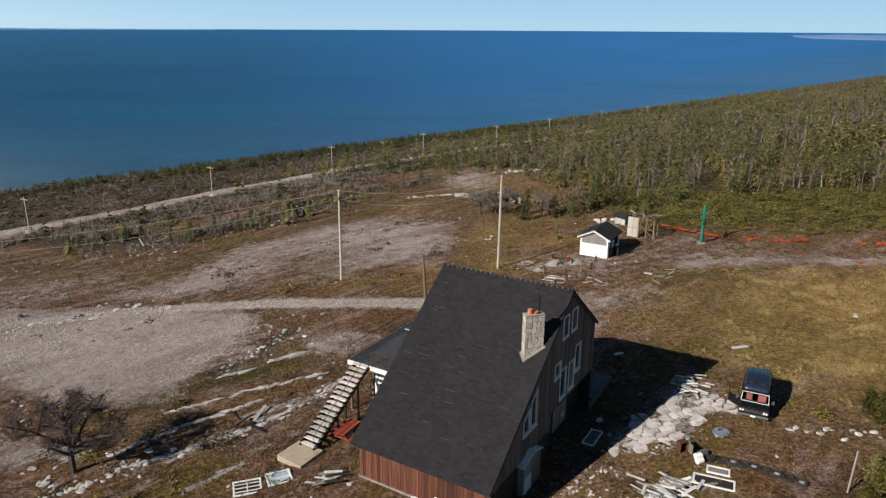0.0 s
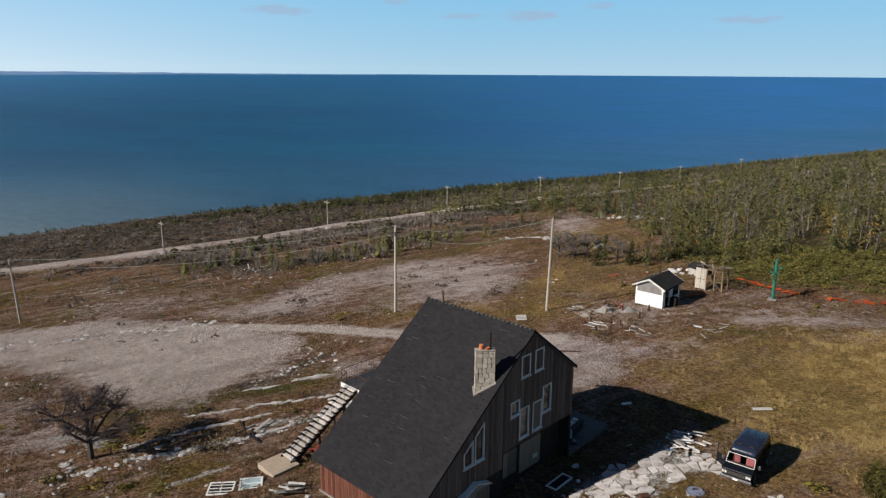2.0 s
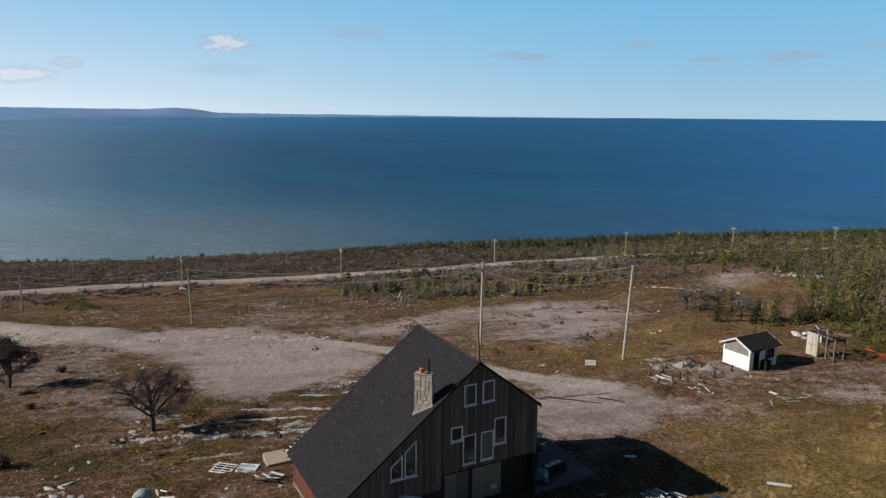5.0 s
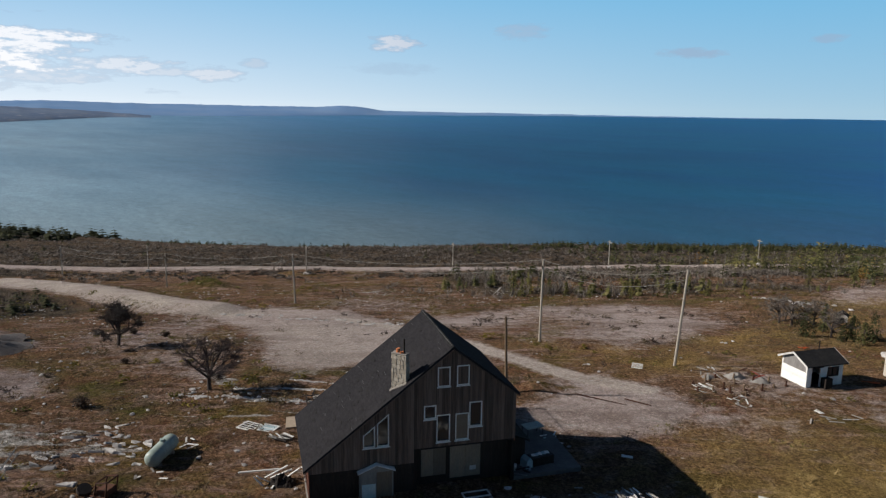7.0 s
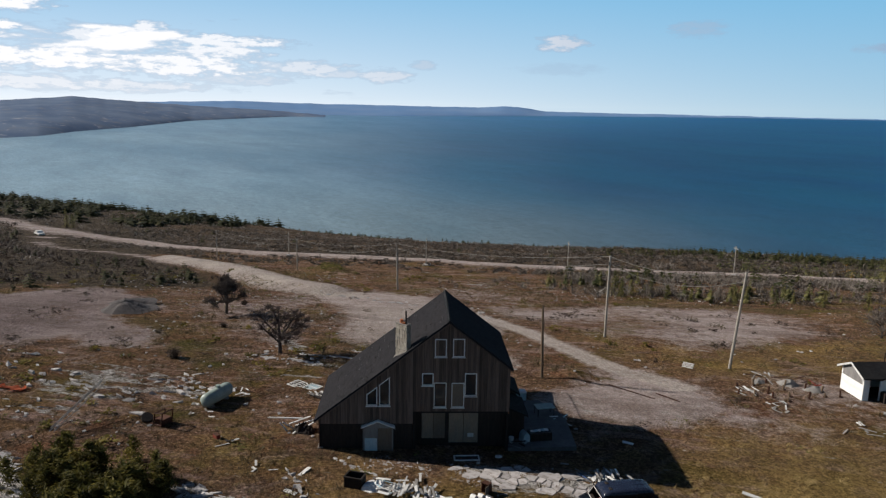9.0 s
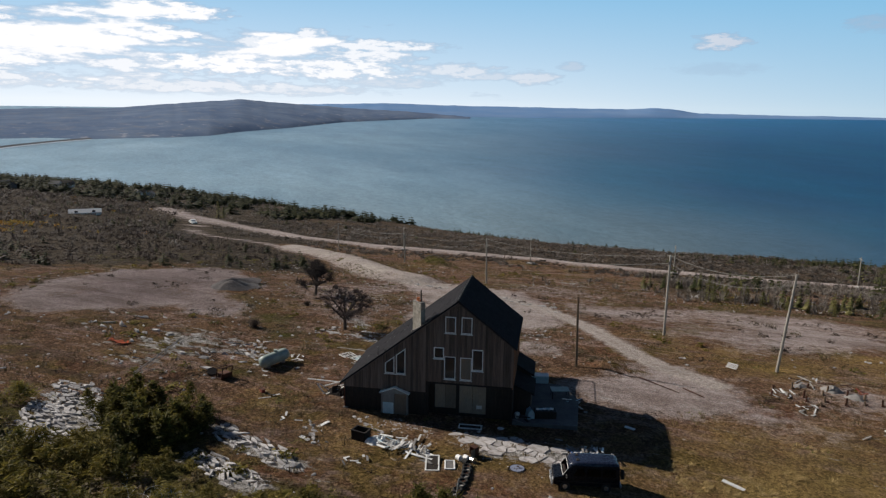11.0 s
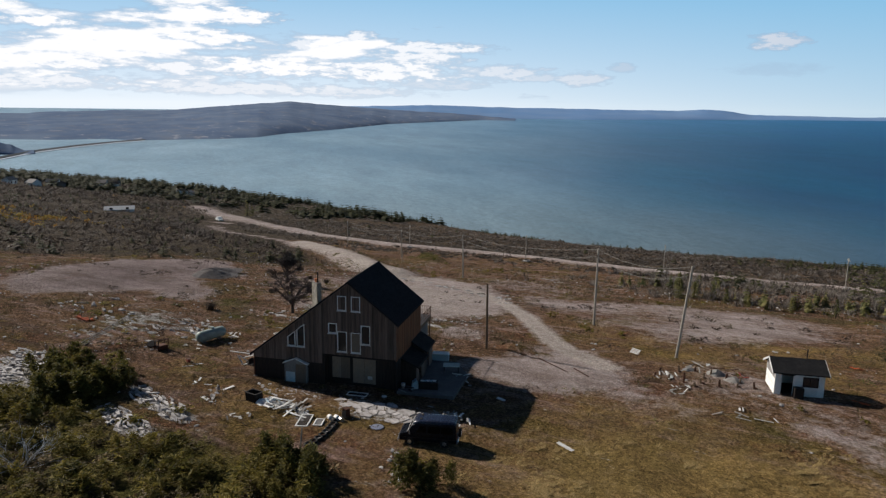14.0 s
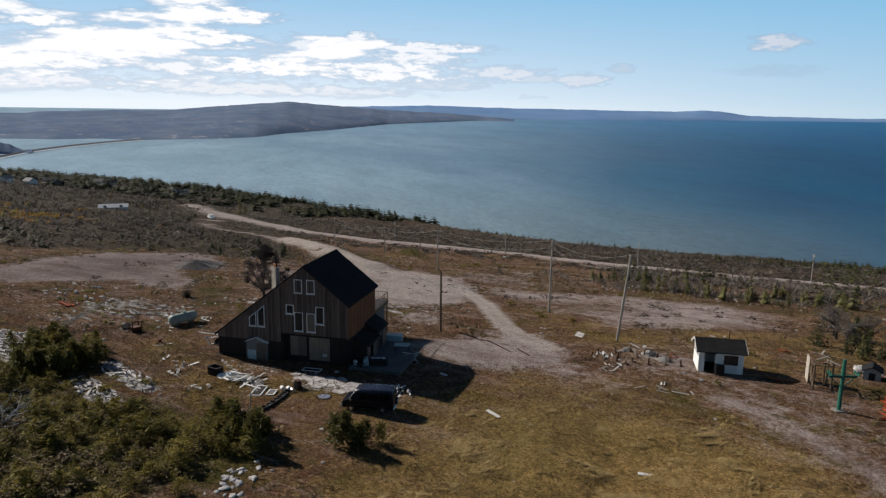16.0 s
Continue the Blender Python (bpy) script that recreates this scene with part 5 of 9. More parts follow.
x, y = strew(19, 6000, 70, 170, -20, 140, lambda s, r, x, y: hedge(s, r, x, y) * np.clip(0.35 + 1.1 * vnoise(x, y, 11, 55), 0.08, 1))
scatter("hedge_scrub", TWIGS, x, y, sizes(20, len(x), 0.8, 2.8) * np.where(y > 136, 0.55, 1.0), m_bare, "grey thicket of bare branches", "scrub", 21)
x, y = strew(22, 1700, 70, 170, 10, 140, lambda s, r, x, y: 0.8 * hedge(s, r, x, y) * (vnoise(x, y, 9, 18) > 0.15))
scatter("hedge_spruces", SPRUCES, x, y, sizes(23, len(x), 1.6, 4.4) * np.where(y > 136, 0.5, 0.9), m_spruce, "small dark spruces in a thicket", "woods", 24)

THICKET = [(-90, 124), (-68, 124), (-56, 126), (-44, 134), (-35, 148), (-27, 164), (-18, 176), (-5, 195), (-20, 210), (-36, 194), (-48, 176), (-68, 148), (-86, 132)]
x, y = strew(260, 9500, 100, 190, 10, 150, lambda s, r, x, y: in_poly(x, y, THICKET, 6.0) * off_road(x, y, 8.5) * np.clip(0.75 + 0.5 * vnoise(x, y, 8, 62), 0, 1))
scatter("alder_thicket", FAR_TWIGS, x, y, sizes(261, len(x), 0.7, 1.8), m_bare, "grey leafless alder thicket below the road", "scrub", 262, wide=(1.8, 3.0))
x, y = strew(263, 1500, 100, 190, 10, 150, lambda s, r, x, y: in_poly(x, y, THICKET, 6.0) * off_road(x, y, 12.0) * (vnoise(x, y, 11, 63) > 0.05) * 0.9)
scatter("thicket_spruces", ROUND_SPRUCES, x, y, sizes(264, len(x), 1.4, 4.0), m_shore, "small dark spruces in the alder thicket", "woods", 265)


def west(s, r, x, y):
    return (np.hypot((x + 258) / 22, (y + 12) / 10) > 1) * off_road(x, y, 4.0) * (seg_dist(x, y, TRACK) > 8) * (y < np.interp(x, [-1500, -230, -160, -60], [40, 20, 46, 56])) * (x < -82 + 3 * vnoise(x, y, 9, 2))


x, y = strew(25, 28000, 20, 420, -900, 20, lambda s, r, x, y: west(s, r, x, y) * np.clip(0.5 + 0.5 * vnoise(x, y, 20, 19), 0, 1) * np.clip(160 / np.hypot(x, y), 0.12, 1))
scatter("west_scrub", FAR_TWIGS, x, y, sizes(26, len(x), 0.8, 1.9) * np.clip(-x / 140, 0.8, 1.6), m_westbrush, "brown and grey bare scrub on the slope", "scrub", 27, wide=(2.0, 3.4))
x, y = strew(76, 18000, 20, 420, -700, 20, lambda s, r, x, y: west(s, r, x, y) * np.clip(0.45 + 0.5 * vnoise(x, y, 13, 29), 0, 1) * np.clip(190 / np.hypot(x, y), 0.15, 1))
scatter("west_heath", FAR_BUSHES, x, y, sizes(77, len(x), 0.7, 1.7), m_brush, "dark brown heath bushes on the western slope", "scrub", 78, wide=(1.6, 2.6))
x, y = strew(28, 26000, 20, 470, -1100, 20, lambda s, r, x, y: west(s, r, x, y) * np.clip(0.1 + 0.9 * vnoise(x, y, 22, 20), 0.03, 1) * np.clip(180 / np.hypot(x, y), 0.15, 1))
scatter("west_spruces", FAR_SPRUCES, x, y, sizes(29, len(x), 1.2, 2.8), m_shore, "dark spruces scattered over the western slope", "woods", 30, wide=(1.2, 2.2))
x, y = strew(31, 9000, 60, 320, -600, -60, lambda s, r, x, y: west(s, r, x, y) * (vnoise(x, y, 9, 22) > 0.1) * np.clip(1.7 - np.hypot((x + 205) / 34, (y + 34) / 18), 0.015, 0.95))
scatter("west_autumn", FAR_BUSHES, x, y, sizes(32, len(x), 1.2, 2.6), m_autumn, "yellow autumn bushes on the western slope", "scrub", 33)

# tall dark spruces round the village and along its shore
x, y = strew(150, 4000, 250, 540, -760, -180, lambda s, r, x, y: shelf(s, r, x, y) * np.clip(0.45 + 0.9 * vnoise(x, y, 30, 51), 0, 1) * (x < -330) * np.clip((s - 274) / 15, 0.0, 1))
scatter("village_spruces", ROUND_SPRUCES, x, y, sizes(151, len(x), 3.2, 8.5), m_darkspruce, "tall dark spruces round the village", "woods", 152, wide=(1.4, 2.2))

# low fir and juniper in front of the camera's last stand
NEAR_FIR = [(-10, -6), (-3, 12), (1.0, 18.5), (2.5, 18.5), (8, 15.5), (13, 19), (18, 25), (21, 30), (25, 33), (29, 30), (34, 18), (36, 4), (20, -12)]


def near_fir(s, r, x, y):
    return in_poly(x, y, NEAR_FIR, 1.2) * (seg_dist(x, y, STRIKE_A) > 1.5) * (seg_dist(x, y, STRIKE_B) > 1.4) * (np.hypot((x + 2) / 6, (y - 8) / 3.2) > 1) * (np.hypot((x - 29.5) / 3.5, (y - 29) / 1.8) > 1) * np.clip(np.hypot((x - 23) / 6, (y - 13) / 5), 0.25, 1)


x, y = strew(34, 7000, -40, 60, -20, 60, lambda s, r, x, y: near_fir(s, r, x, y) * np.clip(0.6 + 0.6 * vnoise(x, y, 5, 23), 0.15, 1))
scatter("low_fir", FIRS, x, y, sizes(35, len(x), 0.8, 1.9) * (0.9 + 0.3 * vnoise(x, y, 4.0, 52)), m_fir, "low tangled fir and juniper scrub", "scrub", 36, wide=(1.1, 1.7))
x, y = strew(37, 5500, -40, 60, -20, 60, lambda s, r, x, y: near_fir(s, r, x, y) * np.clip(0.5 - 0.7 * vnoise(x, y, 5, 23), 0.05, 1))
x2, y2 = strew(180, 900, -30, 0, 10, 40, lambda s, r, x, y: (np.hypot((x - 23) / 7, (y - 13) / 6) < 1) * 0.9)
x, y = np.concatenate([x, x2]), np.concatenate([y, y2])
scatter("low_heath", [bush_shape(90 + i, 100, 0.10, 0.5) for i in range(4)], x, y, sizes(38, len(x), 0.5, 1.1), m_heath, "rust-brown heath among the low firs", "scrub", 39, wide=(1.2, 2.2))

# taller dark firs and juniper thickets standing above the low scrub
rng = np.random.default_rng(70)
CLUMPS = ((2.6, 17.0, 1.1, 0.8, 10), (4.2, 15.0, 1.4, 1.1, 17), (2.4, 12.6, 1.7, 1.0, 11), (0.0, 14.6, 1.4, 1.2, 9), (-1.5, 12.0, 1.4, 1.0, 9), (6.5, 12.5, 1.6, 1.0, 10), (23.8, 30.6, 1.1, 1.1, 11), (26.6, 37.0, 0.8, 0.9, 7), (20.5, 29.0, 1.2, 0.8, 8))
bx = np.concatenate([rng.normal(c[0], c[2], c[4]) for c in CLUMPS])
by = np.concatenate([rng.normal(c[1], c[3], c[4]) for c in CLUMPS])
scatter("fir_thicket", [fir_shape(330 + i, 12, 0.34) for i in range(6)], bx, by, sizes(71, len(bx), 1.3, 2.7), m_thicket, "dense dark green fir thicket", "scrub", 72, wide=(0.8, 1.2))


def green_edge(s, r, x, y):
    edge = np.interp(x, [14, 24, 33, 42, 60, 120], [108, 92, 84, 81, 80, 82])
    return (x > 22) * (y > edge + 1.5 * vnoise(x, y, 5.0, 13)) * (y < edge + 24) * (seg_dist(x, y, LOOP) > 5)


x, y = strew(73, 5000, 0, 80, 75, 190, lambda s, r, x, y: green_edge(s, r, x, y) * 0.85)
scatter("green_scrub", [bush_shape(310 + i, 84, 0.10) for i in range(6)], x, y, sizes(74, len(x), 0.6, 1.3), m_scrub, "low green and russet scrub along the wood's edge", "scrub", 75, wide=(1.2, 2.0))

x, y = strew(290, 900, 90, 150, -60, 20, lambda s, r, x, y: np.clip(1.2 - np.hypot((x + 101) / 10, (y - 76) / 3.6), 0, 1))
scatter("green_scrub", BUSHES, x, y, sizes(291, len(x), 0.5, 1.1), m_scrub, "green brush over a mound beside the track", "scrub", 292, wide=(1.2, 2.0))

# withered plants that have come up through the gravel
x, y = strew(160, 5200, -10, 130, -60, 90, lambda s, r, x, y: np.maximum.reduce([q * in_poly(x, y, p, 2.0) for p, q in ((PAD_WEST, 0.15), (PAD_HEAP, 1.0), (PAD_UPPER, 1.0))]) * (vnoise(x, y, 5.0, 53) > 0.25) * 0.8)
scatter("gravel_plants", [bush_shape(170 + i, 26, 0.2, 0.5) for i in range(4)], x, y, sizes(161, len(x), 0.25, 0.75), m_brush, "withered brown plants on the gravel", "plants", 162, wide=(1.2, 2.2))

# dry grass and heath tufts over the open ground
x, y = strew(40, 84000, -32, 30, 36, 84, lambda s, r, x, y: in_poly(x, y, GOLD, 5.0) * np.clip(0.55 + 0.7 * vnoise(x, y, 1.6, 24), 0.1, 1))
scatter("dry_grass", GRASS_MATS, x, y, sizes(41, len(x), 0.08, 0.20) * (0.55 + 1.3 * np.clip(vnoise(x, y, 1.1, 50) + 0.3, 0, 1)), m_grass, "tussocks of dry golden grass", "grass", 42, wide=(1.3, 2.1), spin=0.6 + 2.2 * vnoise(x, y, 4.5, 51) + 0.5 * vnoise(x, y, 0.7, 52))


x, y = strew(240, 12000, -20, 40, 26, 70, lambda s, r, x, y: in_poly(x, y, YARD_GRASS, 4.0) * (in_poly(x, y, GOLD, 4.0) < 0.5) * (in_poly(x, y, PAD_YARD, 1.0) < 0.5) * np.clip(0.3 + 0.8 * vnoise(x, y, 2.5, 46), 0, 1))
scatter("yard_grass", TUFTS, x, y, sizes(241, len(x), 0.12, 0.30), m_yardgrass, "thin dry grass round the yard", "grass", 242, wide=(1.8, 3.2))


def open_heath(s, r, x, y):
    hx, hy = x - 2.163, y - 28.553
    lx, ly = hx * 0.518 + hy * 0.855, -hx * 0.855 + hy * 0.518
    clear = ~((lx > -0.3) & (lx < 19) & (ly > -0.8) & (ly < 9))
    return off_road(x, y, 2.5) * clear * (in_poly(x, y, GOLD, 1.0) < 0.5) * (1 - 0.8 * in_poly(x, y, YARD_GRASS, 2.0)) * (in_poly(x, y, NEAR_FIR, 1.0) < 0.5)


x, y = strew(43, 40000, 0, 130, -50, 100, lambda s, r, x, y: open_heath(s, r, x, y) * np.clip(0.35 + 0.7 * vnoise(x, y, 5.0, 25), 0, 1))
scatter("heath_tufts", TUFTS, x, y, sizes(44, len(x), 0.16, 0.5), m_heath, "tufts of brown heath and sedge", "grass", 45, wide=(1.4, 2.6))
for seed, mat, lab in ((200, m_brush, "dark brown heather clumps on the open heath"), (204, m_scrub, "olive crowberry clumps on the open heath")):
    x, y = strew(seed, 4200 if mat is m_brush else 2600, -5, 120, -75, 95, lambda s, r, x, y: open_heath(s, r, x, y) * np.clip(0.25 + 0.9 * vnoise(x, y, 6.0, seed), 0, 1))
    scatter("heath_clumps", [bush_shape(seed + 10 + i, 26, 0.12, 0.4) for i in range(4)], x, y, sizes(seed + 1, len(x), 0.25, 0.8), mat, lab, "heath", seed + 2, wide=(1.2, 2.4))
x, y = strew(46, 900, 0, 130, -50, 100, lambda s, r, x, y: open_heath(s, r, x, y) * (vnoise(x, y, 12, 26) > 0.15) * 0.8)
scatter("ground_juniper", BUSHES, x, y, sizes(47, len(x), 0.35, 0.9), m_fir, "low juniper clumps on the heath", "scrub", 48, wide=(1.3, 2.2))

x, y = strew(270, 5200, -5, 130, -75, 95, lambda s, r, x, y: open_heath(s, r, x, y) * (vnoise(x, y, 8.0, 64) > 0.3) * 0.26 * (in_poly(x, y, YARD_GRASS, 1.0) < 0.5))
x2, y2 = strew(271, 450, 30, 110, -30, 60, lambda s, r, x, y: np.maximum(in_poly(x, y, PAD_WEST, 1.0) * (seg_dist(x, y, [(-24, 43), (-38, 50)]) < 4.5), 0.5 * in_poly(x, y, PAD_UPPER, 1.0)) * (vnoise(x, y, 4.0, 65) > 0.1))
x, y = np.concatenate([x, x2]), np.concatenate([y, y2])
scatter("heath_mats", [bush_shape(280 + i, 130, 0.065, 0.24) for i in range(5)], x, y, sizes(272, len(x), 0.5, 1.5), m_mat, "low dark mats of heather and crowberry", "heath", 273, wide=(1.0, 1.7))

# ---------------------------------------------------------------- the house
RIDGE_X, RIDGE_Z, PITCH, WIDE, DEEP = 9.1, 9.50, 0.772, 13.4, 7.9
house = thing("house", HOUSE, "derelict three-storey house with weathered brown boards and a charcoal shingle roof", "house")


def roof_under(x):
    return RIDGE_Z - 0.24 - PITCH * abs(x - RIDGE_X)


# openings of the gable front: x0, x1, bottom, top at x0, top at x1
FRONT_OPENINGS = {
    "attic_a": (8.12, 8.90, 6.90, 8.16, 8.16), "attic_b": (9.37, 10.16, 6.90, 8.18, 8.18), "small": (7.25, 8.01, 4.80, 5.67, 5.67),
    "tall": (10.23, 11.05, 4.01, 5.67, 5.67), "door_a": (8.08, 8.92, 3.18, 4.98, 4.98), "door_b": (9.32, 10.17, 3.18, 4.96, 4.96),
    "slant_a": (3.38, 4.10, 3.30, 4.10, 4.68), "slant_b": (4.26, 4.98, 3.30, 4.80, 5.40)}


def columns(x0, x1, z0, top, openings, cuts):
    """Upright strips between x0 and x1, from z0 (or z0(x)) up to top(x), cut out round the openings."""
    low = z0 if callable(z0) else (lambda x: z0)
    xs = sorted({x0, x1, *[c for c in cuts if x0 < c < x1], *[o[i] for o in openings for i in (0, 1) if x0 < o[i] < x1]})
    for a, b in zip(xs, xs[1:]):
        if b - a < 1e-4:
            continue
        m = (a + b) / 2
        spans = [((low(m + 1e-6), low(m + 1e-6)), (top(a), top(b)))]
        for o in openings:
            if o[0] - 1e-6 <= a and b <= o[1] + 1e-6:
                g = (o[4] - o[3]) / (o[1] - o[0])
                ot = (o[3] + g * (a - o[0]), o[3] + g * (b - o[0]))
                spans = [((spans[0][0]), (o[2], o[2])), (ot, spans[-1][1])]
        for (l0, l1), (t0, t1) in spans:
            if min(t0 - l0, t1 - l1) > 0.02:
                yield a, b, l0, l1, t0, t1


def wall_core(name, x0, x1, z0, top, openings, d0, d1, mat, cuts=()):
    bm = bmesh.new()
    for a, b, l0, l1, t0, t1 in columns(x0, x1, z0, top, openings, cuts):
        add_prism(bm, [(a, l0), (b, l1), (b, t1), (a, t0)], d0, d1)
    return part(name, bm, mat, house)


def boards(prefix, x0, x1, z0, top, openings, d0, d1, mat, pitch, parent, m=None, seed=0):
    """Upright boards with open joints, each a piece of its own."""
    rng = random.Random(seed)
    n = round((x1 - x0) / pitch)
    for i in range(n):
        a, b = x0 + (x1 - x0) * i / n, x0 + (x1 - x0) * (i + 1) / n
        if b > a + 0.05:
            lift = rng.uniform(0, 0.012)
            for p, q, l0, l1, t0, t1 in columns(a + 0.006, b - 0.006, z0, top, openings, (RIDGE_X,)):
                bm = bmesh.new()
                add_prism(bm, [(p, l0), (q, l1), (q, t1), (p, t0)], d0 - lift, d1)
                part(prefix, bm, mat, parent)


def low_edge(x):
    return 1.92 if x < 6.6 else 2.84


front = wall_core("front_wall", 0.0, WIDE, low_edge, roof_under, list(FRONT_OPENINGS.values()), 0.06, 0.2, m_siding, (6.6, RIDGE_X))
boards("board", 0.0, 6.6, 1.92, roof_under, list(FRONT_OPENINGS.values()), 0.0, 0.055, m_siding, 0.2, front, seed=1)
boards("board", 6.6, WIDE, 2.84, roof_under, list(FRONT_OPENINGS.values()), 0.0, 0.055, m_siding, 0.2, front, seed=2)

# the dark ground storey, set back under the upper floor on one half
store = new("ground_storey")
store.parent = house
store["label"] = "dark stained ground storey"
for a in ((0.02, 6.58, 0.08, 0.28, -0.4, 1.92), (6.6, 6.8, 0.08, 0.9, -0.4, 2.84)):
    bm = bmesh.new()
    add_box(bm, *a)
    part("wall_panel", bm, m_dark, store)
for a, b, z0, z1 in ((6.8, 7.22, -0.4, 2.7), (7.22, 8.92, -0.4, 0.45), (7.22, 8.92, 2.4, 2.7), (8.92, 9.17, -0.4, 2.7), (9.17, 11.30, -0.4, 0.12), (9.17, 11.30, 2.4, 2.7), (11.3, WIDE, -0.4, 2.7)):
    bm = bmesh.new()
    add_box(bm, a, b, 0.72, 0.9, z0, z1)
    part("wall_panel", bm, m_dark, store)
bm = bmesh.new()
add_box(bm, WIDE - 0.2, WIDE + 0.0, 0.0, DEEP - 0.21, -0.4, 2.675)
part("wall_panel", bm, m_dark, store)
bm = bmesh.new()
add_box(bm, 6.62, WIDE, 0.06, 1.0, 2.70, 2.835)
part("soffit", bm, m_dark, house)
for a, b, z0, z1, mat in ((7.24, 8.06, 0.46, 2.39, m_ply), (8.08, 8.90, 0.46, 2.39, m_ply), (9.19, 10.22, 0.13, 2.39, m_ply), (10.25, 11.28, 0.13, 2.39, m_ply)):
    bm = bmesh.new()
    add_box(bm, a, b, 0.74, 0.78, z0, z1, bevel=0.004)
    part("plywood_panel", bm, mat, house, "weathered plywood sheet over an opening")
bm = bmesh.new()
add_box(bm, 10.55, 10.98, 0.732, 0.738, 0.55, 0.85)
part("notice", bm, m_trim, house, "small pale notice on the plywood")

# the other walls
wall_top_l, wall_top_r = roof_under(0.0), roof_under(WIDE)
bm = bmesh.new()
add_box(bm, 0.06, 0.2, 0.2, DEEP - 0.2, -0.4, wall_top_l)
low_wall = part("side_wall", bm, m_red, house, "red-brown board wall under the long roof slope")
n = 42
for i in range(n):
    a, b = DEEP * i / n, DEEP * (i + 1) / n
    bm = bmesh.new()
    add_box(bm, 0.0 - 0.012 * ((i * 7) % 3) / 2, 0.055, a + 0.005, b - 0.005, 0.16, wall_top_l + 0.02)
    part("board", bm, m_red, low_wall)
bm = bmesh.new()
add_box(bm, -0.10, 0.3, -0.05, DEEP + 0.05, -0.6, 0.16, bevel=0.02)
part("foundation", bm, m_conc, house, "pale concrete footing")
bm = bmesh.new()
add_box(bm, WIDE - 0.2, WIDE - 0.06, 0.2, DEEP - 0.2, 2.68, wall_top_r)
high_wall = part("side_wall", bm, m_orange, house, "orange-brown board wall on the tall side")
for i in range(n):
    a, b = DEEP * i / n, DEEP * (i + 1) / n
    bm = bmesh.new()
    add_box(bm, WIDE - 0.055, WIDE + 0.012 * ((i * 5) % 3) / 2, a + 0.005, b - 0.005, 2.68, wall_top_r + 0.02)
    part("board", bm, m_orange, high_wall)
back = wall_core("back_wall", 0.0, WIDE, -0.4, roof_under, [], DEEP - 0.2, DEEP - 0.06, m_siding, (RIDGE_X,))
boards("board", 0.0, WIDE, 0.1, roof_under, [], DEEP - 0.055, DEEP, m_siding, 0.3, back, seed=3)
bm = bmesh.new()
add_box(bm, 1.2, WIDE - 0.2, 0.9, DEEP - 0.2, 2.72, 2.84)
add_box(bm, 0.2, WIDE - 0.2, 0.95, DEEP - 0.2, -0.3, -0.2)
add_box(bm, 5.2, WIDE - 0.2, 0.2, DEEP - 0.2, 5.75, 5.9)
part("inner_floor", bm, m_dark, house)

# roof slopes with a slightly worn edge, slope lines for the shingles
OVER_N, OVER_F = -0.12, DEEP + 0.35


def slope(name, x_eave, label):
    sgn = -1 if x_eave < RIDGE_X else 1
    run = abs(x_eave - RIDGE_X)
    nu, nv = 34, 26
    me = bpy.data.meshes.new(name)
    rng = random.Random(4)
    vs, fs, uvs = [], [], []
    length = run * math.hypot(1, PITCH)
    for side, drop in ((0, 0.0), (1, 0.16)):
        for j in range(nv + 1):
            for i in range(nu + 1):
                u, v = i / nu, j / nv
                x = RIDGE_X + sgn * run * u
                y = OVER_N + (OVER_F - OVER_N) * v
                edge = i in (0, nu) or j in (0, nv)
                sag = 0.0 if edge else 0.018 * noise.noise(Vector((x * 0.8, y * 0.8, 0))) - 0.02 * math.sin(math.pi * u)
                vs.append((x, y, RIDGE_Z - PITCH * run * u + sag - drop))
                uvs.append((y, length * u))
    row = nu + 1
    off = row * (nv + 1)
    for j in range(nv):
        for i in range(nu):
            a = j * row + i
            q = (a, a + 1, a + 1 + row, a + row)
            fs.append(q if sgn > 0 else q[::-1])
            fs.append(tuple(k + off for k in (q[::-1] if sgn > 0 else q)))
    rim = [i for i in range(nu)] + [nu + j * row for j in range(nv)] + [nv * row + i for i in range(nu, 0, -1)] + [j * row for j in range(nv, 0, -1)]
    for a, b in zip(rim, rim[1:] + rim[:1]):
        q = (a, a + off, b + off, b)
        fs.append(q if sgn > 0 else q[::-1])
    me.from_pydata(vs, [], fs)
    lay = me.uv_layers.new(name="slope")
    for lp in me.loops:
        lay.data[lp.index].uv = uvs[lp.vertex_index]
    me.materials.append(m_roof)
    ob = new(name, me)
    ob.parent = house
    return tagged(ob, label)


slope_w = slope("roof_slope", -0.32, "long charcoal shingle slope")
slope("roof_slope", WIDE + 0.22, "short charcoal shingle slope")
# patched and lifted shingles
rng = random.Random(11)
for i in range(110):
    u, y = rng.uniform(0.05, 0.97), rng.uniform(0, DEEP)
    x = RIDGE_X - 9.4 * u
    bm = bmesh.new()
    w = rng.uniform(0.12, 0.34)
    tilt = Matrix.Translation((x, y, RIDGE_Z - PITCH * 9.4 * u + 0.012)) @ Matrix.Rotation(-math.atan(PITCH), 4, "Y") @ Matrix.Rotation(rng.uniform(-0.1, 0.1), 4, "Z")
    deep = 0.06 if i % 5 else 0.008
    add_box(bm, -deep, deep, -w, w, -0.02, rng.uniform(-0.004, 0.008), tilt)
    part("shingle", bm, m_roof if i % 5 else m_membrane, slope_w, "" if i % 5 else "pale torn shingle edge")
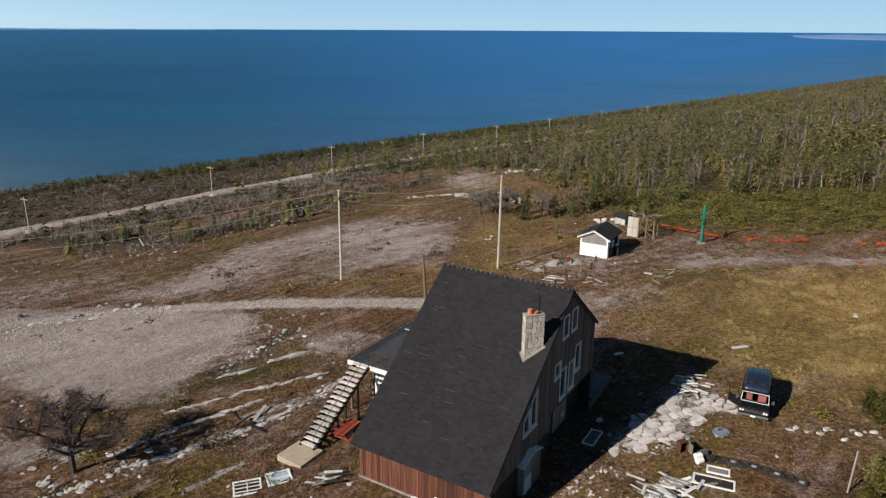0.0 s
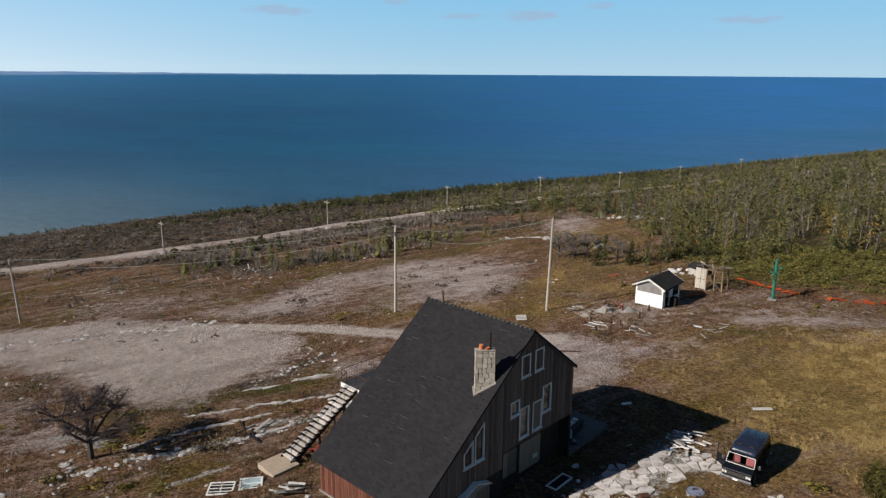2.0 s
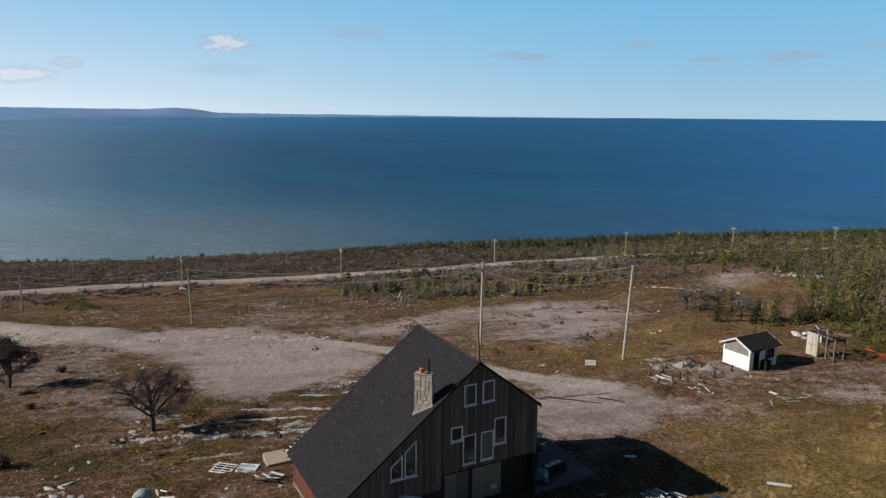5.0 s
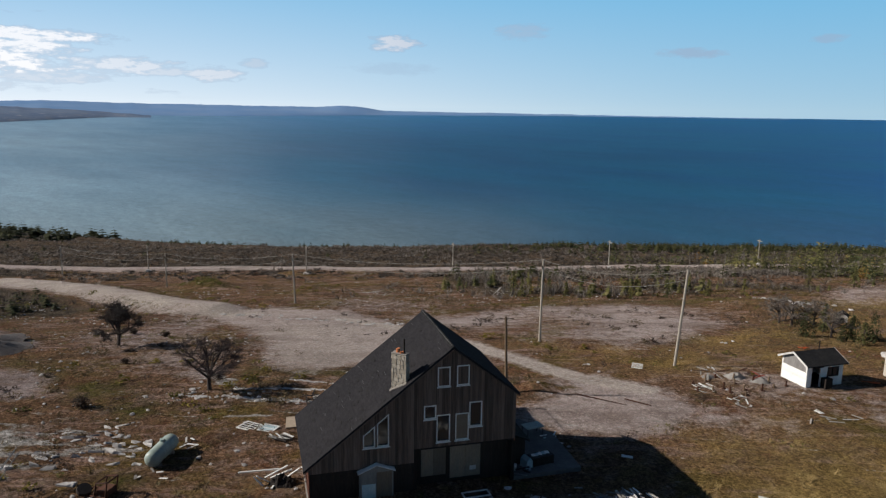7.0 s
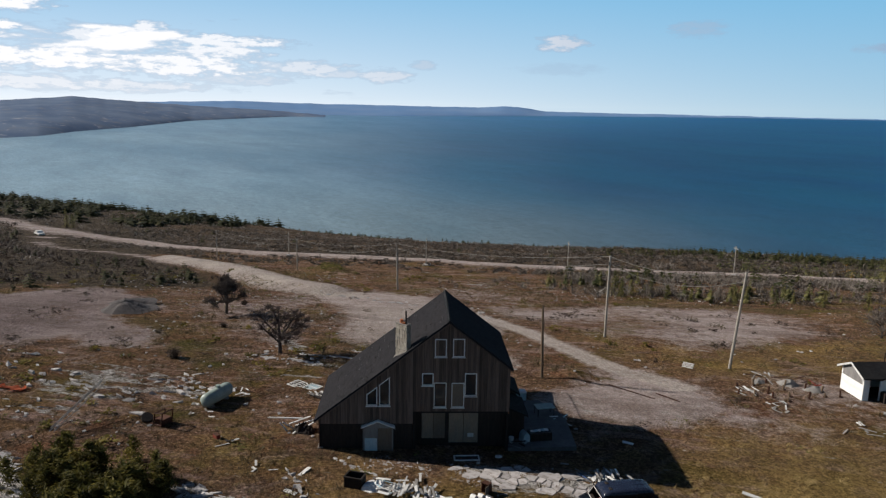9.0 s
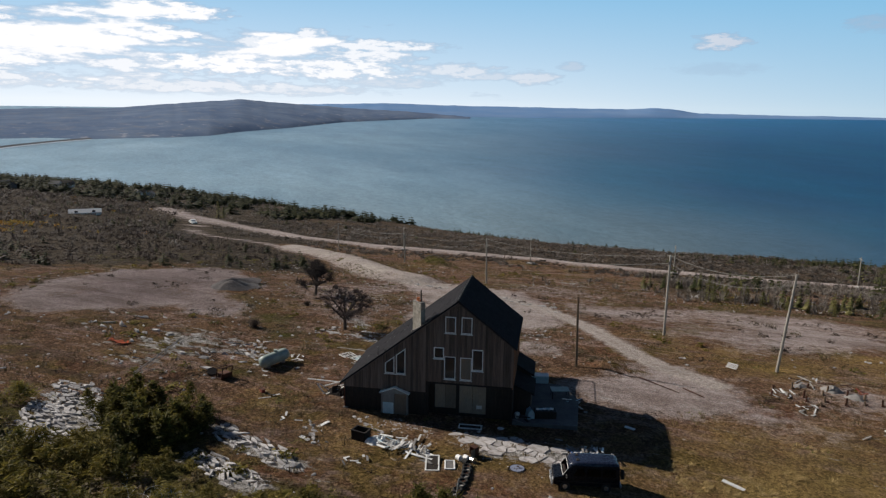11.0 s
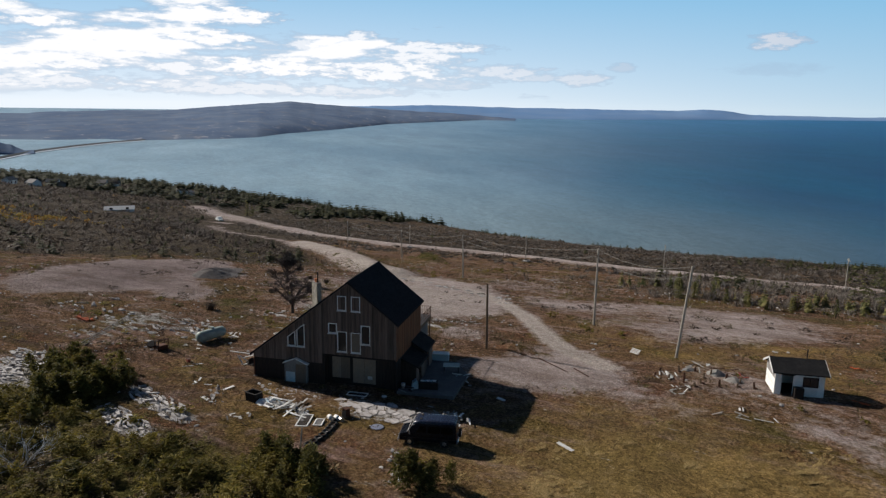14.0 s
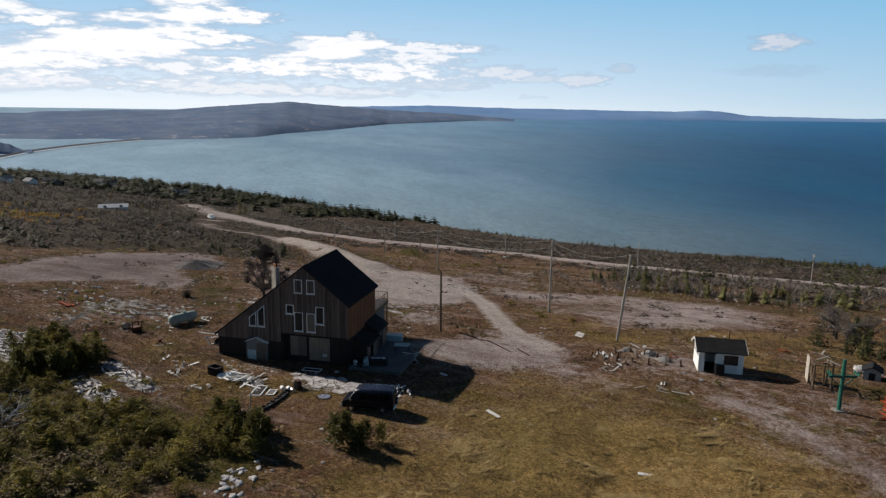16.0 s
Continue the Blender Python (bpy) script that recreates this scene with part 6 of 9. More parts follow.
# ridge caps
for i in range(26):
    y0 = OVER_N + (OVER_F - OVER_N) * i / 26
    bm = bmesh.new()
    up = 0.02 + 0.012 * (i % 2)
    add_prism(bm, [(RIDGE_X - 0.17, RIDGE_Z - 0.125 + up), (RIDGE_X, RIDGE_Z + up + 0.01), (RIDGE_X + 0.17, RIDGE_Z - 0.125 + up), (RIDGE_X + 0.17, RIDGE_Z - 0.15), (RIDGE_X, RIDGE_Z - 0.02), (RIDGE_X - 0.17, RIDGE_Z - 0.15)], y0, y0 + 0.36)
    cap = part("ridge_cap", bm, m_feltroof, slope_w, "grey worn ridge cap")
    bm = bmesh.new()
    add_box(bm, RIDGE_X - 0.12, RIDGE_X - 0.02, y0 + 0.30, y0 + 0.345, RIDGE_Z - 0.045 + up, RIDGE_Z + 0.022 + up)
    part("torn_edge", bm, m_greyply, cap, "pale torn felt edge")
# barge boards
for y0, y1 in ((OVER_N + 0.005, OVER_N + 0.04), (OVER_F - 0.04, OVER_F - 0.005)):
    for xe in (-0.30, WIDE + 0.20):
        bm = bmesh.new()
        ze = RIDGE_Z - PITCH * abs(xe - RIDGE_X)
        add_prism(bm, [(RIDGE_X, RIDGE_Z - 0.165), (xe, ze - 0.165), (xe, ze - 0.25), (RIDGE_X, RIDGE_Z - 0.25)], y0, y1)
        part("barge_board", bm, m_siding, house)


# windows with white frames
def window(name, o, glass, label, bars=0, fw=0.07):
    x0, x1, z0, ta, tb = o
    win = new(name)
    win.parent = house
    win["label"] = label
    bm = bmesh.new()
    g = (tb - ta) / (x1 - x0)
    outer = [(x0 - 0.02, z0 - 0.02), (x1 + 0.02, z0 - 0.02), (x1 + 0.02, tb + 0.02), (x0 - 0.02, ta + 0.02)]
    inner = [(x0 + fw - 0.02, z0 + fw - 0.02), (x1 - fw + 0.02, z0 + fw - 0.02), (x1 - fw + 0.02, tb - fw + 0.02 - g * fw), (x0 + fw - 0.02, ta - fw + 0.02 + g * fw * 0.5)]
    vo = [[bm.verts.new((x, d, z)) for x, z in outer] for d in (-0.045, 0.16)]
    vi = [[bm.verts.new((x, d, z)) for x, z in inner] for d in (-0.045, 0.16)]
    for i in range(4):
        j = (i + 1) % 4
        bm.faces.new((vo[0][i], vo[0][j], vi[0][j], vi[0][i]))
        bm.faces.new((vo[1][i], vi[1][i], vi[1][j], vo[1][j]))
        bm.faces.new((vo[0][i], vo[1][i], vo[1][j], vo[0][j]))
        bm.faces.new((vi[0][i], vi[0][j], vi[1][j], vi[1][i]))
    part("frame", bm, m_white, win, "flaking white frame")
    bm = bmesh.new()
    add_prism(bm, inner, 0.05, 0.075)
    part("pane" if glass is m_glass else "plywood_panel", bm, glass, win)
    bm = bmesh.new()
    add_box(bm, x0 - 0.08, x1 + 0.08, -0.09, 0.0, z0 - 0.085, z0 - 0.042, bevel=0.01)
    part("sill", bm, m_white, win)
    return win


for key, o in FRONT_OPENINGS.items():
    boarded = key in ("door_b",)
    window("window", o, m_ply if boarded else m_glass, "boarded tall window with a white frame" if boarded else "white framed window with dark panes", fw=0.055 if "door" in key else 0.07)

# gabled door hood at the basement entrance
door = new("basement_door")
door.parent = house
door["label"] = "boarded basement door under a small gabled hood"
for sx in (3.10, 5.14):
    bm = bmesh.new()
    add_box(bm, sx, sx + 0.09, -0.26, 0.08, -0.35, 1.70)
    part("side_panel", bm, m_greyply, door)
bm = bmesh.new()
add_box(bm, 3.19, 4.16, -0.24, -0.19, -0.35, 1.70, bevel=0.005)
part("door_panel", bm, m_greyply, door)
bm = bmesh.new()
add_box(bm, 4.18, 5.14, -0.24, -0.19, -0.35, 1.70, bevel=0.005)
part("plywood_panel", bm, m_ply, door)
bm = bmesh.new()
add_box(bm, 3.24, 4.10, -0.27, -0.245, -0.3, 0.95, bevel=0.005)
part("lower_panel", bm, m_foam, door, "pale blue sheet across the door")
for xa, xb in ((2.98, 4.17), (5.36, 4.17)):
    bm = bmesh.new()
    add_prism(bm, [(xa, 1.76), (xb, 2.24), (xb, 2.18), (xa, 1.70)], -0.36, 0.08)
    part("hood_roof", bm, m_white, door, "white edged gable hood")
bm = bmesh.new()
add_prism(bm, [(3.10, 1.70), (4.17, 2.14), (5.23, 1.70)], -0.24, -0.20)
part("hood_gable", bm, m_greyply, door)

# chimney of field stones
chim = new("chimney")
chim.parent = house
chim["label"] = "pale field stone chimney with two orange clay pots"
CX0, CX1, CY0, CY1, CZT = 5.33, 6.43, 0.57, 1.03, 9.0
chim.matrix_basis = Matrix.Translation((5.88, 0.80, 0)) @ Matrix.Rotation(radians(-43), 4, "Z") @ Matrix.Translation((-5.88, -0.80, 0))
bm = bmesh.new()
add_box(bm, CX0 + 0.05, CX1 - 0.05, CY0 + 0.05, CY1 - 0.05, 5.6, CZT - 0.02)
part("core", bm, m_conc, chim)
rng = random.Random(21)


def stones_on(face, a0, a1, fix, out):
    z = 5.9
    while z < CZT - 0.05:
        h = rng.uniform(0.16, 0.34)
        a = a0
        while a < a1 - 0.02:
            w = min(rng.uniform(0.16, 0.42), a1 - a)
            if a1 - a - w < 0.12:
                w = a1 - a
            bm = bmesh.new()
            t = rng.uniform(0.02, 0.045)
            zz = min(h, CZT - z)
            jog = [rng.uniform(-0.07, 0.07) for _ in range(8)]
            pts = [(a + 0.012, z + 0.012 + jog[0] * 0.4), (a + w * 0.5, z + 0.008), (a + w - 0.012, z + 0.012 + jog[1] * 0.4), (a + w - 0.01, z + zz * 0.5), (a + w - 0.014 - abs(jog[2]), z + zz - 0.012), (a + w * 0.45, z + zz - 0.008), (a + 0.014 + abs(jog[3]), z + zz - 0.012)]
            if face in ("lo", "hi"):
                add_prism(bm, pts, fix, fix + out * t, "x")
            else:
                add_prism(bm, pts, fix, fix + out * t, "y")
            part("stone", bm, m_stone, chim)
            a += w
        z += h


stones_on("lo", CY0, CY1, CX0 + 0.06, -1)
stones_on("hi", CY0, CY1, CX1 - 0.06, 1)
stones_on("front", CX0, CX1, CY0 + 0.06, -1)
stones_on("back", CX0, CX1, CY1 - 0.06, 1)
bm = bmesh.new()
add_box(bm, CX0, CX1, CY0, CY1, CZT - 0.02, CZT + 0.05, bevel=0.02)
part("cap", bm, m_conc, chim)
bm = bmesh.new()
foot = []
for x, y in ((CX0 - 0.08, CY0 - 0.09), (CX1 + 0.04, CY0 - 0.09), (CX1 + 0.04, CY0 + 0.02), (CX0 + 0.03, CY0 + 0.02), (CX0 + 0.03, CY1), (CX0 - 0.08, CY1)):
    p = chim.matrix_basis @ Vector((x, y, 0))
    foot.append((p.x, p.y, RIDGE_Z - PITCH * (RIDGE_X - p.x)))
lo = [bm.verts.new((x, y, z - 0.05)) for x, y, z in foot]
hi = [bm.verts.new((x, y, z + 0.035)) for x, y, z in foot]
bm.faces.new(lo)
bm.faces.new(hi[::-1])
for i in range(6):
    bm.faces.new((lo[i], hi[i], hi[(i + 1) % 6], lo[(i + 1) % 6]))
bmesh.ops.recalc_face_normals(bm, faces=bm.faces[:])
part("flashing", bm, m_conc, house, "pale mortar flashing round the chimney")
for a, b, r, h in ((5.68, 0.86, 0.13, 0.24), (5.98, 0.74, 0.10, 0.10)):
    bm = bmesh.new()
    add_rod(bm, (a, b, CZT + 0.05), (a, b, CZT + 0.05 + h), r, r * 0.9, 10)
    part("chimney_pot", bm, m_terra, chim, "orange clay pot")
bm = bmesh.new()
add_rod(bm, (6.16, 0.80, CZT), (6.16, 0.80, 10.0), 0.055, 0.055, 8)
part("stove_pipe", bm, m_iron, chim, "thin black stove pipe")
bm = bmesh.new()
add_rod(bm, (6.08, 0.80, CZT + 0.05), (6.08, 0.80, CZT + 0.17), 0.11, 0.09, 8)
part("pipe_collar", bm, m_terra, chim)

# lean-to entrance on the tall side
lean = new("lean_to")
lean.parent = house
lean["label"] = "dark lean-to entrance with two low shingle roofs"
for y0, y1, x1, zi, zo in ((1.5, 4.6, 14.75, 2.55, 2.0), (4.75, 7.8, 14.6, 3.05, 2.3)):
    bm = bmesh.new()
    add_prism(bm, [(WIDE, zi), (x1 + 0.25, zo - 0.1), (x1 + 0.25, zo - 0.24), (WIDE, zi - 0.14)], y0 - 0.12, y1 + 0.12)
    part("lean_roof", bm, m_feltroof, lean, "dark low roof")
    bm = bmesh.new()
    add_prism(bm, [(WIDE, -0.3), (x1, -0.3), (x1, zo - 0.2), (WIDE, zi - 0.16)], y0, y0 + 0.1)
    part("end_wall", bm, m_dark, lean)
    bm = bmesh.new()
    add_box(bm, x1 - 0.1, x1, y0 + 0.1, y0 + 1.0, -0.3, zo - 0.22)
    add_box(bm, x1 - 0.1, x1, y0 + 1.9, y1, -0.3, zo - 0.22)
    add_box(bm, x1 - 0.1, x1, y0 + 1.0, y0 + 1.9, 1.85, zo - 0.22)
    part("outer_wall", bm, m_siding, lean)
    bm = bmesh.new()
    add_box(bm, x1 + 0.2, x1 + 0.27, y0 - 0.14, y1 + 0.14, zo - 0.26, zo - 0.08)
    part("fascia", bm, m_dark, lean)

# flat-roofed deck behind the house, on a white-boarded store
deck = new("deck")
deck.parent = house
deck["label"] = "raised deck with a dark membrane floor and thin rusty railing"
DX0, DX1, DY1, DZ = 6.05, 13.0, 13.5, 3.02
bm = bmesh.new()
add_box(bm, DX0, DX1, DEEP, DY1, DZ - 0.06, DZ, bevel=0.01)
part("deck_floor", bm, m_membrane, deck)
for a, mat, lab in (((DX0 + 0.02, DX1 - 0.02, DY1 - 0.02, DY1 + 0.04), m_white, "white painted fascia"), ((DX0 - 0.04, DX0 + 0.02, DEEP + 0.01, DY1 + 0.04), m_white, "white painted fascia"), ((DX1 - 0.02, DX1 + 0.04, DEEP + 0.01, DY1 + 0.04), m_brownpole, "bare brown fascia board")):
    bm = bmesh.new()
    add_box(bm, *a, DZ - 0.34, DZ - 0.03)
    part("fascia", bm, mat, deck, lab)
bm = bmesh.new()
add_box(bm, DX0 + 1.2, DX1, DEEP + 0.3, DY1 - 1.2, -0.6, DZ - 0.36)
part("store_wall", bm, m_greyply, deck)
for i in range(16):
    bm = bmesh.new()
    y0 = DEEP + 0.35 + i * (DY1 - 1.2 - DEEP - 0.35) / 16
    add_box(bm, DX0 + 1.16, DX0 + 1.2, y0 + 0.01, y0 + 0.25, -0.6, DZ - 0.36)
    part("board", bm, m_white, deck)
for px, py in ((DX0 + 0.1, DEEP + 0.4), (DX0 + 0.1, DY1 - 0.1), (DX0 + 0.1, 11.6), (9.5, DY1 - 0.1), (DX1 - 0.1, DY1 - 0.1), (DX1 - 0.1, 10.6)):
    bm = bmesh.new()
    add_box(bm, px - 0.07, px + 0.07, py - 0.07, py + 0.07, -1.2, DZ - 0.06)
    part("post", bm, m_brownpole, deck)
rail = [((DX0, DY1 - 0.05), (DX1, DY1 - 0.05)), ((DX1 - 0.05, DY1), (DX1 - 0.05, DEEP)), ((DX0, DEEP), (DX0, 11.9)), ((DX0, 12.95), (DX0, DY1))]
for (ax, ay), (bx, by) in rail:
    for zz in (DZ + 0.92, DZ + 0.12):
        bm = bmesh.new()
        add_rod(bm, (ax, ay, zz), (bx, by, zz), 0.025, 0.025, 5)
        part("rail", bm, m_rust, deck, "thin rusty rail")
    n = max(2, round(math.hypot(bx - ax, by - ay) / 0.22))
    for i in range(n + 1):
        f = i / n
        bm = bmesh.new()
        add_rod(bm, (ax + (bx - ax) * f, ay + (by - ay) * f, DZ), (ax + (bx - ax) * f, ay + (by - ay) * f, DZ + 0.92), 0.022 if i % 6 == 0 else 0.012, None, 4)
        part("baluster", bm, m_rust, deck)

# open stair from the deck to the yard
stair = new("stair")
stair.parent = house
stair["label"] = "steep open stair of pale worn planks on dark strings"
SX0, SX1, SY0, SY1, SZ0, SZ1 = 0.75, DX0, 11.85, 12.95, -0.15, DZ - 0.02
for sy in (SY0, SY1 - 0.06):
    bm = bmesh.new()
    add_prism(bm, [(SX0 - 0.1, SZ0 - 0.2), (SX0 + 0.2, SZ0 - 0.2), (SX1, SZ1 - 0.25), (SX1, SZ1 + 0.02), (SX0 - 0.1, SZ0 + 0.1)], sy, sy + 0.06)
    part("string", bm, m_dark, stair)
NT = 17
for i in range(NT):
    f = (i + 0.5) / NT
    bm = bmesh.new()
    x, z = SX0 + (SX1 - SX0) * f, SZ0 + (SZ1 - SZ0) * f + 0.06
    add_box(bm, x - 0.15, x + 0.13, SY0 - 0.03, SY1 + 0.03, z - 0.03, z + 0.02, bevel=0.006)
    part("tread", bm, m_paleplank, stair)
for sy in (SY0 + 0.02, SY1 - 0.02):
    bm = bmesh.new()
    add_rod(bm, (SX0, sy, SZ0 + 0.9), (SX1, sy, SZ1 + 0.9), 0.02, None, 5)
    for i in range(6):
        f = i / 5
        x, z = SX0 + (SX1 - SX0) * f, SZ0 + (SZ1 - SZ0) * f
        add_rod(bm, (x, sy, z), (x, sy, z + 0.9), 0.014, None, 4)
    part("handrail", bm, m_iron, stair)
for px in (2.9, 4.9):
    zt = SZ0 + (SZ1 - SZ0) * (px - SX0) / (SX1 - SX0) - 0.15
    for sy in (SY0 + 0.03, SY1 - 0.03):
        bm = bmesh.new()
        add_box(bm, px - 0.05, px + 0.05, sy - 0.05, sy + 0.05, -1.0, zt)
        part("prop", bm, m_dark, stair)

# ---------------------------------------------------------------- concrete laid on the ground


def slab(name, pts, top, label, mat=m_conc):
    bm = bmesh.new()
    add_prism(bm, pts, top - 0.5, top, "z")
    bmesh.ops.bevel(bm, geom=[e for e in bm.edges], offset=0.015, segments=1, affect="EDGES")
    ob = part(name, bm, mat)
    return tagged(ob, label, "slab", kind="structure")


ob = slab("pavement_patio", [(13.43, 0.0), (18.4, 0.2), (18.6, 5.4), (17.0, 8.4), (13.43, 8.2)], 0.06, "cracked concrete patio beside the house", m_patio)
ob.matrix_basis = HOUSE
ob = slab("pavement_stair_foot", [(-0.9, 11.4), (1.0, 11.4), (1.05, 13.3), (-0.75, 13.35)], -0.12, "square tan wooden pad at the stair foot", m_tanply)
ob.matrix_basis = HOUSE

# ---------------------------------------------------------------- poles and wires


def utility_pole(base, top, r, mat, label, arm=False):
    foot = Vector((base[0], base[1], gz(base[0], base[1]) - 0.3))
    t = thing("utility_pole", Matrix.Translation(foot), label, "pole", "poles")
    tip = Vector(top) - foot
    bm = bmesh.new()
    add_rod(bm, (0, 0, 0), tip, r, r * 0.72, 10)
    part("shaft", bm, mat, t)
    if arm:
        bm = bmesh.new()
        add_rod(bm, tip + Vector((0.05, 0.1, -0.25)), tip + Vector((0.05, 0.1, 0.1)), 0.03, 0.04, 6)
        part("insulator", bm, m_conc, t)
        bm = bmesh.new()
        add_box(bm, -0.06, 0.06, -0.16, -0.08, -0.2, 0.2, Matrix.Translation(tip - Vector((0, 0, 0.9))), 0.01)
        part("bracket", bm, m_iron, t)
    return t


P1, P2, P3, P5 = ((-11.3, 71.0), (-11.2, 71.0, 7.9)), ((5.4, 71.1), (5.6, 72.1, 9.3)), ((-61.5, 71.2), (-61.8, 71.1, 0.9)), ((-110.3, 71.6), (-109.6, 71.3, -6.2))
P6 = ((-158.0, 66.0), (-158.0, 66.0, -11.0))
for b, t in (P1, P2, P3, P5, P6):
    utility_pole(b, t, 0.15, m_pole, "tall pale weathered wooden utility pole", True)
utility_pole((-1.5, 52.5), (-1.9, 52.6, 6.9), 0.14, m_brownpole, "shorter brown wooden pole without wires beside the house")
road_poles = [(-148, 84), (-106, 105), (-81, 131), (-55, 161), (-34, 205), (-8, 228), (18, 262), (43, 302), (75, 350), (111, 400)]
for i, (x, y) in enumerate(road_poles):
    g = gz(x, y)
    t = utility_pole((x, y), (x, y, g + 7.2), 0.13, m_pole, "roadside utility pole with a crossarm")
    bm = bmesh.new()
    add_box(bm, -1.1, 1.1, -0.06, 0.06, 6.9, 7.03, pose(0, 0, 0, 0, 0, 150))
    part("crossarm", bm, m_pole, t)
    bm = bmesh.new()
    add_rock(bm, (0.2, 0, 0.5), (1.1, 1.0, 0.5), i)
    part("footing", bm, m_rock, t, "heap of pale stones at the foot")


def cable(a, b, sag, r=0.018):
    bm = bmesh.new()
    a, b = Vector(a), Vector(b)
    n = 16
    pts = [a.lerp(b, i / n) - Vector((0, 0, sag * 4 * (i / n) * (1 - i / n))) for i in range(n + 1)]
    side = (b - a).cross(Vector((0, 0, 1))).normalized() * r
    rings = [[bm.verts.new(p + o) for o in (side, Vector((0, 0, r)), -side, Vector((0, 0, -r)))] for p in pts]
    for p, q in zip(rings, rings[1:]):
        for i in range(4):
            bm.faces.new((p[i], p[(i + 1) % 4], q[(i + 1) % 4], q[i]))
    return tagged(part("power_cable", bm, m_wire), "thin grey cable strung between the poles", "cable", "cables")


tops = [P6[1], P5[1], P3[1], P1[1], P2[1]]
for a, b in zip(tops, tops[1:]):
    for drop, sag in ((0.0, 1.0), (-0.9, 1.4)):
        cable((a[0], a[1], a[2] + drop - 0.05), (b[0], b[1], b[2] + drop - 0.05), sag)

# ---------------------------------------------------------------- white shed


def shed():
    t = thing("shed", pose(17.3, 72.75, gz(18.5, 73.5) - 0.02, 0, 0, 60.4), "small white boarded shed with a black shingle roof", "shed")
    L, W, H0, HR = 4.1, 3.1, 2.2, 2.95
    # long side along x, ridge along x; the door side faces -y
    front = [(0.55, 1.5, 0.0, 1.95, 1.95), (2.35, 3.55, 0.95, 1.75, 1.75)]
    bm = bmesh.new()
    for a, b, l0, l1, t0, t1 in columns(0, L, 0.0, lambda x: H0, front, ()):
        add_prism(bm, [(a, l0), (b, l1), (b, t1), (a, t0)], 0.0, 0.1)
    part("front_wall", bm, m_white, t)
    bm = bmesh.new()
    add_box(bm, 0, L, W - 0.1, W, 0, H0)
    part("back_wall", bm, m_white, t)
    for x0 in (0.0, L - 0.1):
        bm = bmesh.new()
        add_prism(bm, [(0.1, 0), (W - 0.1, 0), (W - 0.1, H0 + 0.05), (W / 2, HR - 0.08), (0.1, H0 + 0.05)], x0, x0 + 0.1, "x")
        part("gable_wall", bm, m_white, t)
    for i in range(9):
        bm = bmesh.new()
        add_box(bm, -0.015, 0.0, 0.02, W - 0.02, 0.05 + i * 0.23, 0.05 + i * 0.23 + 0.215, bevel=0.004)
        part("clapboard", bm, m_white, t)
    bm = bmesh.new()
    add_prism(bm, [(0.15, 1.45), (W - 0.15, 1.45), (W - 0.25, 2.35), (W / 2, 2.8), (0.25, 2.35)], -0.03, -0.005, "x")
    part("gable_panel", bm, m_greyply, t, "grey weathered gable panel")
    for sgn in (-1, 1):
        bm = bmesh.new()
        ye = W / 2 + sgn * (W / 2 + 0.3)
        ze = HR - (HR - H0) / (W / 2) * (W / 2 + 0.3)
        add_prism(bm, [(W / 2, HR + 0.08), (ye, ze + 0.08), (ye, ze - 0.02), (W / 2, HR - 0.04)], -0.3, L + 0.3, "x")
        part("roof_slope", bm, m_feltroof if sgn < 0 else m_feltroof, t, "black shingle slope")
        for x0 in (-0.33, L + 0.28):
            bm = bmesh.new()
            add_prism(bm, [(W / 2, HR + 0.09), (ye, ze + 0.09), (ye, ze - 0.1), (W / 2, HR - 0.1)], x0, x0 + 0.05, "x")
            part("barge_board", bm, m_trim, t)
    bm = bmesh.new()
    add_box(bm, 2.35, 3.55, 0.05, 0.09, 0.95, 1.75)
    part("pane", bm, m_glass, t)
    bm = bmesh.new()
    for a in ((2.3, 3.6, 0.88, 0.96), (2.3, 3.6, 1.74, 1.82), (2.3, 2.37, 0.9, 1.8), (3.53, 3.6, 0.9, 1.8), (2.92, 2.98, 0.9, 1.8)):
        add_box(bm, a[0], a[1], -0.03, 0.05, a[2], a[3])
    part("window_frame", bm, m_dark, t)
    bm = bmesh.new()
    add_box(bm, 0.15, L - 0.15, 0.5, W - 0.15, 0.0, 0.06)
    part("floor_boards", bm, m_dark, t)
    bm = bmesh.new()
    add_box(bm, 1.5, 2.3, -0.75, -0.12, 0.0, 0.95, bevel=0.03)
    part("dark_crate", bm, m_dark, t)
    bm = bmesh.new()
    add_rod(bm, (3.0, W * 0.62, HR - 0.2), (3.0, W * 0.62, HR + 0.75), 0.05, 0.05, 8)
    part("stove_pipe", bm, m_iron, t, "thin dark stove pipe")
    bm = bmesh.new()
    add_box(bm, 0.5, 1.55, -0.3, 0.0, 1.95, 2.02)
    part("door_hood", bm, m_dark, t)
    return t


shed()
# leaning ticket booth with a wreck of boards on top
t = thing("booth", on_ground(22.6, 80.9, 55), "leaning tan plywood booth with broken boards on its roof", "booth")
for y0, y1, z0, z1 in ((0.0, 0.6, 0.05, 1.15), (0.64, 1.25, 0.05, 1.15), (0.0, 0.6, 1.2, 2.45), (0.64, 1.25, 1.2, 2.45)):
    bm = bmesh.new()
    add_box(bm, 0.0, 0.03, y0, y1, z0, z1)
    part("side_panel", bm, m_pole, t)
rng = random.Random(31)
for px, py in ((0.05, -0.08), (1.6, 0.0), (0.1, -1.9), (1.6, -1.85), (0.1, -1.0), (1.6, 1.2)):
    bm = bmesh.new()
    add_box(bm, px - 0.06, px + 0.06, py - 0.06, py + 0.06, -0.2, 2.5)
    part("post", bm, m_brownpole, t)
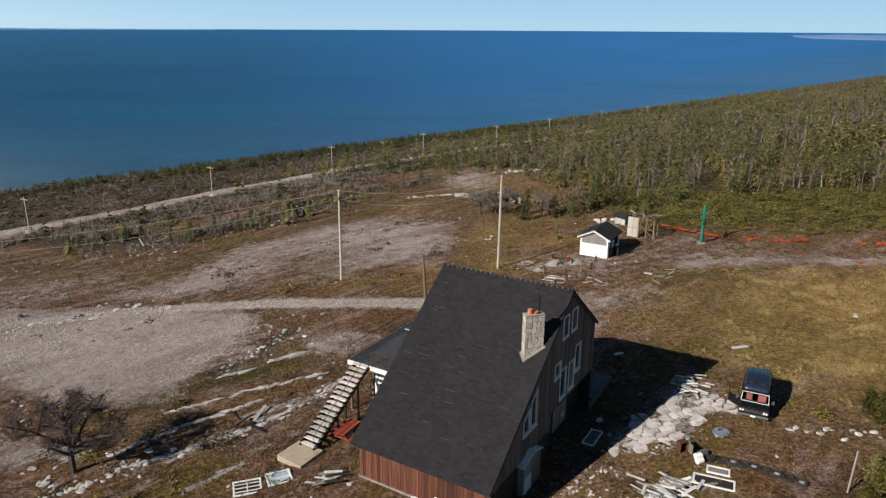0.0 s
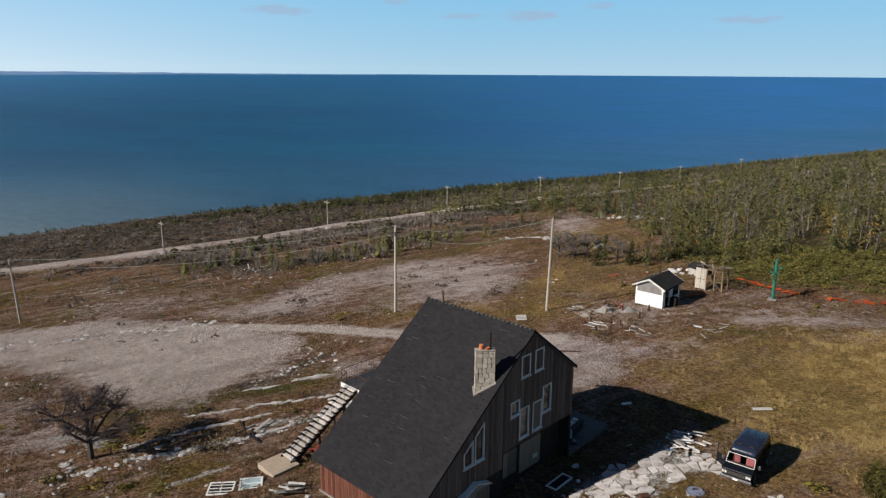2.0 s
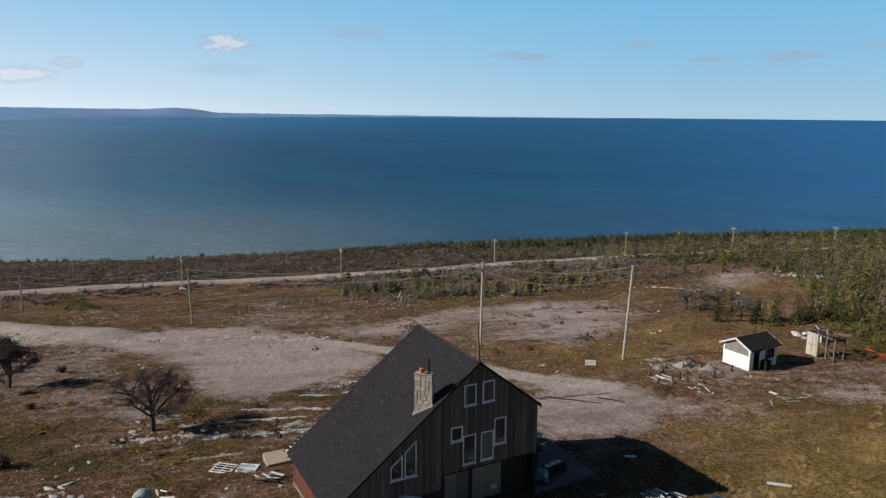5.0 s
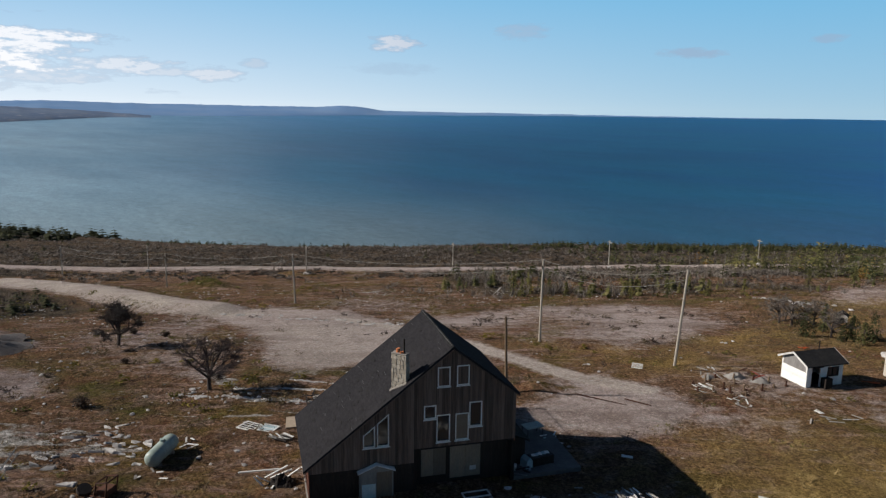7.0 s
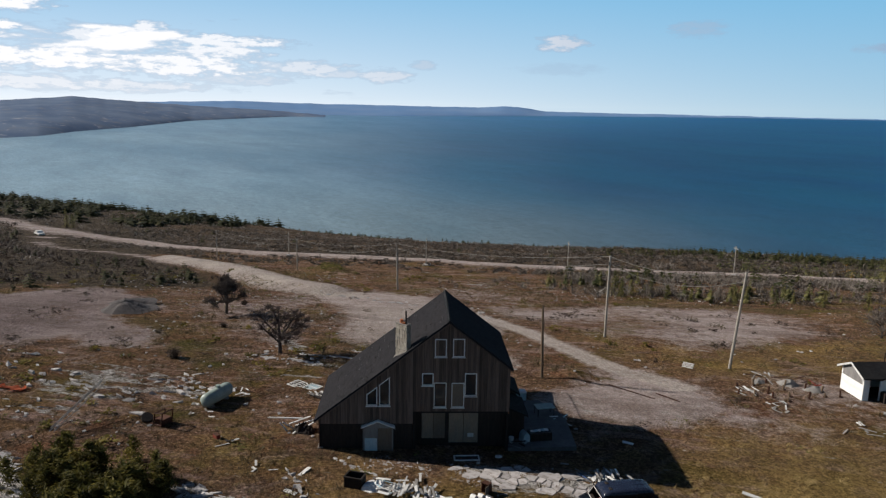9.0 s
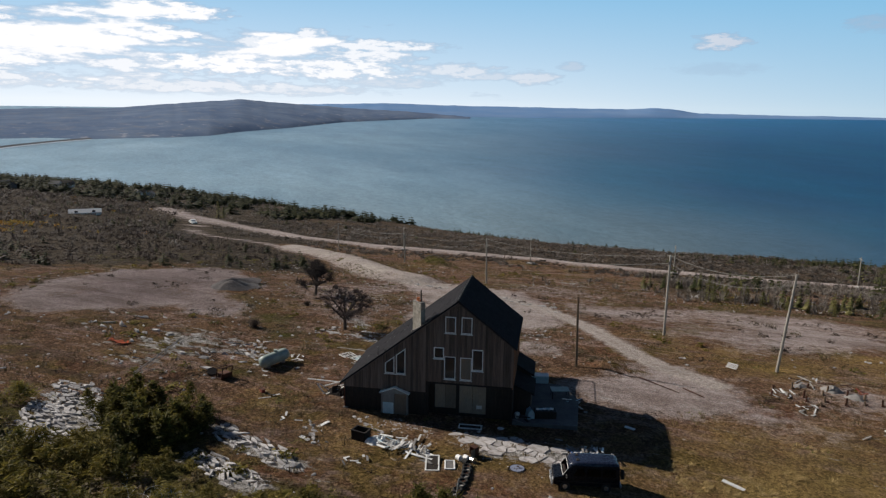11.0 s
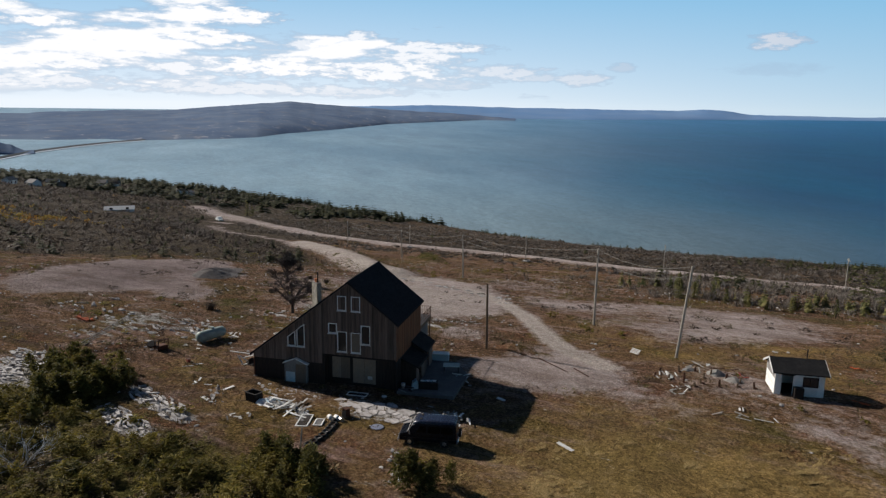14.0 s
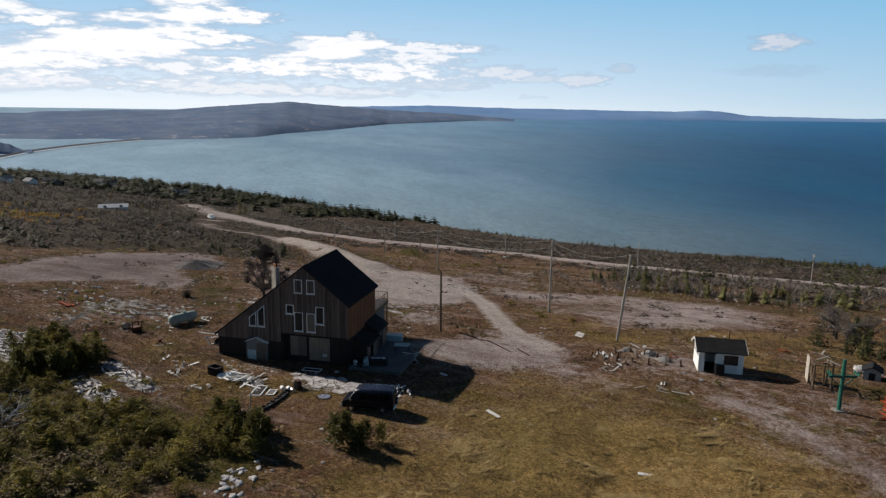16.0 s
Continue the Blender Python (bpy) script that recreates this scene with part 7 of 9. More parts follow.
for a, b in (((0.05, -0.05, 2.45), (0.05, -1.95, 2.35)), ((0.1, -0.1, 0.3), (0.1, -1.9, 2.1)), ((0.1, -1.9, 0.2), (0.1, -0.1, 1.7)), ((1.6, 0.0, 2.4), (1.6, -1.85, 2.4)), ((0.1, -1.95, 1.2), (1.6, -1.85, 1.1)),
             ((0.1, -1.9, 2.4), (1.6, -1.85, 2.4)), ((1.6, 0.0, 1.3), (1.6, -1.85, 0.3)), ((-0.5, -2.3, 0), (0.1, -1.9, 1.5)), ((0.0, -0.1, 1.2), (0.05, -1.95, 1.15))):
    bm = bmesh.new()
    add_rod(bm, a, b, 0.045, None, 4)
    part("brace", bm, m_brownpole, t)
for i in range(16):
    bm = bmesh.new()
    m = Matrix.Translation((rng.uniform(0, 1.7), rng.uniform(-1.9, 1.25), 2.52 + i * 0.016)) @ Euler((rng.uniform(-0.15, 0.15), rng.uniform(-0.15, 0.15), rng.uniform(0, 3))).to_matrix().to_4x4()
    add_box(bm, -rng.uniform(0.3, 0.8), rng.uniform(0.3, 0.8), -0.07, 0.07, -0.015, 0.015, m)
    part("roof_board", bm, (m_brownpole, m_dark, m_greywood)[i % 3], t)

# lift tower, green steel
t = thing("lift_tower", on_ground(29.1, 77.7, 70), "short green steel ski lift tower with a crossarm", "tower")
bm = bmesh.new()
add_rod(bm, (0, 0, -0.2), (0, 0, 4.5), 0.17, 0.15, 12)
part("mast", bm, m_green, t)
bm = bmesh.new()
add_box(bm, -1.15, 1.15, -0.09, 0.09, 2.95, 3.15, bevel=0.02)
part("crossarm", bm, m_green, t)
for sx in (-1, 1):
    bm = bmesh.new()
    add_rod(bm, (sx * 1.0, 0, 2.95), (sx * 0.15, 0, 2.2), 0.05, None, 6)
    part("brace", bm, m_green, t)
    for k in (-0.3, 0.0, 0.3):
        bm = bmesh.new()
        add_rod(bm, (sx * 1.05, k - 0.0, 3.32), (sx * 1.05 + 0.08 * sx, k, 3.32), 0.13, 0.13, 10)
        part("sheave", bm, m_green, t)
bm = bmesh.new()
add_box(bm, -0.45, 0.45, -0.45, 0.45, -0.2, 0.12, bevel=0.03)
part("footing", bm, m_conc, t)
bm = bmesh.new()
for z in (0.6, 1.1, 1.6, 2.1, 2.6, 3.4, 3.8):
    add_rod(bm, (-0.2, -0.24, z), (0.2, -0.24, z), 0.02, None, 4)
part("rungs", bm, m_green, t)

# ---------------------------------------------------------------- the van


def van():
    t = thing("van", pose(18.62, 38.0, gz(19.3, 39.8), 0, 0, -26) @ Matrix.Scale(0.87, 4), "black full-size van with a missing windscreen and red seats", "van")
    # y runs from the front bumper (0) to the back (4.75), x across
    W, L = 0.97, 4.7
    prof = [(0.02, 0.42), (0.0, 0.75), (0.05, 1.02), (0.66, 1.15), (1.02, 1.70), (1.50, 1.97), (3.0, 2.03), (4.45, 2.0), (4.66, 1.88), (4.70, 1.1), (4.70, 0.45)]
    bm = bmesh.new()
    # sides tuck in above the belt line
    rows = []
    for y, z in prof:
        tuck = 0.0 if z < 1.05 else 0.13 * (z - 1.05) / 0.95
        w = W - tuck - (0.06 if z < 0.6 else 0.0)
        rows.append([bm.verts.new((-w, y, z)), bm.verts.new((w, y, z))])
    for i, (p, q) in enumerate(zip(rows, rows[1:])):
        if i == 3:
            continue
        bm.faces.new((p[0], p[1], q[1], q[0]))
    for s, k in ((0, -1), (1, 1)):
        lo = [r[s] for r in rows]
        mid_f, mid_b = bm.verts.new((k * W, 1.0, 1.08)), bm.verts.new((k * W, 4.64, 1.08))
        bm.faces.new([lo[3], mid_f, lo[4]])
        bm.faces.new([lo[4], mid_f, mid_b, lo[8], lo[7], lo[6], lo[5]])
        bm.faces.new([lo[0], lo[1], lo[2], lo[3], mid_f, mid_b, lo[9], lo[10]])
        bm.faces.new([lo[8], mid_b, lo[9]])
    bmesh.ops.recalc_face_normals(bm, faces=bm.faces[:])
    body = part("body", bm, m_van, t)
    bv = body.modifiers.new("bevel", "BEVEL")
    bv.width, bv.segments, bv.limit_method, bv.angle_limit = 0.05, 2, "ANGLE", radians(20)
    bm = bmesh.new()
    arch = []
    for y, w, h in ((1.12, 0.76, 0.0), (1.22, 0.82, 0.09), (1.7, 0.85, 0.19), (3.0, 0.86, 0.21), (4.35, 0.84, 0.18), (4.58, 0.80, 0.08), (4.66, 0.76, 0.0)):
        zb = 1.80 if y < 1.15 else 1.92
        arch.append([bm.verts.new((w * math.cos(math.pi * i / 12), y, zb + (h + 0.04) * min(1.0, 1.7 * math.sin(math.pi * i / 12)) ** 0.6 if 0 < i < 12 else zb)) for i in range(13)])
    for p, q in zip(arch, arch[1:]):
        for i in range(12):
            bm.faces.new((p[i], p[i + 1], q[i + 1], q[i])).smooth = True
    bm.faces.new(arch[0])
    bm.faces.new(arch[-1])
    bmesh.ops.recalc_face_normals(bm, faces=bm.faces[:])
    roof = part("roof", bm, m_vanroof, t, "faded blue-black ribbed roof")
    for i in range(3):
        x = -0.5 + i * 0.5
        bm = bmesh.new()
        add_box(bm, x - 0.02, x + 0.02, 2.1, 4.2, 2.10, 2.165, bevel=0.004)
        part("roof_rib", bm, m_vanroof, roof)
    for vx in (-0.55, 0.2):
        bm = bmesh.new()
        add_box(bm, vx, vx + 0.32, 1.62, 1.84, 2.08, 2.18, bevel=0.02)
        part("roof_vent", bm, m_dark, t)
    bm = bmesh.new()
    add_box(bm, -0.85, 0.85, 0.5, 4.6, 0.38, 0.5)
    part("floor_pan", bm, m_dark, t)
    # side glass
    for k in (-1, 1):
        for y0, y1 in ((1.45, 2.2), (2.4, 3.35), (3.5, 4.4)):
            bm = bmesh.new()
            a, b = W - 0.13 * 0.1 / 0.95, W - 0.13 * 0.72 / 0.95
            o = 0.012
            f0 = 0.25 if y0 < 2 else 0.0
            vs = [bm.verts.new((k * (x + o), y, z)) for x, y, z in ((a, y0 - 0.05, 1.2), (a, y1, 1.2), (b, y1, 1.74), (b, y0 + f0, 1.74))]
            bm.faces.new(vs)
            bmesh.ops.solidify(bm, geom=bm.faces[:], thickness=0.012)
            part("side_window", bm, m_vanglass, t)
        bm = bmesh.new()
        add_box(bm, k * W - 0.02, k * W + 0.02, 0.3, 4.6, 0.70, 0.76, bevel=0.01)
        part("trim_strip", bm, m_iron, t)
        bm = bmesh.new()
        add_rod(bm, (k * 1.0, 0.95, 1.2), (k * 1.18, 0.9, 1.25), 0.015, None, 4)
        add_box(bm, k * 1.18 - 0.07, k * 1.18 + 0.07, 0.86, 0.93, 1.12, 1.4, bevel=0.02)
        part("mirror", bm, m_chrome, t)
    # bare windscreen opening with a pale rim, seats behind it
    bm = bmesh.new()
    for p, q in (((-0.9, 0.66, 1.17), (0.9, 0.66, 1.17)), ((-0.86, 1.02, 1.71), (0.86, 1.02, 1.71)), ((-0.9, 0.66, 1.17), (-0.86, 1.02, 1.71)), ((0.9, 0.66, 1.17), (0.86, 1.02, 1.71))):
        add_rod(bm, p, q, 0.028, None, 6)
    part("windscreen_rim", bm, m_trim, t)
    for x in (-0.45, 0.45):
        bm = bmesh.new()
        add_box(bm, x - 0.27, x + 0.27, 1.1, 1.55, 0.75, 0.95, bevel=0.05)
        add_box(bm, x - 0.27, x + 0.27, 1.45, 1.6, 0.9, 1.62, bevel=0.05)
        part("seat", bm, m_seat, t, "faded red seat")
    bm = bmesh.new()
    add_box(bm, -0.85, 0.85, 0.78, 0.98, 0.9, 1.16, bevel=0.04)
    part("dashboard", bm, m_dark, t)
    bm = bmesh.new()
    add_box(bm, -0.8, 0.8, 2.2, 2.3, 0.5, 1.8)
    part("bulkhead", bm, m_dark, t)
    bm = bmesh.new()
    add_box(bm, -0.62, 0.62, -0.035, 0.03, 0.66, 0.92, bevel=0.015)
    part("grille", bm, m_iron, t)
    bm = bmesh.new()
    for i in range(4):
        add_box(bm, -0.6, 0.6, -0.05, -0.03, 0.69 + i * 0.06, 0.71 + i * 0.06)
    part("grille_bars", bm, m_chrome, t)
    for x in (-0.76, 0.76):
        bm = bmesh.new()
        add_box(bm, x - 0.17, x + 0.17, -0.04, 0.02, 0.67, 0.91, bevel=0.02)
        bezel = part("headlight", bm, m_chrome, t)
        for k in (-0.085, 0.085):
            bm = bmesh.new()
            add_rod(bm, (x + k, -0.03, 0.79), (x + k, -0.055, 0.79), 0.072, 0.065, 12)
            part("lens", bm, m_white, bezel)
        bm = bmesh.new()
        add_box(bm, x - 0.08, x + 0.08, 4.69, 4.73, 0.85, 1.15, bevel=0.01)
        part("tail_light", bm, m_redpaint, t)
    for y0, y1 in ((-0.16, -0.02), (4.72, 4.86)):
        bm = bmesh.new()
        add_box(bm, -1.0, 1.0, y0, y1, 0.40, 0.58, bevel=0.03)
        part("bumper", bm, m_chrome, t)
    bm = bmesh.new()
    add_box(bm, -0.16, 0.16, -0.185, -0.165, 0.44, 0.56)
    part("number_plate", bm, m_white, t, "blank white plate")
    for x, y in ((-0.86, 0.85), (0.86, 0.85), (-0.86, 3.75), (0.86, 3.75)):
        k = 1 if x > 0 else -1
        bm = bmesh.new()
        add_rod(bm, (x - 0.11 * k, y, 0.34), (x + 0.13 * k, y, 0.34), 0.36, 0.36, 20)
        wheel = part("wheel", bm, m_rubber, t)
        bm = bmesh.new()
        add_rod(bm, (x + 0.10 * k, y, 0.34), (x + 0.14 * k, y, 0.34), 0.2, 0.17, 14)
        part("rim", bm, m_chrome, wheel)
    # open driver's door
    bm = bmesh.new()
    m = pose(-0.99, 0.95, 0, 0, 0, 48)
    add_box(bm, -0.03, 0.03, 0.0, 1.05, 0.45, 1.15, m, 0.015)
    add_rod(bm, m @ Vector((0, 0.3, 1.8)), m @ Vector((0, 1.0, 1.8)), 0.03, None, 5)
    add_rod(bm, m @ Vector((0, 1.02, 1.15)), m @ Vector((0, 1.0, 1.8)), 0.03, None, 5)
    add_rod(bm, m @ Vector((0, 0.02, 1.15)), m @ Vector((0, 0.3, 1.8)), 0.03, None, 5)
    part("open_door", bm, m_van, t, "driver's door standing open")
    bm = bmesh.new()
    add_rod(bm, (0.35, 4.86, 1.15), (0.35, 5.06, 1.15), 0.34, 0.34, 18)
    spare = part("spare_wheel", bm, m_rubber, t)
    bm = bmesh.new()
    add_rod(bm, (0.35, 5.04, 1.15), (0.35, 5.09, 1.15), 0.19, 0.16, 12)
    part("rim", bm, m_chrome, spare)


van()

# ---------------------------------------------------------------- lone trees


def bare_tree(x, y, high, spread_, seed, label, mat_t=m_twig, lean=(0.0, 0.0), dense=1.0):
    """A leafless tree: tapered trunk, limbs that fork three times, and a haze of fine twigs."""
    rng = random.Random(seed)
    t = thing("bare_tree", on_ground(x, y, 0, -0.15), label, "tree", "lone trees")
    bm, tw = bmesh.new(), []

    def limb(p, d, length, r, depth):
        q = p + d * length
        add_rod(bm, p, q, r, r * 0.68, 6 if depth < 2 else 4, False)
        if depth >= 3:
            for _ in range(int(9 * dense)):
                b = p.lerp(q, rng.uniform(0.1, 1.0))
                e = Vector((rng.gauss(0, 1), rng.gauss(0, 1), rng.gauss(0.15, 0.6))).normalized()
                tw.append((b, b + e * rng.uniform(0.25, 0.7) * high / 5.5))
            return
        for _ in range((7, 4, 3)[depth]):
            side = Vector((rng.gauss(0, 1), rng.gauss(0, 1), rng.gauss(0.2, 0.35))).normalized()
            nd = (d * 0.45 + side * spread_).normalized()
            nd.z = max(nd.z, -0.12)
            limb(p.lerp(q, rng.uniform(0.55, 1.0)), nd, length * (rng.uniform(0.8, 1.15) if depth == 0 else rng.uniform(0.5, 0.75)), r * 0.5, depth + 1)
    up = Vector((lean[0], lean[1], 1)).normalized()
    limb(Vector((0, 0, 0)), up, high * 0.36, 0.035 * high, 0)
    limb(up * high * 0.33, Vector((rng.gauss(0, 0.1), rng.gauss(0, 0.1), 1)).normalized(), high * 0.35, 0.022 * high, 1)
    part("trunk", bm, m_bark, t)
    co, tri = [], []
    for b, e in tw:
        d = (e - b)
        s1 = d.cross(Vector((rng.gauss(0, 1), rng.gauss(0, 1), rng.gauss(0, 1)))).normalized() * 0.014
        i = len(co)
        co += [tuple(b - s1), tuple(b + s1), tuple(e)]
        tri.append((i, i + 1, i + 2))
        for _ in range(3):
            m = b.lerp(e, rng.uniform(0.2, 0.9))
            f = m + Vector((rng.gauss(0, 1), rng.gauss(0, 1), rng.gauss(0.1, 0.8))).normalized() * d.length * 0.55
            i = len(co)
            co += [tuple(m - s1 * 0.8), tuple(m + s1 * 0.8), tuple(f)]
            tri.append((i, i + 1, i + 2))
    fast_mesh("crown", co, tri, mat_t, parent=t)
    return t


bare_tree(-21.2, 34.4, 6.0, 0.68, 5, "leafless dark purple-brown tree with a broad crown", dense=2.8)
bare_tree(-45.6, 36.0, 6.2, 0.95, 9, "small dark half-dead tree leaning with the wind", m_bark, lean=(0.1, 0.1), dense=6.0)
for i, (x, y, h) in enumerate(((5.0, 103.0, 4.6), (7.2, 101.0, 5.2), (9.0, 104.0, 4.2), (13.2, 96.0, 4.4))):
    bare_tree(x, y, h, 0.85, 20 + i, "grey tangled dead spruce at the clearing", m_bare, dense=1.2)


def spruce(x, y, high, seed, label="ragged dark spruce standing alone"):
    rng = random.Random(seed)
    t = thing("spruce", on_ground(x, y, rng.uniform(0, 360), -0.1), label, "tree", "lone spruces")
    bm = bmesh.new()
    add_rod(bm, (0, 0, 0), (0, 0, high * 0.97), 0.03 * high, 0.01, 7)
    part("trunk", bm, m_bark, t)
    nr = np.random.default_rng(seed)
    pts = []
    for l in range(int(9 * high / 3)):
        f = l / (9 * high / 3)
        z = high * (0.08 + 0.9 * f)
        rad = high * 0.26 * (1 - f) ** 0.8 + 0.08
        for a in range(7):
            if nr.random() < 0.2:
                continue
            th = nr.uniform(0, 6.28)
            L = rad * nr.uniform(0.5, 1.15)
            k = np.linspace(0.15, 1, 9)
            pts.append(np.stack([np.cos(th) * L * k, np.sin(th) * L * k, z - 0.35 * L * k ** 1.5 + 0.05 * nr.normal(size=9)], 1))
    pts = np.concatenate(pts)
    pts = np.concatenate([pts, pts + nr.normal(size=pts.shape) * 0.07])
    co, tri = tri_leaves(nr, pts, 0.13, -0.1)
    fast_mesh("crown", co, tri, m_spruce, (("tint", np.full(len(co), nr.random())),), parent=t)
    return t


for i, (x, y, h) in enumerate(((-44.5, 108.5, 5.2), (-41.5, 109.5, 3.6), (-38.0, 111.0, 3.4), (17.0, 94.0, 3.2), (15.0, 97.0, 3.6), (19.5, 95.5, 2.6), (21.0, 97.5, 3.4), (11.5, 99.0, 4.0), (23.0, 99.0, 3.6), (-40.1, 105.5, 4.0), (-34.0, 110.5, 3.0), (-29.7, 111.5, 2.8), (-23.3, 114.5, 3.2), (-18.8, 119.0, 3.4), (-14.7, 126.5, 3.6), (-11.0, 133.5, 3.4), (-5.9, 153.0, 4.0), (1.0, 157.5, 4.4), (7.6, 164.0, 4.4), (14.4, 167.0, 4.8), (20.9, 155.5, 4.6), (22.8, 133.0, 4.4), (22.8, 109.5, 4.2), (26.5, 92.5, 2.6), (28.1, 96.0, 3.4), (31.0, 97.5, 3.6), (26.3, 37.2, 2.2), (22.0, 31.2, 2.3), (-305.0, 41.0, 9.0), (-300.0, 43.0, 7.0))):
    spruce(x, y, h, 100 + i)

# a bleached dead bush among the low firs
t = thing("dead_bush", on_ground(17.6, 13.6), "bleached skeleton of a dead bush", "bush")
bm = bmesh.new()
rng = random.Random(8)


def dead_limb(p, d, length, r, depth):
    """A crooked bleached limb that forks as it thins."""
    for _ in range(4):
        d = (d + Vector((rng.gauss(0, 0.35), rng.gauss(0, 0.35), rng.gauss(0, 0.22)))).normalized()
        q = p + d * length / 4
        q.z = max(q.z, 0.05)
        add_rod(bm, p, q, r, r * 0.82, 5 if depth == 0 else 4, False)
        p, r = q, r * 0.82
        if depth < 3 and rng.random() < 0.7:
            side = (d + Vector((rng.gauss(0, 0.9), rng.gauss(0, 0.9), rng.gauss(0.1, 0.5)))).normalized()
            dead_limb(p, side, length * rng.uniform(0.4, 0.7), r * 0.7, depth + 1)


for k in range(13):
    a = k * 0.97 + rng.uniform(-0.3, 0.3)
    dead_limb(Vector((0.2 * math.cos(a), 0.2 * math.sin(a), 0)), Vector((math.cos(a), math.sin(a), 0.9)).normalized(), 2.0, 0.034, 0)
part("dead_crown", bm, m_deadwood, t)

# low rounded shrubs that stand alone on the heath
for i, (x, y, r) in enumerate(((-24.6, 24.8, 1.5), (-52.0, 40.5, 1.1), (-47.5, 42.5, 1.2), (-36.0, 33.0, 1.0), (-41.0, 39.0, 0.9))):
    t = thing("shrub", on_ground(x, y, 50 * i), "low dark brown leafless shrub alone on the heath", "shrub", "lone shrubs")
    bm = bmesh.new()
    for k in range(5):
        add_rod(bm, (0, 0, -0.05), (0.3 * r * math.cos(k * 1.3), 0.3 * r * math.sin(k * 1.3), 0.45 * r), 0.03, 0.015, 5, False)
    part("stem", bm, m_bark, t)
    co, tri = twig_shape(260 + i, 150, 0.7, 0.012)
    co2, tri2 = bush_shape(270 + i, 150, 0.09, 0.55)
    co, tri = join([(co * (r, r, r), tri), (co2 * (r, r, r * 0.8), tri2)])
    fast_mesh("crown", co, tri, m_brush, (("tint", np.full(len(co), 0.7)),), parent=t)

# ---------------------------------------------------------------- stones
rock_meshes = []
for i in range(10):
    bm = bmesh.new()
    add_rock(bm, (0, 0, 0), (0.5, 0.38, 0.26), 200 + i, 2)
    me = bpy.data.meshes.new("stone")
    bm.to_mesh(me)
    bm.free()
    me.materials.append(m_rock)
    rock_meshes.append(me)


def stone(parent, x, y, size, turn, flat=1.0, long=1.0):
    ob = new("stone", rock_meshes[random.randrange(10)])
    ob.parent = parent
    ob.matrix_basis = pose(x, y, gz(x, y) + 0.04 * size, random.uniform(-8, 8), random.uniform(-8, 8), turn) @ Matrix.Diagonal((size * long, size, size * flat, 1))


def stone_row(pts, step, size, label, jitter=0.35, flat=0.9, long=1.2, name="stone_row", skew=25):
    t = tagged(new(name), label, "stones")
    for (ax, ay), (bx, by) in zip(pts, pts[1:]):
        n = max(1, round(math.hypot(bx - ax, by - ay) / step))
        for i in range(n):
            f = (i + random.random() * 0.6) / n
            if random.random() < 0.12:
                continue
            stone(t, ax + (bx - ax) * f + random.gauss(0, jitter), ay + (by - ay) * f + random.gauss(0, jitter), size * random.uniform(0.45, 1.35), math.degrees(math.atan2(by - ay, bx - ax)) + random.gauss(0, skew), flat, long)
    return t


random.seed(5)
stone_row([(-22, 32.4), (-19.3, 33.2), (-18.5, 34.6), (-15.4, 36.3), (-12.5, 38.3), (-10.0, 41.0), (-7.3, 45.0)], 0.15, 0.36, "row of pale field stones along a ditch", 0.28)
stone_row([(-24, 34.6), (-22, 33.0), (-21.5, 33.4)], 0.3, 0.4, "pale stones round the tree's foot", 0.5)
for ln in LEDGES[:5]:
    stone_row(ln, 0.34, 0.34, "long pale ledge of bedded rock", 0.08, 0.5, 3.6, "rock_ledge", 9)
stone_row([(-17.0, 47.8), (-15.2, 49.8), (-14.4, 53.5), (-12.6, 55.6)], 0.3, 0.3, "broken stones in a gravel ditch", 0.6)
stone_row([(4.2, 28.8), (6.5, 29.5), (8.4, 30.0)], 0.3, 0.3, "row of flat pale stones edging a path in the yard", 0.14, 0.4, 1.3)
stone_row([(-58, 57.2), (-48, 60.4), (-36, 66.6), (-28, 67.6)], 0.6, 0.6, "stones along the gravel pad's edge", 0.9)
stone_row([(-6, 128), (-1, 122.5), (2, 121), (4, 124)], 0.16, 0.6, "strewn heap of pale quarry rubble", 1.6)
stone_row([(10, 160), (14, 157), (20, 150)], 0.35, 0.8, "pale rubble at the clearing's head", 1.8)
stone_row([(28, 30.3), (29.5, 29.3), (31.5, 27.8)], 0.14, 0.45, "heap of pale boulders among the firs", 0.6)
stone_row([(20, 90), (21.5, 91.5)], 0.4, 1.0, "pale boulders behind the shed", 0.7)
stone_row([(20.6, 37.0), (23, 36.6), (25.5, 35.6)], 0.3, 0.36, "scattered pale stones by the van", 0.5)

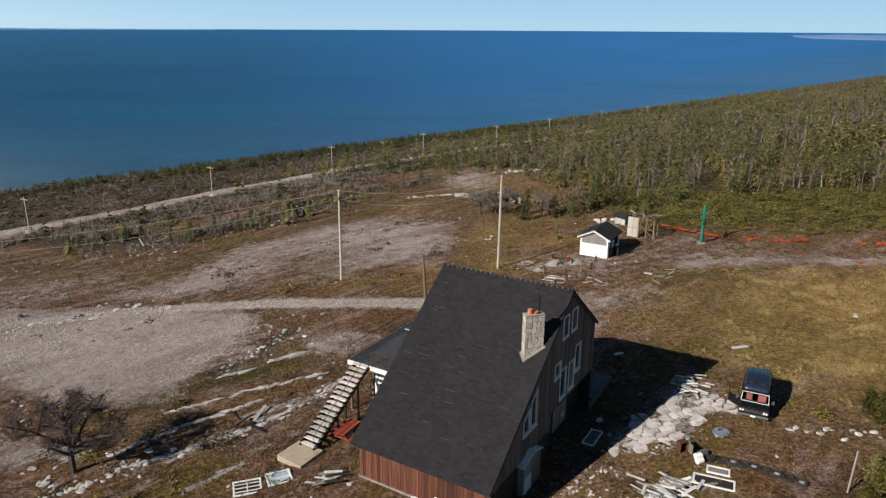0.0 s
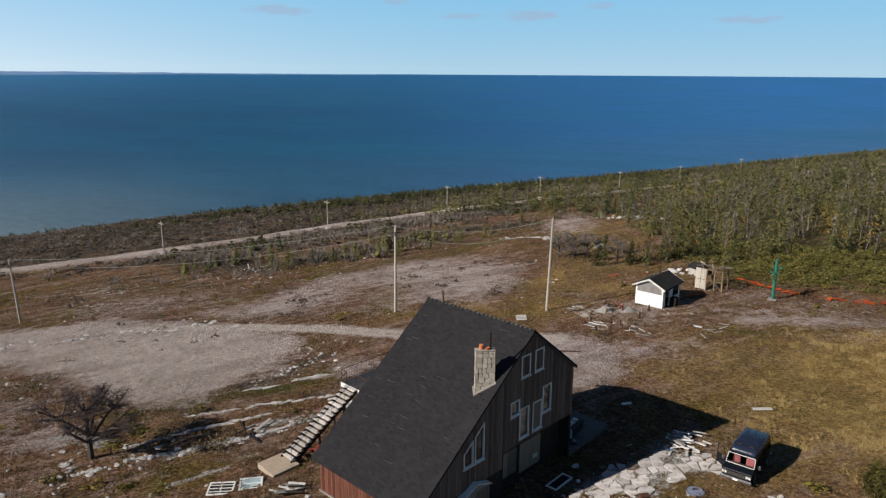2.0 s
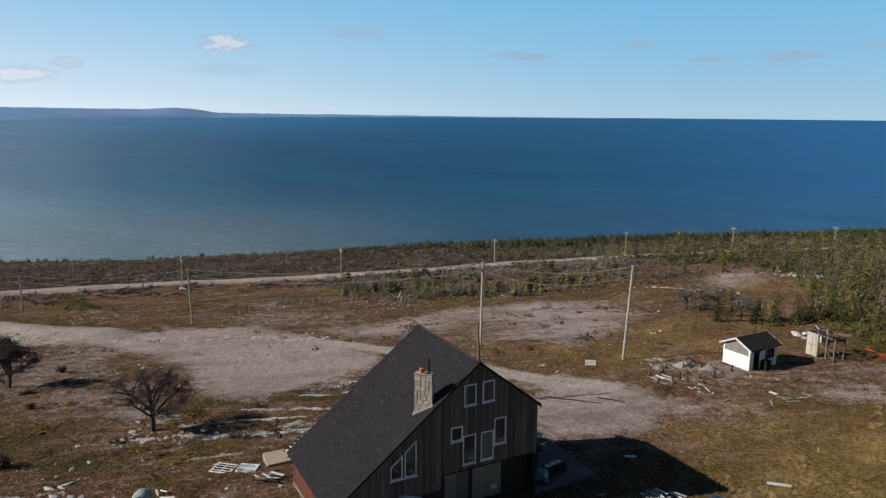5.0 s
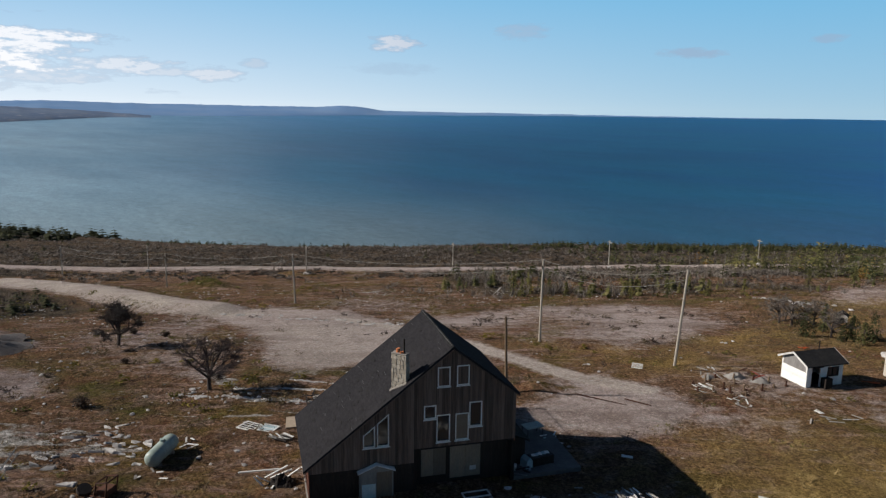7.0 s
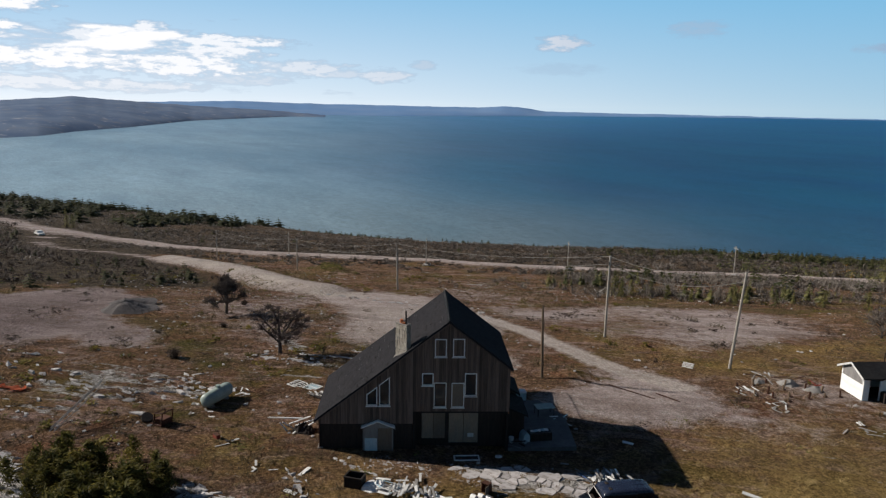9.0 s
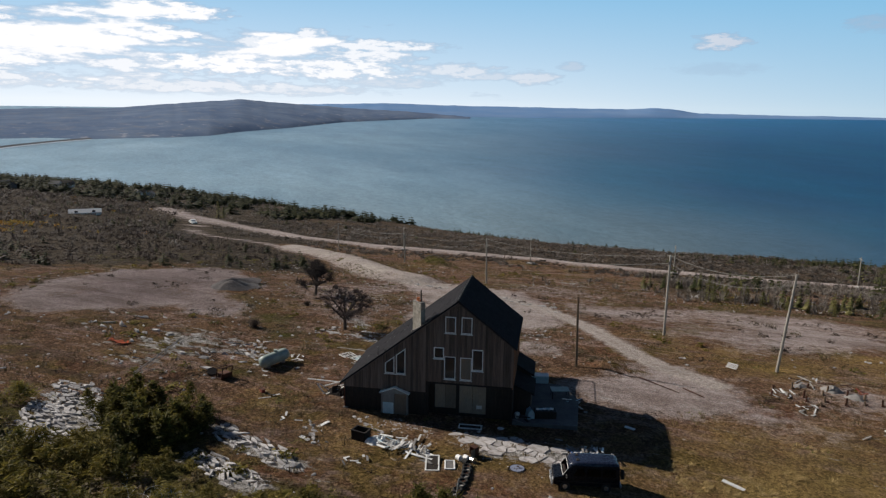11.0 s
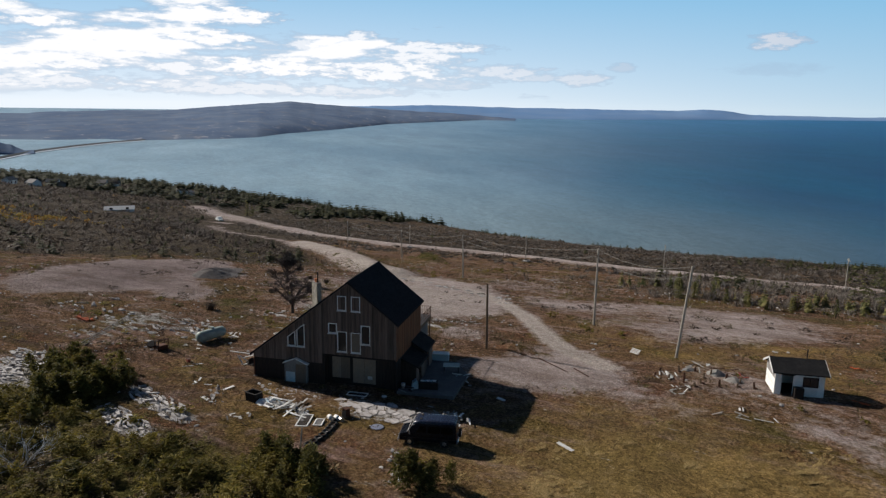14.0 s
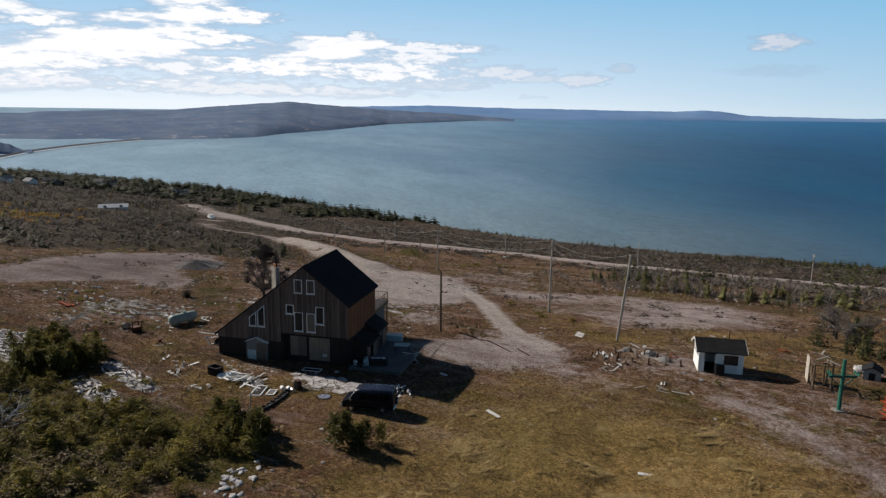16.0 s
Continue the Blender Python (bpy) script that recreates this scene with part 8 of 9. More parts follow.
# bedded limestone outcrops: cracked, tilted plates
def outcrop(cx, cy, rx, ry, cell, seed, label, turn=35.0, long=1.5, keep=0.95, name="rock_outcrop", along=False):
    """Rock split into angular plates along its bedding: a net of jittered corners, with a crack round each cell."""
    rng = random.Random(seed)
    t = tagged(new(name), label, "rock")
    ca, sa = math.cos(radians(turn)), math.sin(radians(turn))
    reach = max(rx, ry)
    nu, nv = int(reach / (cell * long)) + 1, int(reach / cell) + 1
    net_ = {}
    for i in range(-nu, nu + 2):
        for j in range(-nv, nv + 2):
            net_[i, j] = Vector(((i + 0.5 * (j % 2) + rng.uniform(-0.36, 0.36)) * cell * long, (j + rng.uniform(-0.36, 0.36)) * cell))
    for i in range(-nu, nu + 1):
        for j in range(-nv, nv + 1):
            q = [net_[i, j], net_[i + 1, j], net_[i + 1, j + 1], net_[i, j + 1]]
            c = sum(q, Vector((0, 0))) / 4
            wx, wy = c.x * ca - c.y * sa, c.x * sa + c.y * ca
            d = (math.hypot(c.x / rx, c.y / ry) if along else math.hypot(wx / rx, wy / ry)) + 0.3 * noise.noise(Vector((wx * 0.5, wy * 0.5, seed)))
            if d > 1 or rng.random() > keep * (1.0 if d < 0.7 else 0.75):
                continue
            f = rng.uniform(0.80, 0.97) if keep > 0.5 else rng.uniform(0.35, 0.85)
            pts = [((p.x - c.x) * f, (p.y - c.y) * f) for p in q]
            if rng.random() < 0.5:
                k = rng.randrange(4)
                p, n2 = Vector(pts[k]), Vector(pts[(k + 1) % 4])
                pts.insert(k + 1, tuple((p + n2) / 2 * rng.uniform(0.85, 1.2)))
            bm = bmesh.new()
            top = rng.uniform(0.03, 0.2) * (1.15 - d) + 0.02
            add_prism(bm, pts, -0.3, top, "z")
            for v in bm.verts:
                if v.co.z > 0:
                    v.co.x, v.co.y = v.co.x * 0.84, v.co.y * 0.84
                    v.co.z += rng.uniform(-0.22, 0.22) * cell
            ob = part("rock_plate", bm, m_rock, t)
            x, y = cx + wx, cy + wy
            ob.matrix_basis = pose(x, y, gz(x, y) + rng.uniform(-0.03, 0.06), rng.gauss(0, 13), rng.gauss(0, 7), turn + rng.gauss(0, 14))
    return t


outcrop(7.9, 21.0, 5.4, 1.15, 0.30, 1, "grey-white cracked rock outcrop among low firs", 29, 3.0, along=True)
outcrop(10.9, 18.6, 3.9, 1.2, 0.30, 9, "second band of grey-white cracked rock", 30, 3.0, along=True)
outcrop(-2.5, 8.0, 6.8, 3.0, 0.34, 2, "grey-white cracked rock outcrop beside the firs", 42, 2.4, 0.8)
outcrop(-17.0, 17.0, 8.0, 6.5, 0.5, 3, "thin pale rock plates in the heath", 40, 2.6, 0.15)
outcrop(-15.0, 23.5, 5.0, 2.4, 0.4, 4, "thin pale rock plates beside the tank", 40, 2.4, 0.3)
outcrop(-28.0, 12.0, 7.0, 5.0, 0.5, 5, "thin pale rock plates on the western heath", 40, 2.6, 0.2)
outcrop(6.5, 25.2, 2.8, 0.8, 0.35, 6, "broken pale rock beside the yard", 30, 1.5, 0.4)
# flagstones of the yard: flat pale slabs with grass in the joints
t = tagged(new("flagstones"), "pale broken flagstones and concrete in the yard", "paving")
rng = random.Random(6)
P_S = [(float(a), float(b)) for a, b in SLABS]
seeds = []
for _ in range(7000):
    p = Vector((rng.uniform(6.4, 19.4), rng.uniform(32.0, 44.6)))
    gap = 0.42 + 0.6 * max(0.0, noise.noise(Vector((p.x * 0.6, p.y * 0.6, 3.0))) + 0.3)
    if all((p - q).length > gap for q in seeds):
        seeds.append(p)
for p in seeds:
    if in_poly(np.array([p.x]), np.array([p.y]), P_S, 0.7)[0] < rng.uniform(0.3, 0.65) or rng.random() < 0.12 + 0.45 * max(0.0, min(1.0, 1.4 * noise.noise(Vector((p.x * 0.45, p.y * 0.45, 8.0))) + (0.5 if p.x > 14.5 else 0.15))):
        continue
    cell = [p + Vector(c) * 1.1 for c in ((-1, -1), (1, -1), (1, 1), (-1, 1))]
    for q in sorted(seeds, key=lambda s: (s - p).length)[1:14]:
        d = (q - p).normalized()
        far = (q - p).length / 2 - rng.uniform(0.02, 0.10)
        cut = []
        for a, b in zip(cell, cell[1:] + cell[:1]):
            ha, hb = (a - p).dot(d) - far, (b - p).dot(d) - far
            if ha <= 0:
                cut.append(a)
            if ha * hb < 0:
                cut.append(a + (b - a) * (ha / (ha - hb)))
        cell = cut
    bm = bmesh.new()
    ring = []
    for a, b in zip(cell, cell[1:] + cell[:1]):
        ring.append(a - p)
        if (b - a).length > 0.3:
            ring.append((a + b) / 2 - p + Vector((rng.gauss(0, 0.03), rng.gauss(0, 0.03))))
    add_prism(bm, [(v.x, v.y) for v in ring], -0.15, rng.uniform(0.06, 0.085), "z")
    ob = part("slab", bm, m_slab, t)
    ob.matrix_basis = pose(p.x, p.y, max(float(land(p.x, p.y)), float(land(p.x, p.y, False))) - 0.02, rng.gauss(0, 0.6), rng.gauss(0, 0.6), 0)

# crumbled mortar and stone chips along the edge of the paving
x, y = strew(300, 60000, -10, 30, 20, 60, lambda s, r, x, y: np.clip(1.2 - seg_dist(x, y, [(6.5, 31.0), (8.6, 33.0), (10.2, 34.4), (12.8, 36.4)]) / 1.3, 0, 1) * (vnoise(x, y, 0.8, 71) > -0.15) + 0.12 * in_poly(x, y, P_S, 1.5))
base = bmesh.new()
add_rock(base, (0, 0, 0.05), (0.5, 0.4, 0.22), 78, 0)
base.verts.ensure_lookup_table()
chip = (np.array([v.co[:] for v in base.verts]), np.array([[v.index for v in f.verts] for f in base.faces]))
base.free()
scatter("rubble_chips", [chip], x, y, 0.04 + 0.2 * sizes(301, len(x), 0, 1) ** 3, m_slab, "crumbled pale stone chips beside the paving", "rubble", 302, sink=0.0)

# loose pale stones over the heath, too many to count
x, y = strew(90, 5200, 0, 120, -50, 75, lambda s, r, x, y: open_heath(s, r, x, y) * np.clip(0.25 + 0.8 * vnoise(x, y, 7.0, 33), 0, 1) * ~((x > 11) & (x < 32) & (y > 40) & (y < 66)))
base = bmesh.new()
add_rock(base, (0, 0, 0.05), (0.5, 0.4, 0.28), 77, 1)
base.verts.ensure_lookup_table()
shape = (np.array([v.co[:] for v in base.verts]), np.array([[v.index for v in f.verts] for f in base.faces]))
base.free()
scatter("loose_stones", [shape], x, y, sizes(91, len(x), 0.15, 0.55), m_rock, "loose pale stones over the heath", "stones", 92, sink=0.0)
x, y = strew(93, 4200, 0, 70, 10, 80, lambda s, r, x, y: np.maximum(in_poly(x, y, PAD_WEST, 2), in_poly(x, y, PAD_YARD, 2)) * 0.8)
scatter("gravel_stones", [shape], x, y, sizes(94, len(x), 0.08, 0.22), m_rock, "coarse stones lying in the gravel", "gravel", 95, sink=0.0)

# ---------------------------------------------------------------- yard clutter


def plank(parent, m, l, w=0.14, h=0.03, mat=m_greywood, name="plank"):
    bm = bmesh.new()
    add_box(bm, -l / 2, l / 2, -w / 2, w / 2, 0, h, m, 0.004)
    return part(name, bm, mat, parent)


def plank_pile(x, y, n, spread_, lmin, lmax, label, mats, seed, high=0.25, name="plank_pile", turn=None):
    rng = random.Random(seed)
    t = thing(name, on_ground(x, y), label, "planks")
    for i in range(n):
        px, py = rng.gauss(0, spread_), rng.gauss(0, spread_)
        z = gz(x + px, y + py) - gz(x, y) + 0.02 + high * i / n
        a = rng.uniform(0, 180) if turn is None else turn + rng.gauss(0, 14)
        plank(t, pose(px, py, z, rng.gauss(0, 5), rng.gauss(0, 5), a), rng.uniform(lmin, lmax), rng.uniform(0.08, 0.2), 0.03, mats[i % len(mats)])
    return t


def rag_heap(x, y, rx, ry, high, label, mat, seed, turn=0.0, name="rag_heap"):
    """A slumped heap of cloth or torn sheeting with sharp folds."""
    bm = bmesh.new()
    n = 16
    grid = []
    for i in range(n + 1):
        grid.append([])
        for j in range(n + 1):
            u, v = 2 * i / n - 1, 2 * j / n - 1
            r = math.hypot(u, v) + 0.3 * noise.noise(Vector((u * 1.7, v * 1.7, seed)))
            fold = abs(noise.noise(Vector((u * 3.2, v * 3.2, seed + 5)))) + 0.5 * abs(noise.noise(Vector((u * 7, v * 7, seed + 9))))
            z = high * max(0.0, 1 - r * r) * (0.35 + 1.5 * fold) - (0.12 if r > 1 else 0.0)
            grid[-1].append(bm.verts.new((u * rx * (1 + 0.15 * noise.noise(Vector((v * 2, seed, u)))), v * ry, z)))
    for i in range(n):
        for j in range(n):
            bm.faces.new((grid[i][j], grid[i + 1][j], grid[i + 1][j + 1], grid[i][j + 1]))
    ob = part(name, bm, mat)
    ob.matrix_basis = on_ground(x, y, turn, 0.02)
    return tagged(ob, label, "rags")


def sash(x, y, w, l, turn, label, fill, bars=(1, 1), tilt=0.0, up=0.03, name="window_sash"):
    """A window frame lying on the ground."""
    t = thing(name, on_ground(x, y, turn, up) @ pose(0, 0, 0, tilt), label, "window frame", "sashes")
    for a in ((-l / 2, l / 2, -w / 2, -w / 2 + 0.1), (-l / 2, l / 2, w / 2 - 0.1, w / 2), (-l / 2, -l / 2 + 0.1, -w / 2 + 0.1, w / 2 - 0.1), (l / 2 - 0.1, l / 2, -w / 2 + 0.1, w / 2 - 0.1)):
        bm = bmesh.new()
        add_box(bm, *a, 0, 0.07, bevel=0.008)
        part("frame", bm, m_white, t)
    for k in range(bars[0]):
        bm = bmesh.new()
        c = -l / 2 + l * (k + 1) / (bars[0] + 1)
        add_box(bm, c - 0.035, c + 0.035, -w / 2 + 0.1, w / 2 - 0.1, 0.01, 0.06)
        part("glazing_bar", bm, m_white, t)
    for k in range(bars[1]):
        bm = bmesh.new()
        c = -w / 2 + w * (k + 1) / (bars[1] + 1)
        add_box(bm, -l / 2 + 0.1, l / 2 - 0.1, c - 0.03, c + 0.03, 0.012, 0.055)
        part("glazing_bar", bm, m_white, t)
    bm = bmesh.new()
    add_box(bm, -l / 2 + 0.09, l / 2 - 0.09, -w / 2 + 0.09, w / 2 - 0.09, 0.02, 0.03)
    part("pane", bm, fill, t)
    return t


sash(-10.6, 32.1, 1.3, 1.5, 18, "white multi-pane window frame lying in the grass", m_dark, (1, 3))
sash(-9.05, 32.8, 1.2, 1.35, 24, "white framed pale blue panel lying in the grass", m_foam, (0, 1))
plank_pile(-6.3, 32.2, 22, 0.24, 0.6, 1.15, "small heap of whitewashed boards", (m_greyply, m_trim, m_greywood, m_dark), 41, 0.28, turn=20)
t = thing("crossed_planks", on_ground(-0.8, 30.9), "two white planks lying crossed by the wall", "planks")
plank(t, pose(0, 0, 0.05, 0, 0, 10), 2.0, 0.13, 0.05, m_white)
plank(t, pose(0.2, 0.1, 0.1, 0, 0, 65), 1.2, 0.13, 0.05, m_trim)
rag_heap(-0.9, 28.7, 0.9, 0.7, 0.55, "dark torn sheeting heaped at the house corner", m_dark, 3, 30)
t = thing("broken_frame", on_ground(-1.5, 28.4, 58), "white posts of a broken frame leaning over dark sheeting", "frame")
for m, l in ((pose(-0.9, 0.2, 0.75, 0, 3, 4), 2.6), (pose(0.2, 0.1, 0.62, 0, -8, 30), 1.7), (pose(-0.7, 0.0, 0.25, 0, 38, 15), 1.0), (pose(-0.95, -0.25, 0.22, 0, 44, -20), 0.95), (pose(0.9, -0.3, 0.4, 0, -28, 10), 1.8), (pose(0.5, 0.35, 0.3, 0, -22, -8), 1.5), (pose(0.0, -0.6, 0.05, 0, 2, 70), 0.9)):
    plank(t, m, l, 0.11, 0.07, m_white, "post")
sash(8.7, 36.7, 0.75, 1.8, 60, "white framed dark sash lying by the wall", m_glass, (0, 0))
sash(14.0, 31.6, 0.95, 2.1, -22, "big white door frame lying in the yard", m_dark, (0, 0))
sash(14.6, 32.6, 0.7, 1.2, -22, "pale panel lying in the yard", m_greyply, (0, 0))
plank_pile(11.3, 31.0, 30, 0.55, 0.5, 1.4, "heap of broken white boards", (m_trim, m_greywood, m_greyply, m_white), 43, 0.3, turn=-35)
plank_pile(12.6, 31.2, 12, 0.6, 0.6, 1.6, "white boards and sheets strewn in the yard", (m_white, m_trim, m_greyply), 60, 0.12, turn=20)
rag_heap(9.5, 29.1, 0.95, 0.7, 0.4, "white rags spilled from the waste container", m_white, 7, 55)
rag_heap(10.5, 30.1, 0.8, 0.55, 0.3, "grey-white torn sheeting among broken boards", m_trim, 11, 55)
plank_pile(10.2, 29.9, 18, 0.55, 0.4, 1.1, "broken boards on white rags", (m_white, m_trim, m_greyply, m_foam), 44, 0.3, turn=40)
plank_pile(16.6, 42.5, 34, 0.58, 0.4, 1.4, "pile of broken boards and plaster beside the van", (m_trim, m_white, m_greyply, m_greywood), 45, 0.4, turn=-25)
plank_pile(15.4, 41.4, 12, 0.5, 0.3, 1.0, "scattered pale laths at the edge of the paving", (m_greywood, m_trim, m_greyply), 61, 0.15)
plank_pile(14.3, 42.0, 5, 0.8, 0.5, 1.0, "grey rubbish boards in the house shade", (m_greyply, m_greywood, m_blue), 46, 0.1)
plank_pile(14.2, 65.1, 10, 0.7, 0.4, 1.2, "loose pale boards in the grass", (m_greywood, m_trim), 47, 0.1)
plank_pile(21.5, 66.0, 8, 0.9, 0.8, 1.6, "few pale boards in the grass", (m_greywood, m_trim), 48, 0.1)
plank_pile(10.5, 66.2, 9, 0.6, 0.7, 1.6, "silvered planks beside the old piers", (m_trim, m_greywood), 49, 0.15, turn=-35)
plank_pile(9.0, 70.6, 7, 0.8, 0.9, 2.0, "grey sheets and planks by the gravel heaps", (m_greywood, m_trim, m_rust), 50, 0.2)
plank_pile(-12.4, 39.4, 8, 0.6, 0.8, 1.8, "grey driftwood boards on the stones", (m_greywood, m_dark), 51, 0.3)
plank_pile(3.2, 23.5, 4, 0.4, 0.3, 0.8, "scrap boards in the grass", (m_trim, m_white), 52, 0.1)
plank_pile(12.5, 27.4, 10, 0.7, 0.2, 0.7, "scrap boards near the firs", (m_trim, m_greyply), 53, 0.15)
for x, y, l, a in ((22.4, 49.3, 1.5, 20), (34.5, 55.4, 1.0, 60), (5.2, 26.2, 1.2, -60), (7.4, 24.4, 0.9, 30), (-50.8, 111.8, 6.0, 120), (-47.0, 113.0, 5.0, 60), (12.9, 48.2, 0.8, 30)):
    t = thing("loose_plank", on_ground(x, y, a, 0.03), "single pale plank lying in the grass", "plank", "loose planks")
    plank(t, pose(0, 0, 0, 4, 3), l, 0.3 if l < 2 else 0.2, 0.05, m_trim if l < 2 else m_greywood)
for x, y, a, l in ((5.5, 56.8, 12, 4.6), (8.2, 58.4, 6, 2.4)):
    t = thing("steel_bar", on_ground(x, y, a, 0.06), "long rusty bar lying on the gravel", "bar")
    bm = bmesh.new()
    add_rod(bm, (-l / 2, 0, 0), (l / 2, 0, 0.03), 0.05, None, 6)
    part("bar", bm, m_rust, t)

# open dark bin spilling rubbish
t = thing("waste_bin", on_ground(8.6, 28.2, 40) @ Matrix.Scale(0.82, 4), "open dark blue waste container on its base", "bin")
for a in ((-0.7, 0.7, -0.5, -0.44), (-0.7, 0.7, 0.44, 0.5), (-0.7, -0.64, -0.44, 0.44), (0.64, 0.7, -0.44, 0.44)):
    bm = bmesh.new()
    add_box(bm, *a, 0, 0.85, bevel=0.015)
    part("side_panel", bm, m_dark, t)
bm = bmesh.new()
add_box(bm, -0.66, 0.66, -0.46, 0.46, 0.02, 0.1)
part("base", bm, m_dark, t)
bm = bmesh.new()
for a in ((-0.75, 0.75, -0.55, -0.42), (-0.75, 0.75, 0.42, 0.55), (-0.75, -0.62, -0.42, 0.42), (0.62, 0.75, -0.42, 0.42)):
    add_box(bm, *a, 0.85, 0.92)
part("rim", bm, m_iron, t)

# tyres
for i in range(8):
    f = i / 7
    x, y = 15.2 + 3.2 * f, 33.6 - 2.3 * f + 0.25 * math.sin(f * 3)
    t = thing("tyre", on_ground(x, y, i * 40, 0.10), "old tyre half sunk in the grass", "tyre", "row of tyres")
    bm = bmesh.new()
    rings = []
    for a in range(16):
        th = 2 * math.pi * a / 16
        rings.append([bm.verts.new(((0.25 + 0.085 * math.cos(ph)) * math.cos(th), (0.25 + 0.085 * math.cos(ph)) * math.sin(th), 0.1 * math.sin(ph))) for ph in [2 * math.pi * b / 8 for b in range(8)]])
    for a in range(16):
        for b in range(8):
            bm.faces.new((rings[a][b], rings[(a + 1) % 16][b], rings[(a + 1) % 16][(b + 1) % 8], rings[a][(b + 1) % 8]))
    part("tread", bm, m_rubber, t)
    bm = bmesh.new()
    add_rod(bm, (0, 0, -0.06), (0, 0, -0.01), 0.2, 0.19, 12)
    part("hub", bm, m_greywood if i % 2 else m_rust, t)

# round tin lid in the grass
t = thing("tin_lid", on_ground(16.3, 36.7, 0, 0.03), "dull blue-grey round tin lid in the grass", "lid")
bm = bmesh.new()
add_rod(bm, (0, 0, -0.03), (0, 0, 0.03), 0.52, 0.50, 24)
part("disc", bm, m_bluetin, t)
bm = bmesh.new()
for i in range(24):
    a, b = math.tau * i / 24, math.tau * (i + 1) / 24
    add_rod(bm, (0.5 * math.cos(a), 0.5 * math.sin(a), 0.035), (0.5 * math.cos(b), 0.5 * math.sin(b), 0.035), 0.015, None, 5, False)
part("rim", bm, m_iron, t)

# rusty cabinet with drums
t = thing("cabinet", on_ground(13.4, 34.9, 20) @ Matrix.Scale(0.66, 4), "rusty brown cabinet standing open in the yard", "cabinet")
bm = bmesh.new()
for a in ((-0.4, -0.36, -0.3, 0.3, 0, 1.0), (0.36, 0.4, -0.3, 0.3, 0, 1.0), (-0.36, 0.36, 0.26, 0.3, 0, 1.0), (-0.36, 0.36, -0.3, 0.26, 0.0, 0.04), (-0.36, 0.36, -0.3, 0.26, 0.95, 1.0)):
    add_box(bm, *a)
part("body", bm, m_rust, t)
bm = bmesh.new()
add_box(bm, 0.4, 0.44, -0.85, -0.3, 0.05, 0.95)
part("door", bm, m_ply, t)
for x, y, mat in ((13.9, 34.0, m_white), (14.3, 34.3, m_chrome), (13.8, 33.5, m_white), (14.5, 33.7, m_rubber)):
    t = thing("drum", on_ground(x, y), "small round drum lying in the grass", "drum", "drums")
    bm = bmesh.new()
    add_rod(bm, (-0.05, 0, 0.16), (0.3, 0.1, 0.2), 0.2, 0.18, 12)
    part("shell", bm, mat, t)

# thin leaning post by the firs
t = thing("post", on_ground(20.3, 30.5), "thin grey leaning post", "post")
bm = bmesh.new()
add_rod(bm, (0, 0, -0.2), (0.25, 0.2, 2.3), 0.05, 0.045, 6)
part("shaft", bm, m_greywood, t)

# red picnic table beneath the stair
t = thing("picnic_table", pose(-5.9, 36.9, gz(-5.9, 36.9), 0, 0, 62), "faded red wooden picnic table under the stair", "table")
for k in range(4):
    bm = bmesh.new()
    add_box(bm, -0.9, 0.9, -0.36 + k * 0.185, -0.2 + k * 0.185, 0.70, 0.74, bevel=0.005)
    part("tabletop_board", bm, m_redpaint, t)
for s1 in (-1, 1):
    bm = bmesh.new()
    add_box(bm, -0.9, 0.9, s1 * 0.72 - 0.12, s1 * 0.72 + 0.12, 0.42, 0.46, bevel=0.005)
    part("bench", bm, m_redpaint, t)
    for s2 in (-0.65, 0.65):
        bm = bmesh.new()
        add_rod(bm, (s2, s1 * 0.62, 0), (s2, s1 * 0.2, 0.7), 0.045, None, 4)
        part("leg", bm, m_redpaint, t)
for s2 in (-0.65, 0.65):
    bm = bmesh.new()
    add_box(bm, s2 - 0.03, s2 + 0.03, -0.82, 0.82, 0.34, 0.42)
    part("stretcher", bm, m_redpaint, t)

# gas tank lying on blocks
a, b = Vector((-8.7, 23.5, gz(-8.7, 23.5) + 0.62)), Vector((-11.0, 26.2, gz(-11, 26.2) + 0.72))
t = thing("gas_tank", Matrix.Translation((a + b) / 2), "faded pale green steel gas tank lying on blocks", "tank")
d = (b - a) / 2
ax = d.normalized()
bm = bmesh.new()
turn = d.to_track_quat("Z", "Y")
prof = [(-1.0, 0.0), (-0.985, 0.22), (-0.94, 0.40), (-0.86, 0.52), (-0.75, 0.56), (0.75, 0.56), (0.86, 0.52), (0.94, 0.40), (0.985, 0.22), (1.0, 0.0)]
rings = []
for f, r in prof:
    c = ax * d.length * f
    rings.append([bm.verts.new(c + turn @ Vector((max(r, 0.004) * math.cos(2 * math.pi * i / 24), max(r, 0.004) * math.sin(2 * math.pi * i / 24), 0))) for i in range(24)])
for p, q in zip(rings, rings[1:]):
    for i in range(24):
        bm.faces.new((p[i], p[(i + 1) % 24], q[(i + 1) % 24], q[i])).smooth = True
bmesh.ops.recalc_face_normals(bm, faces=bm.faces[:])
part("shell", bm, m_tank, t)
bm = bmesh.new()
add_rod(bm, ax * 0.2 + Vector((0, 0, 0.5)), ax * 0.2 + Vector((0, 0, 0.74)), 0.2, 0.18, 12)
part("valve_dome", bm, m_tank, t)
for f in (-0.55, 0.55):
    bm = bmesh.new()
    c = d * f
    m = Matrix.Translation((c.x, c.y, 0)) @ turn.to_matrix().to_4x4()
    add_box(bm, c.x - 0.4, c.x + 0.4, c.y - 0.25, c.y + 0.25, -0.95, -0.42, bevel=0.02)
    part("block", bm, m_conc, t)
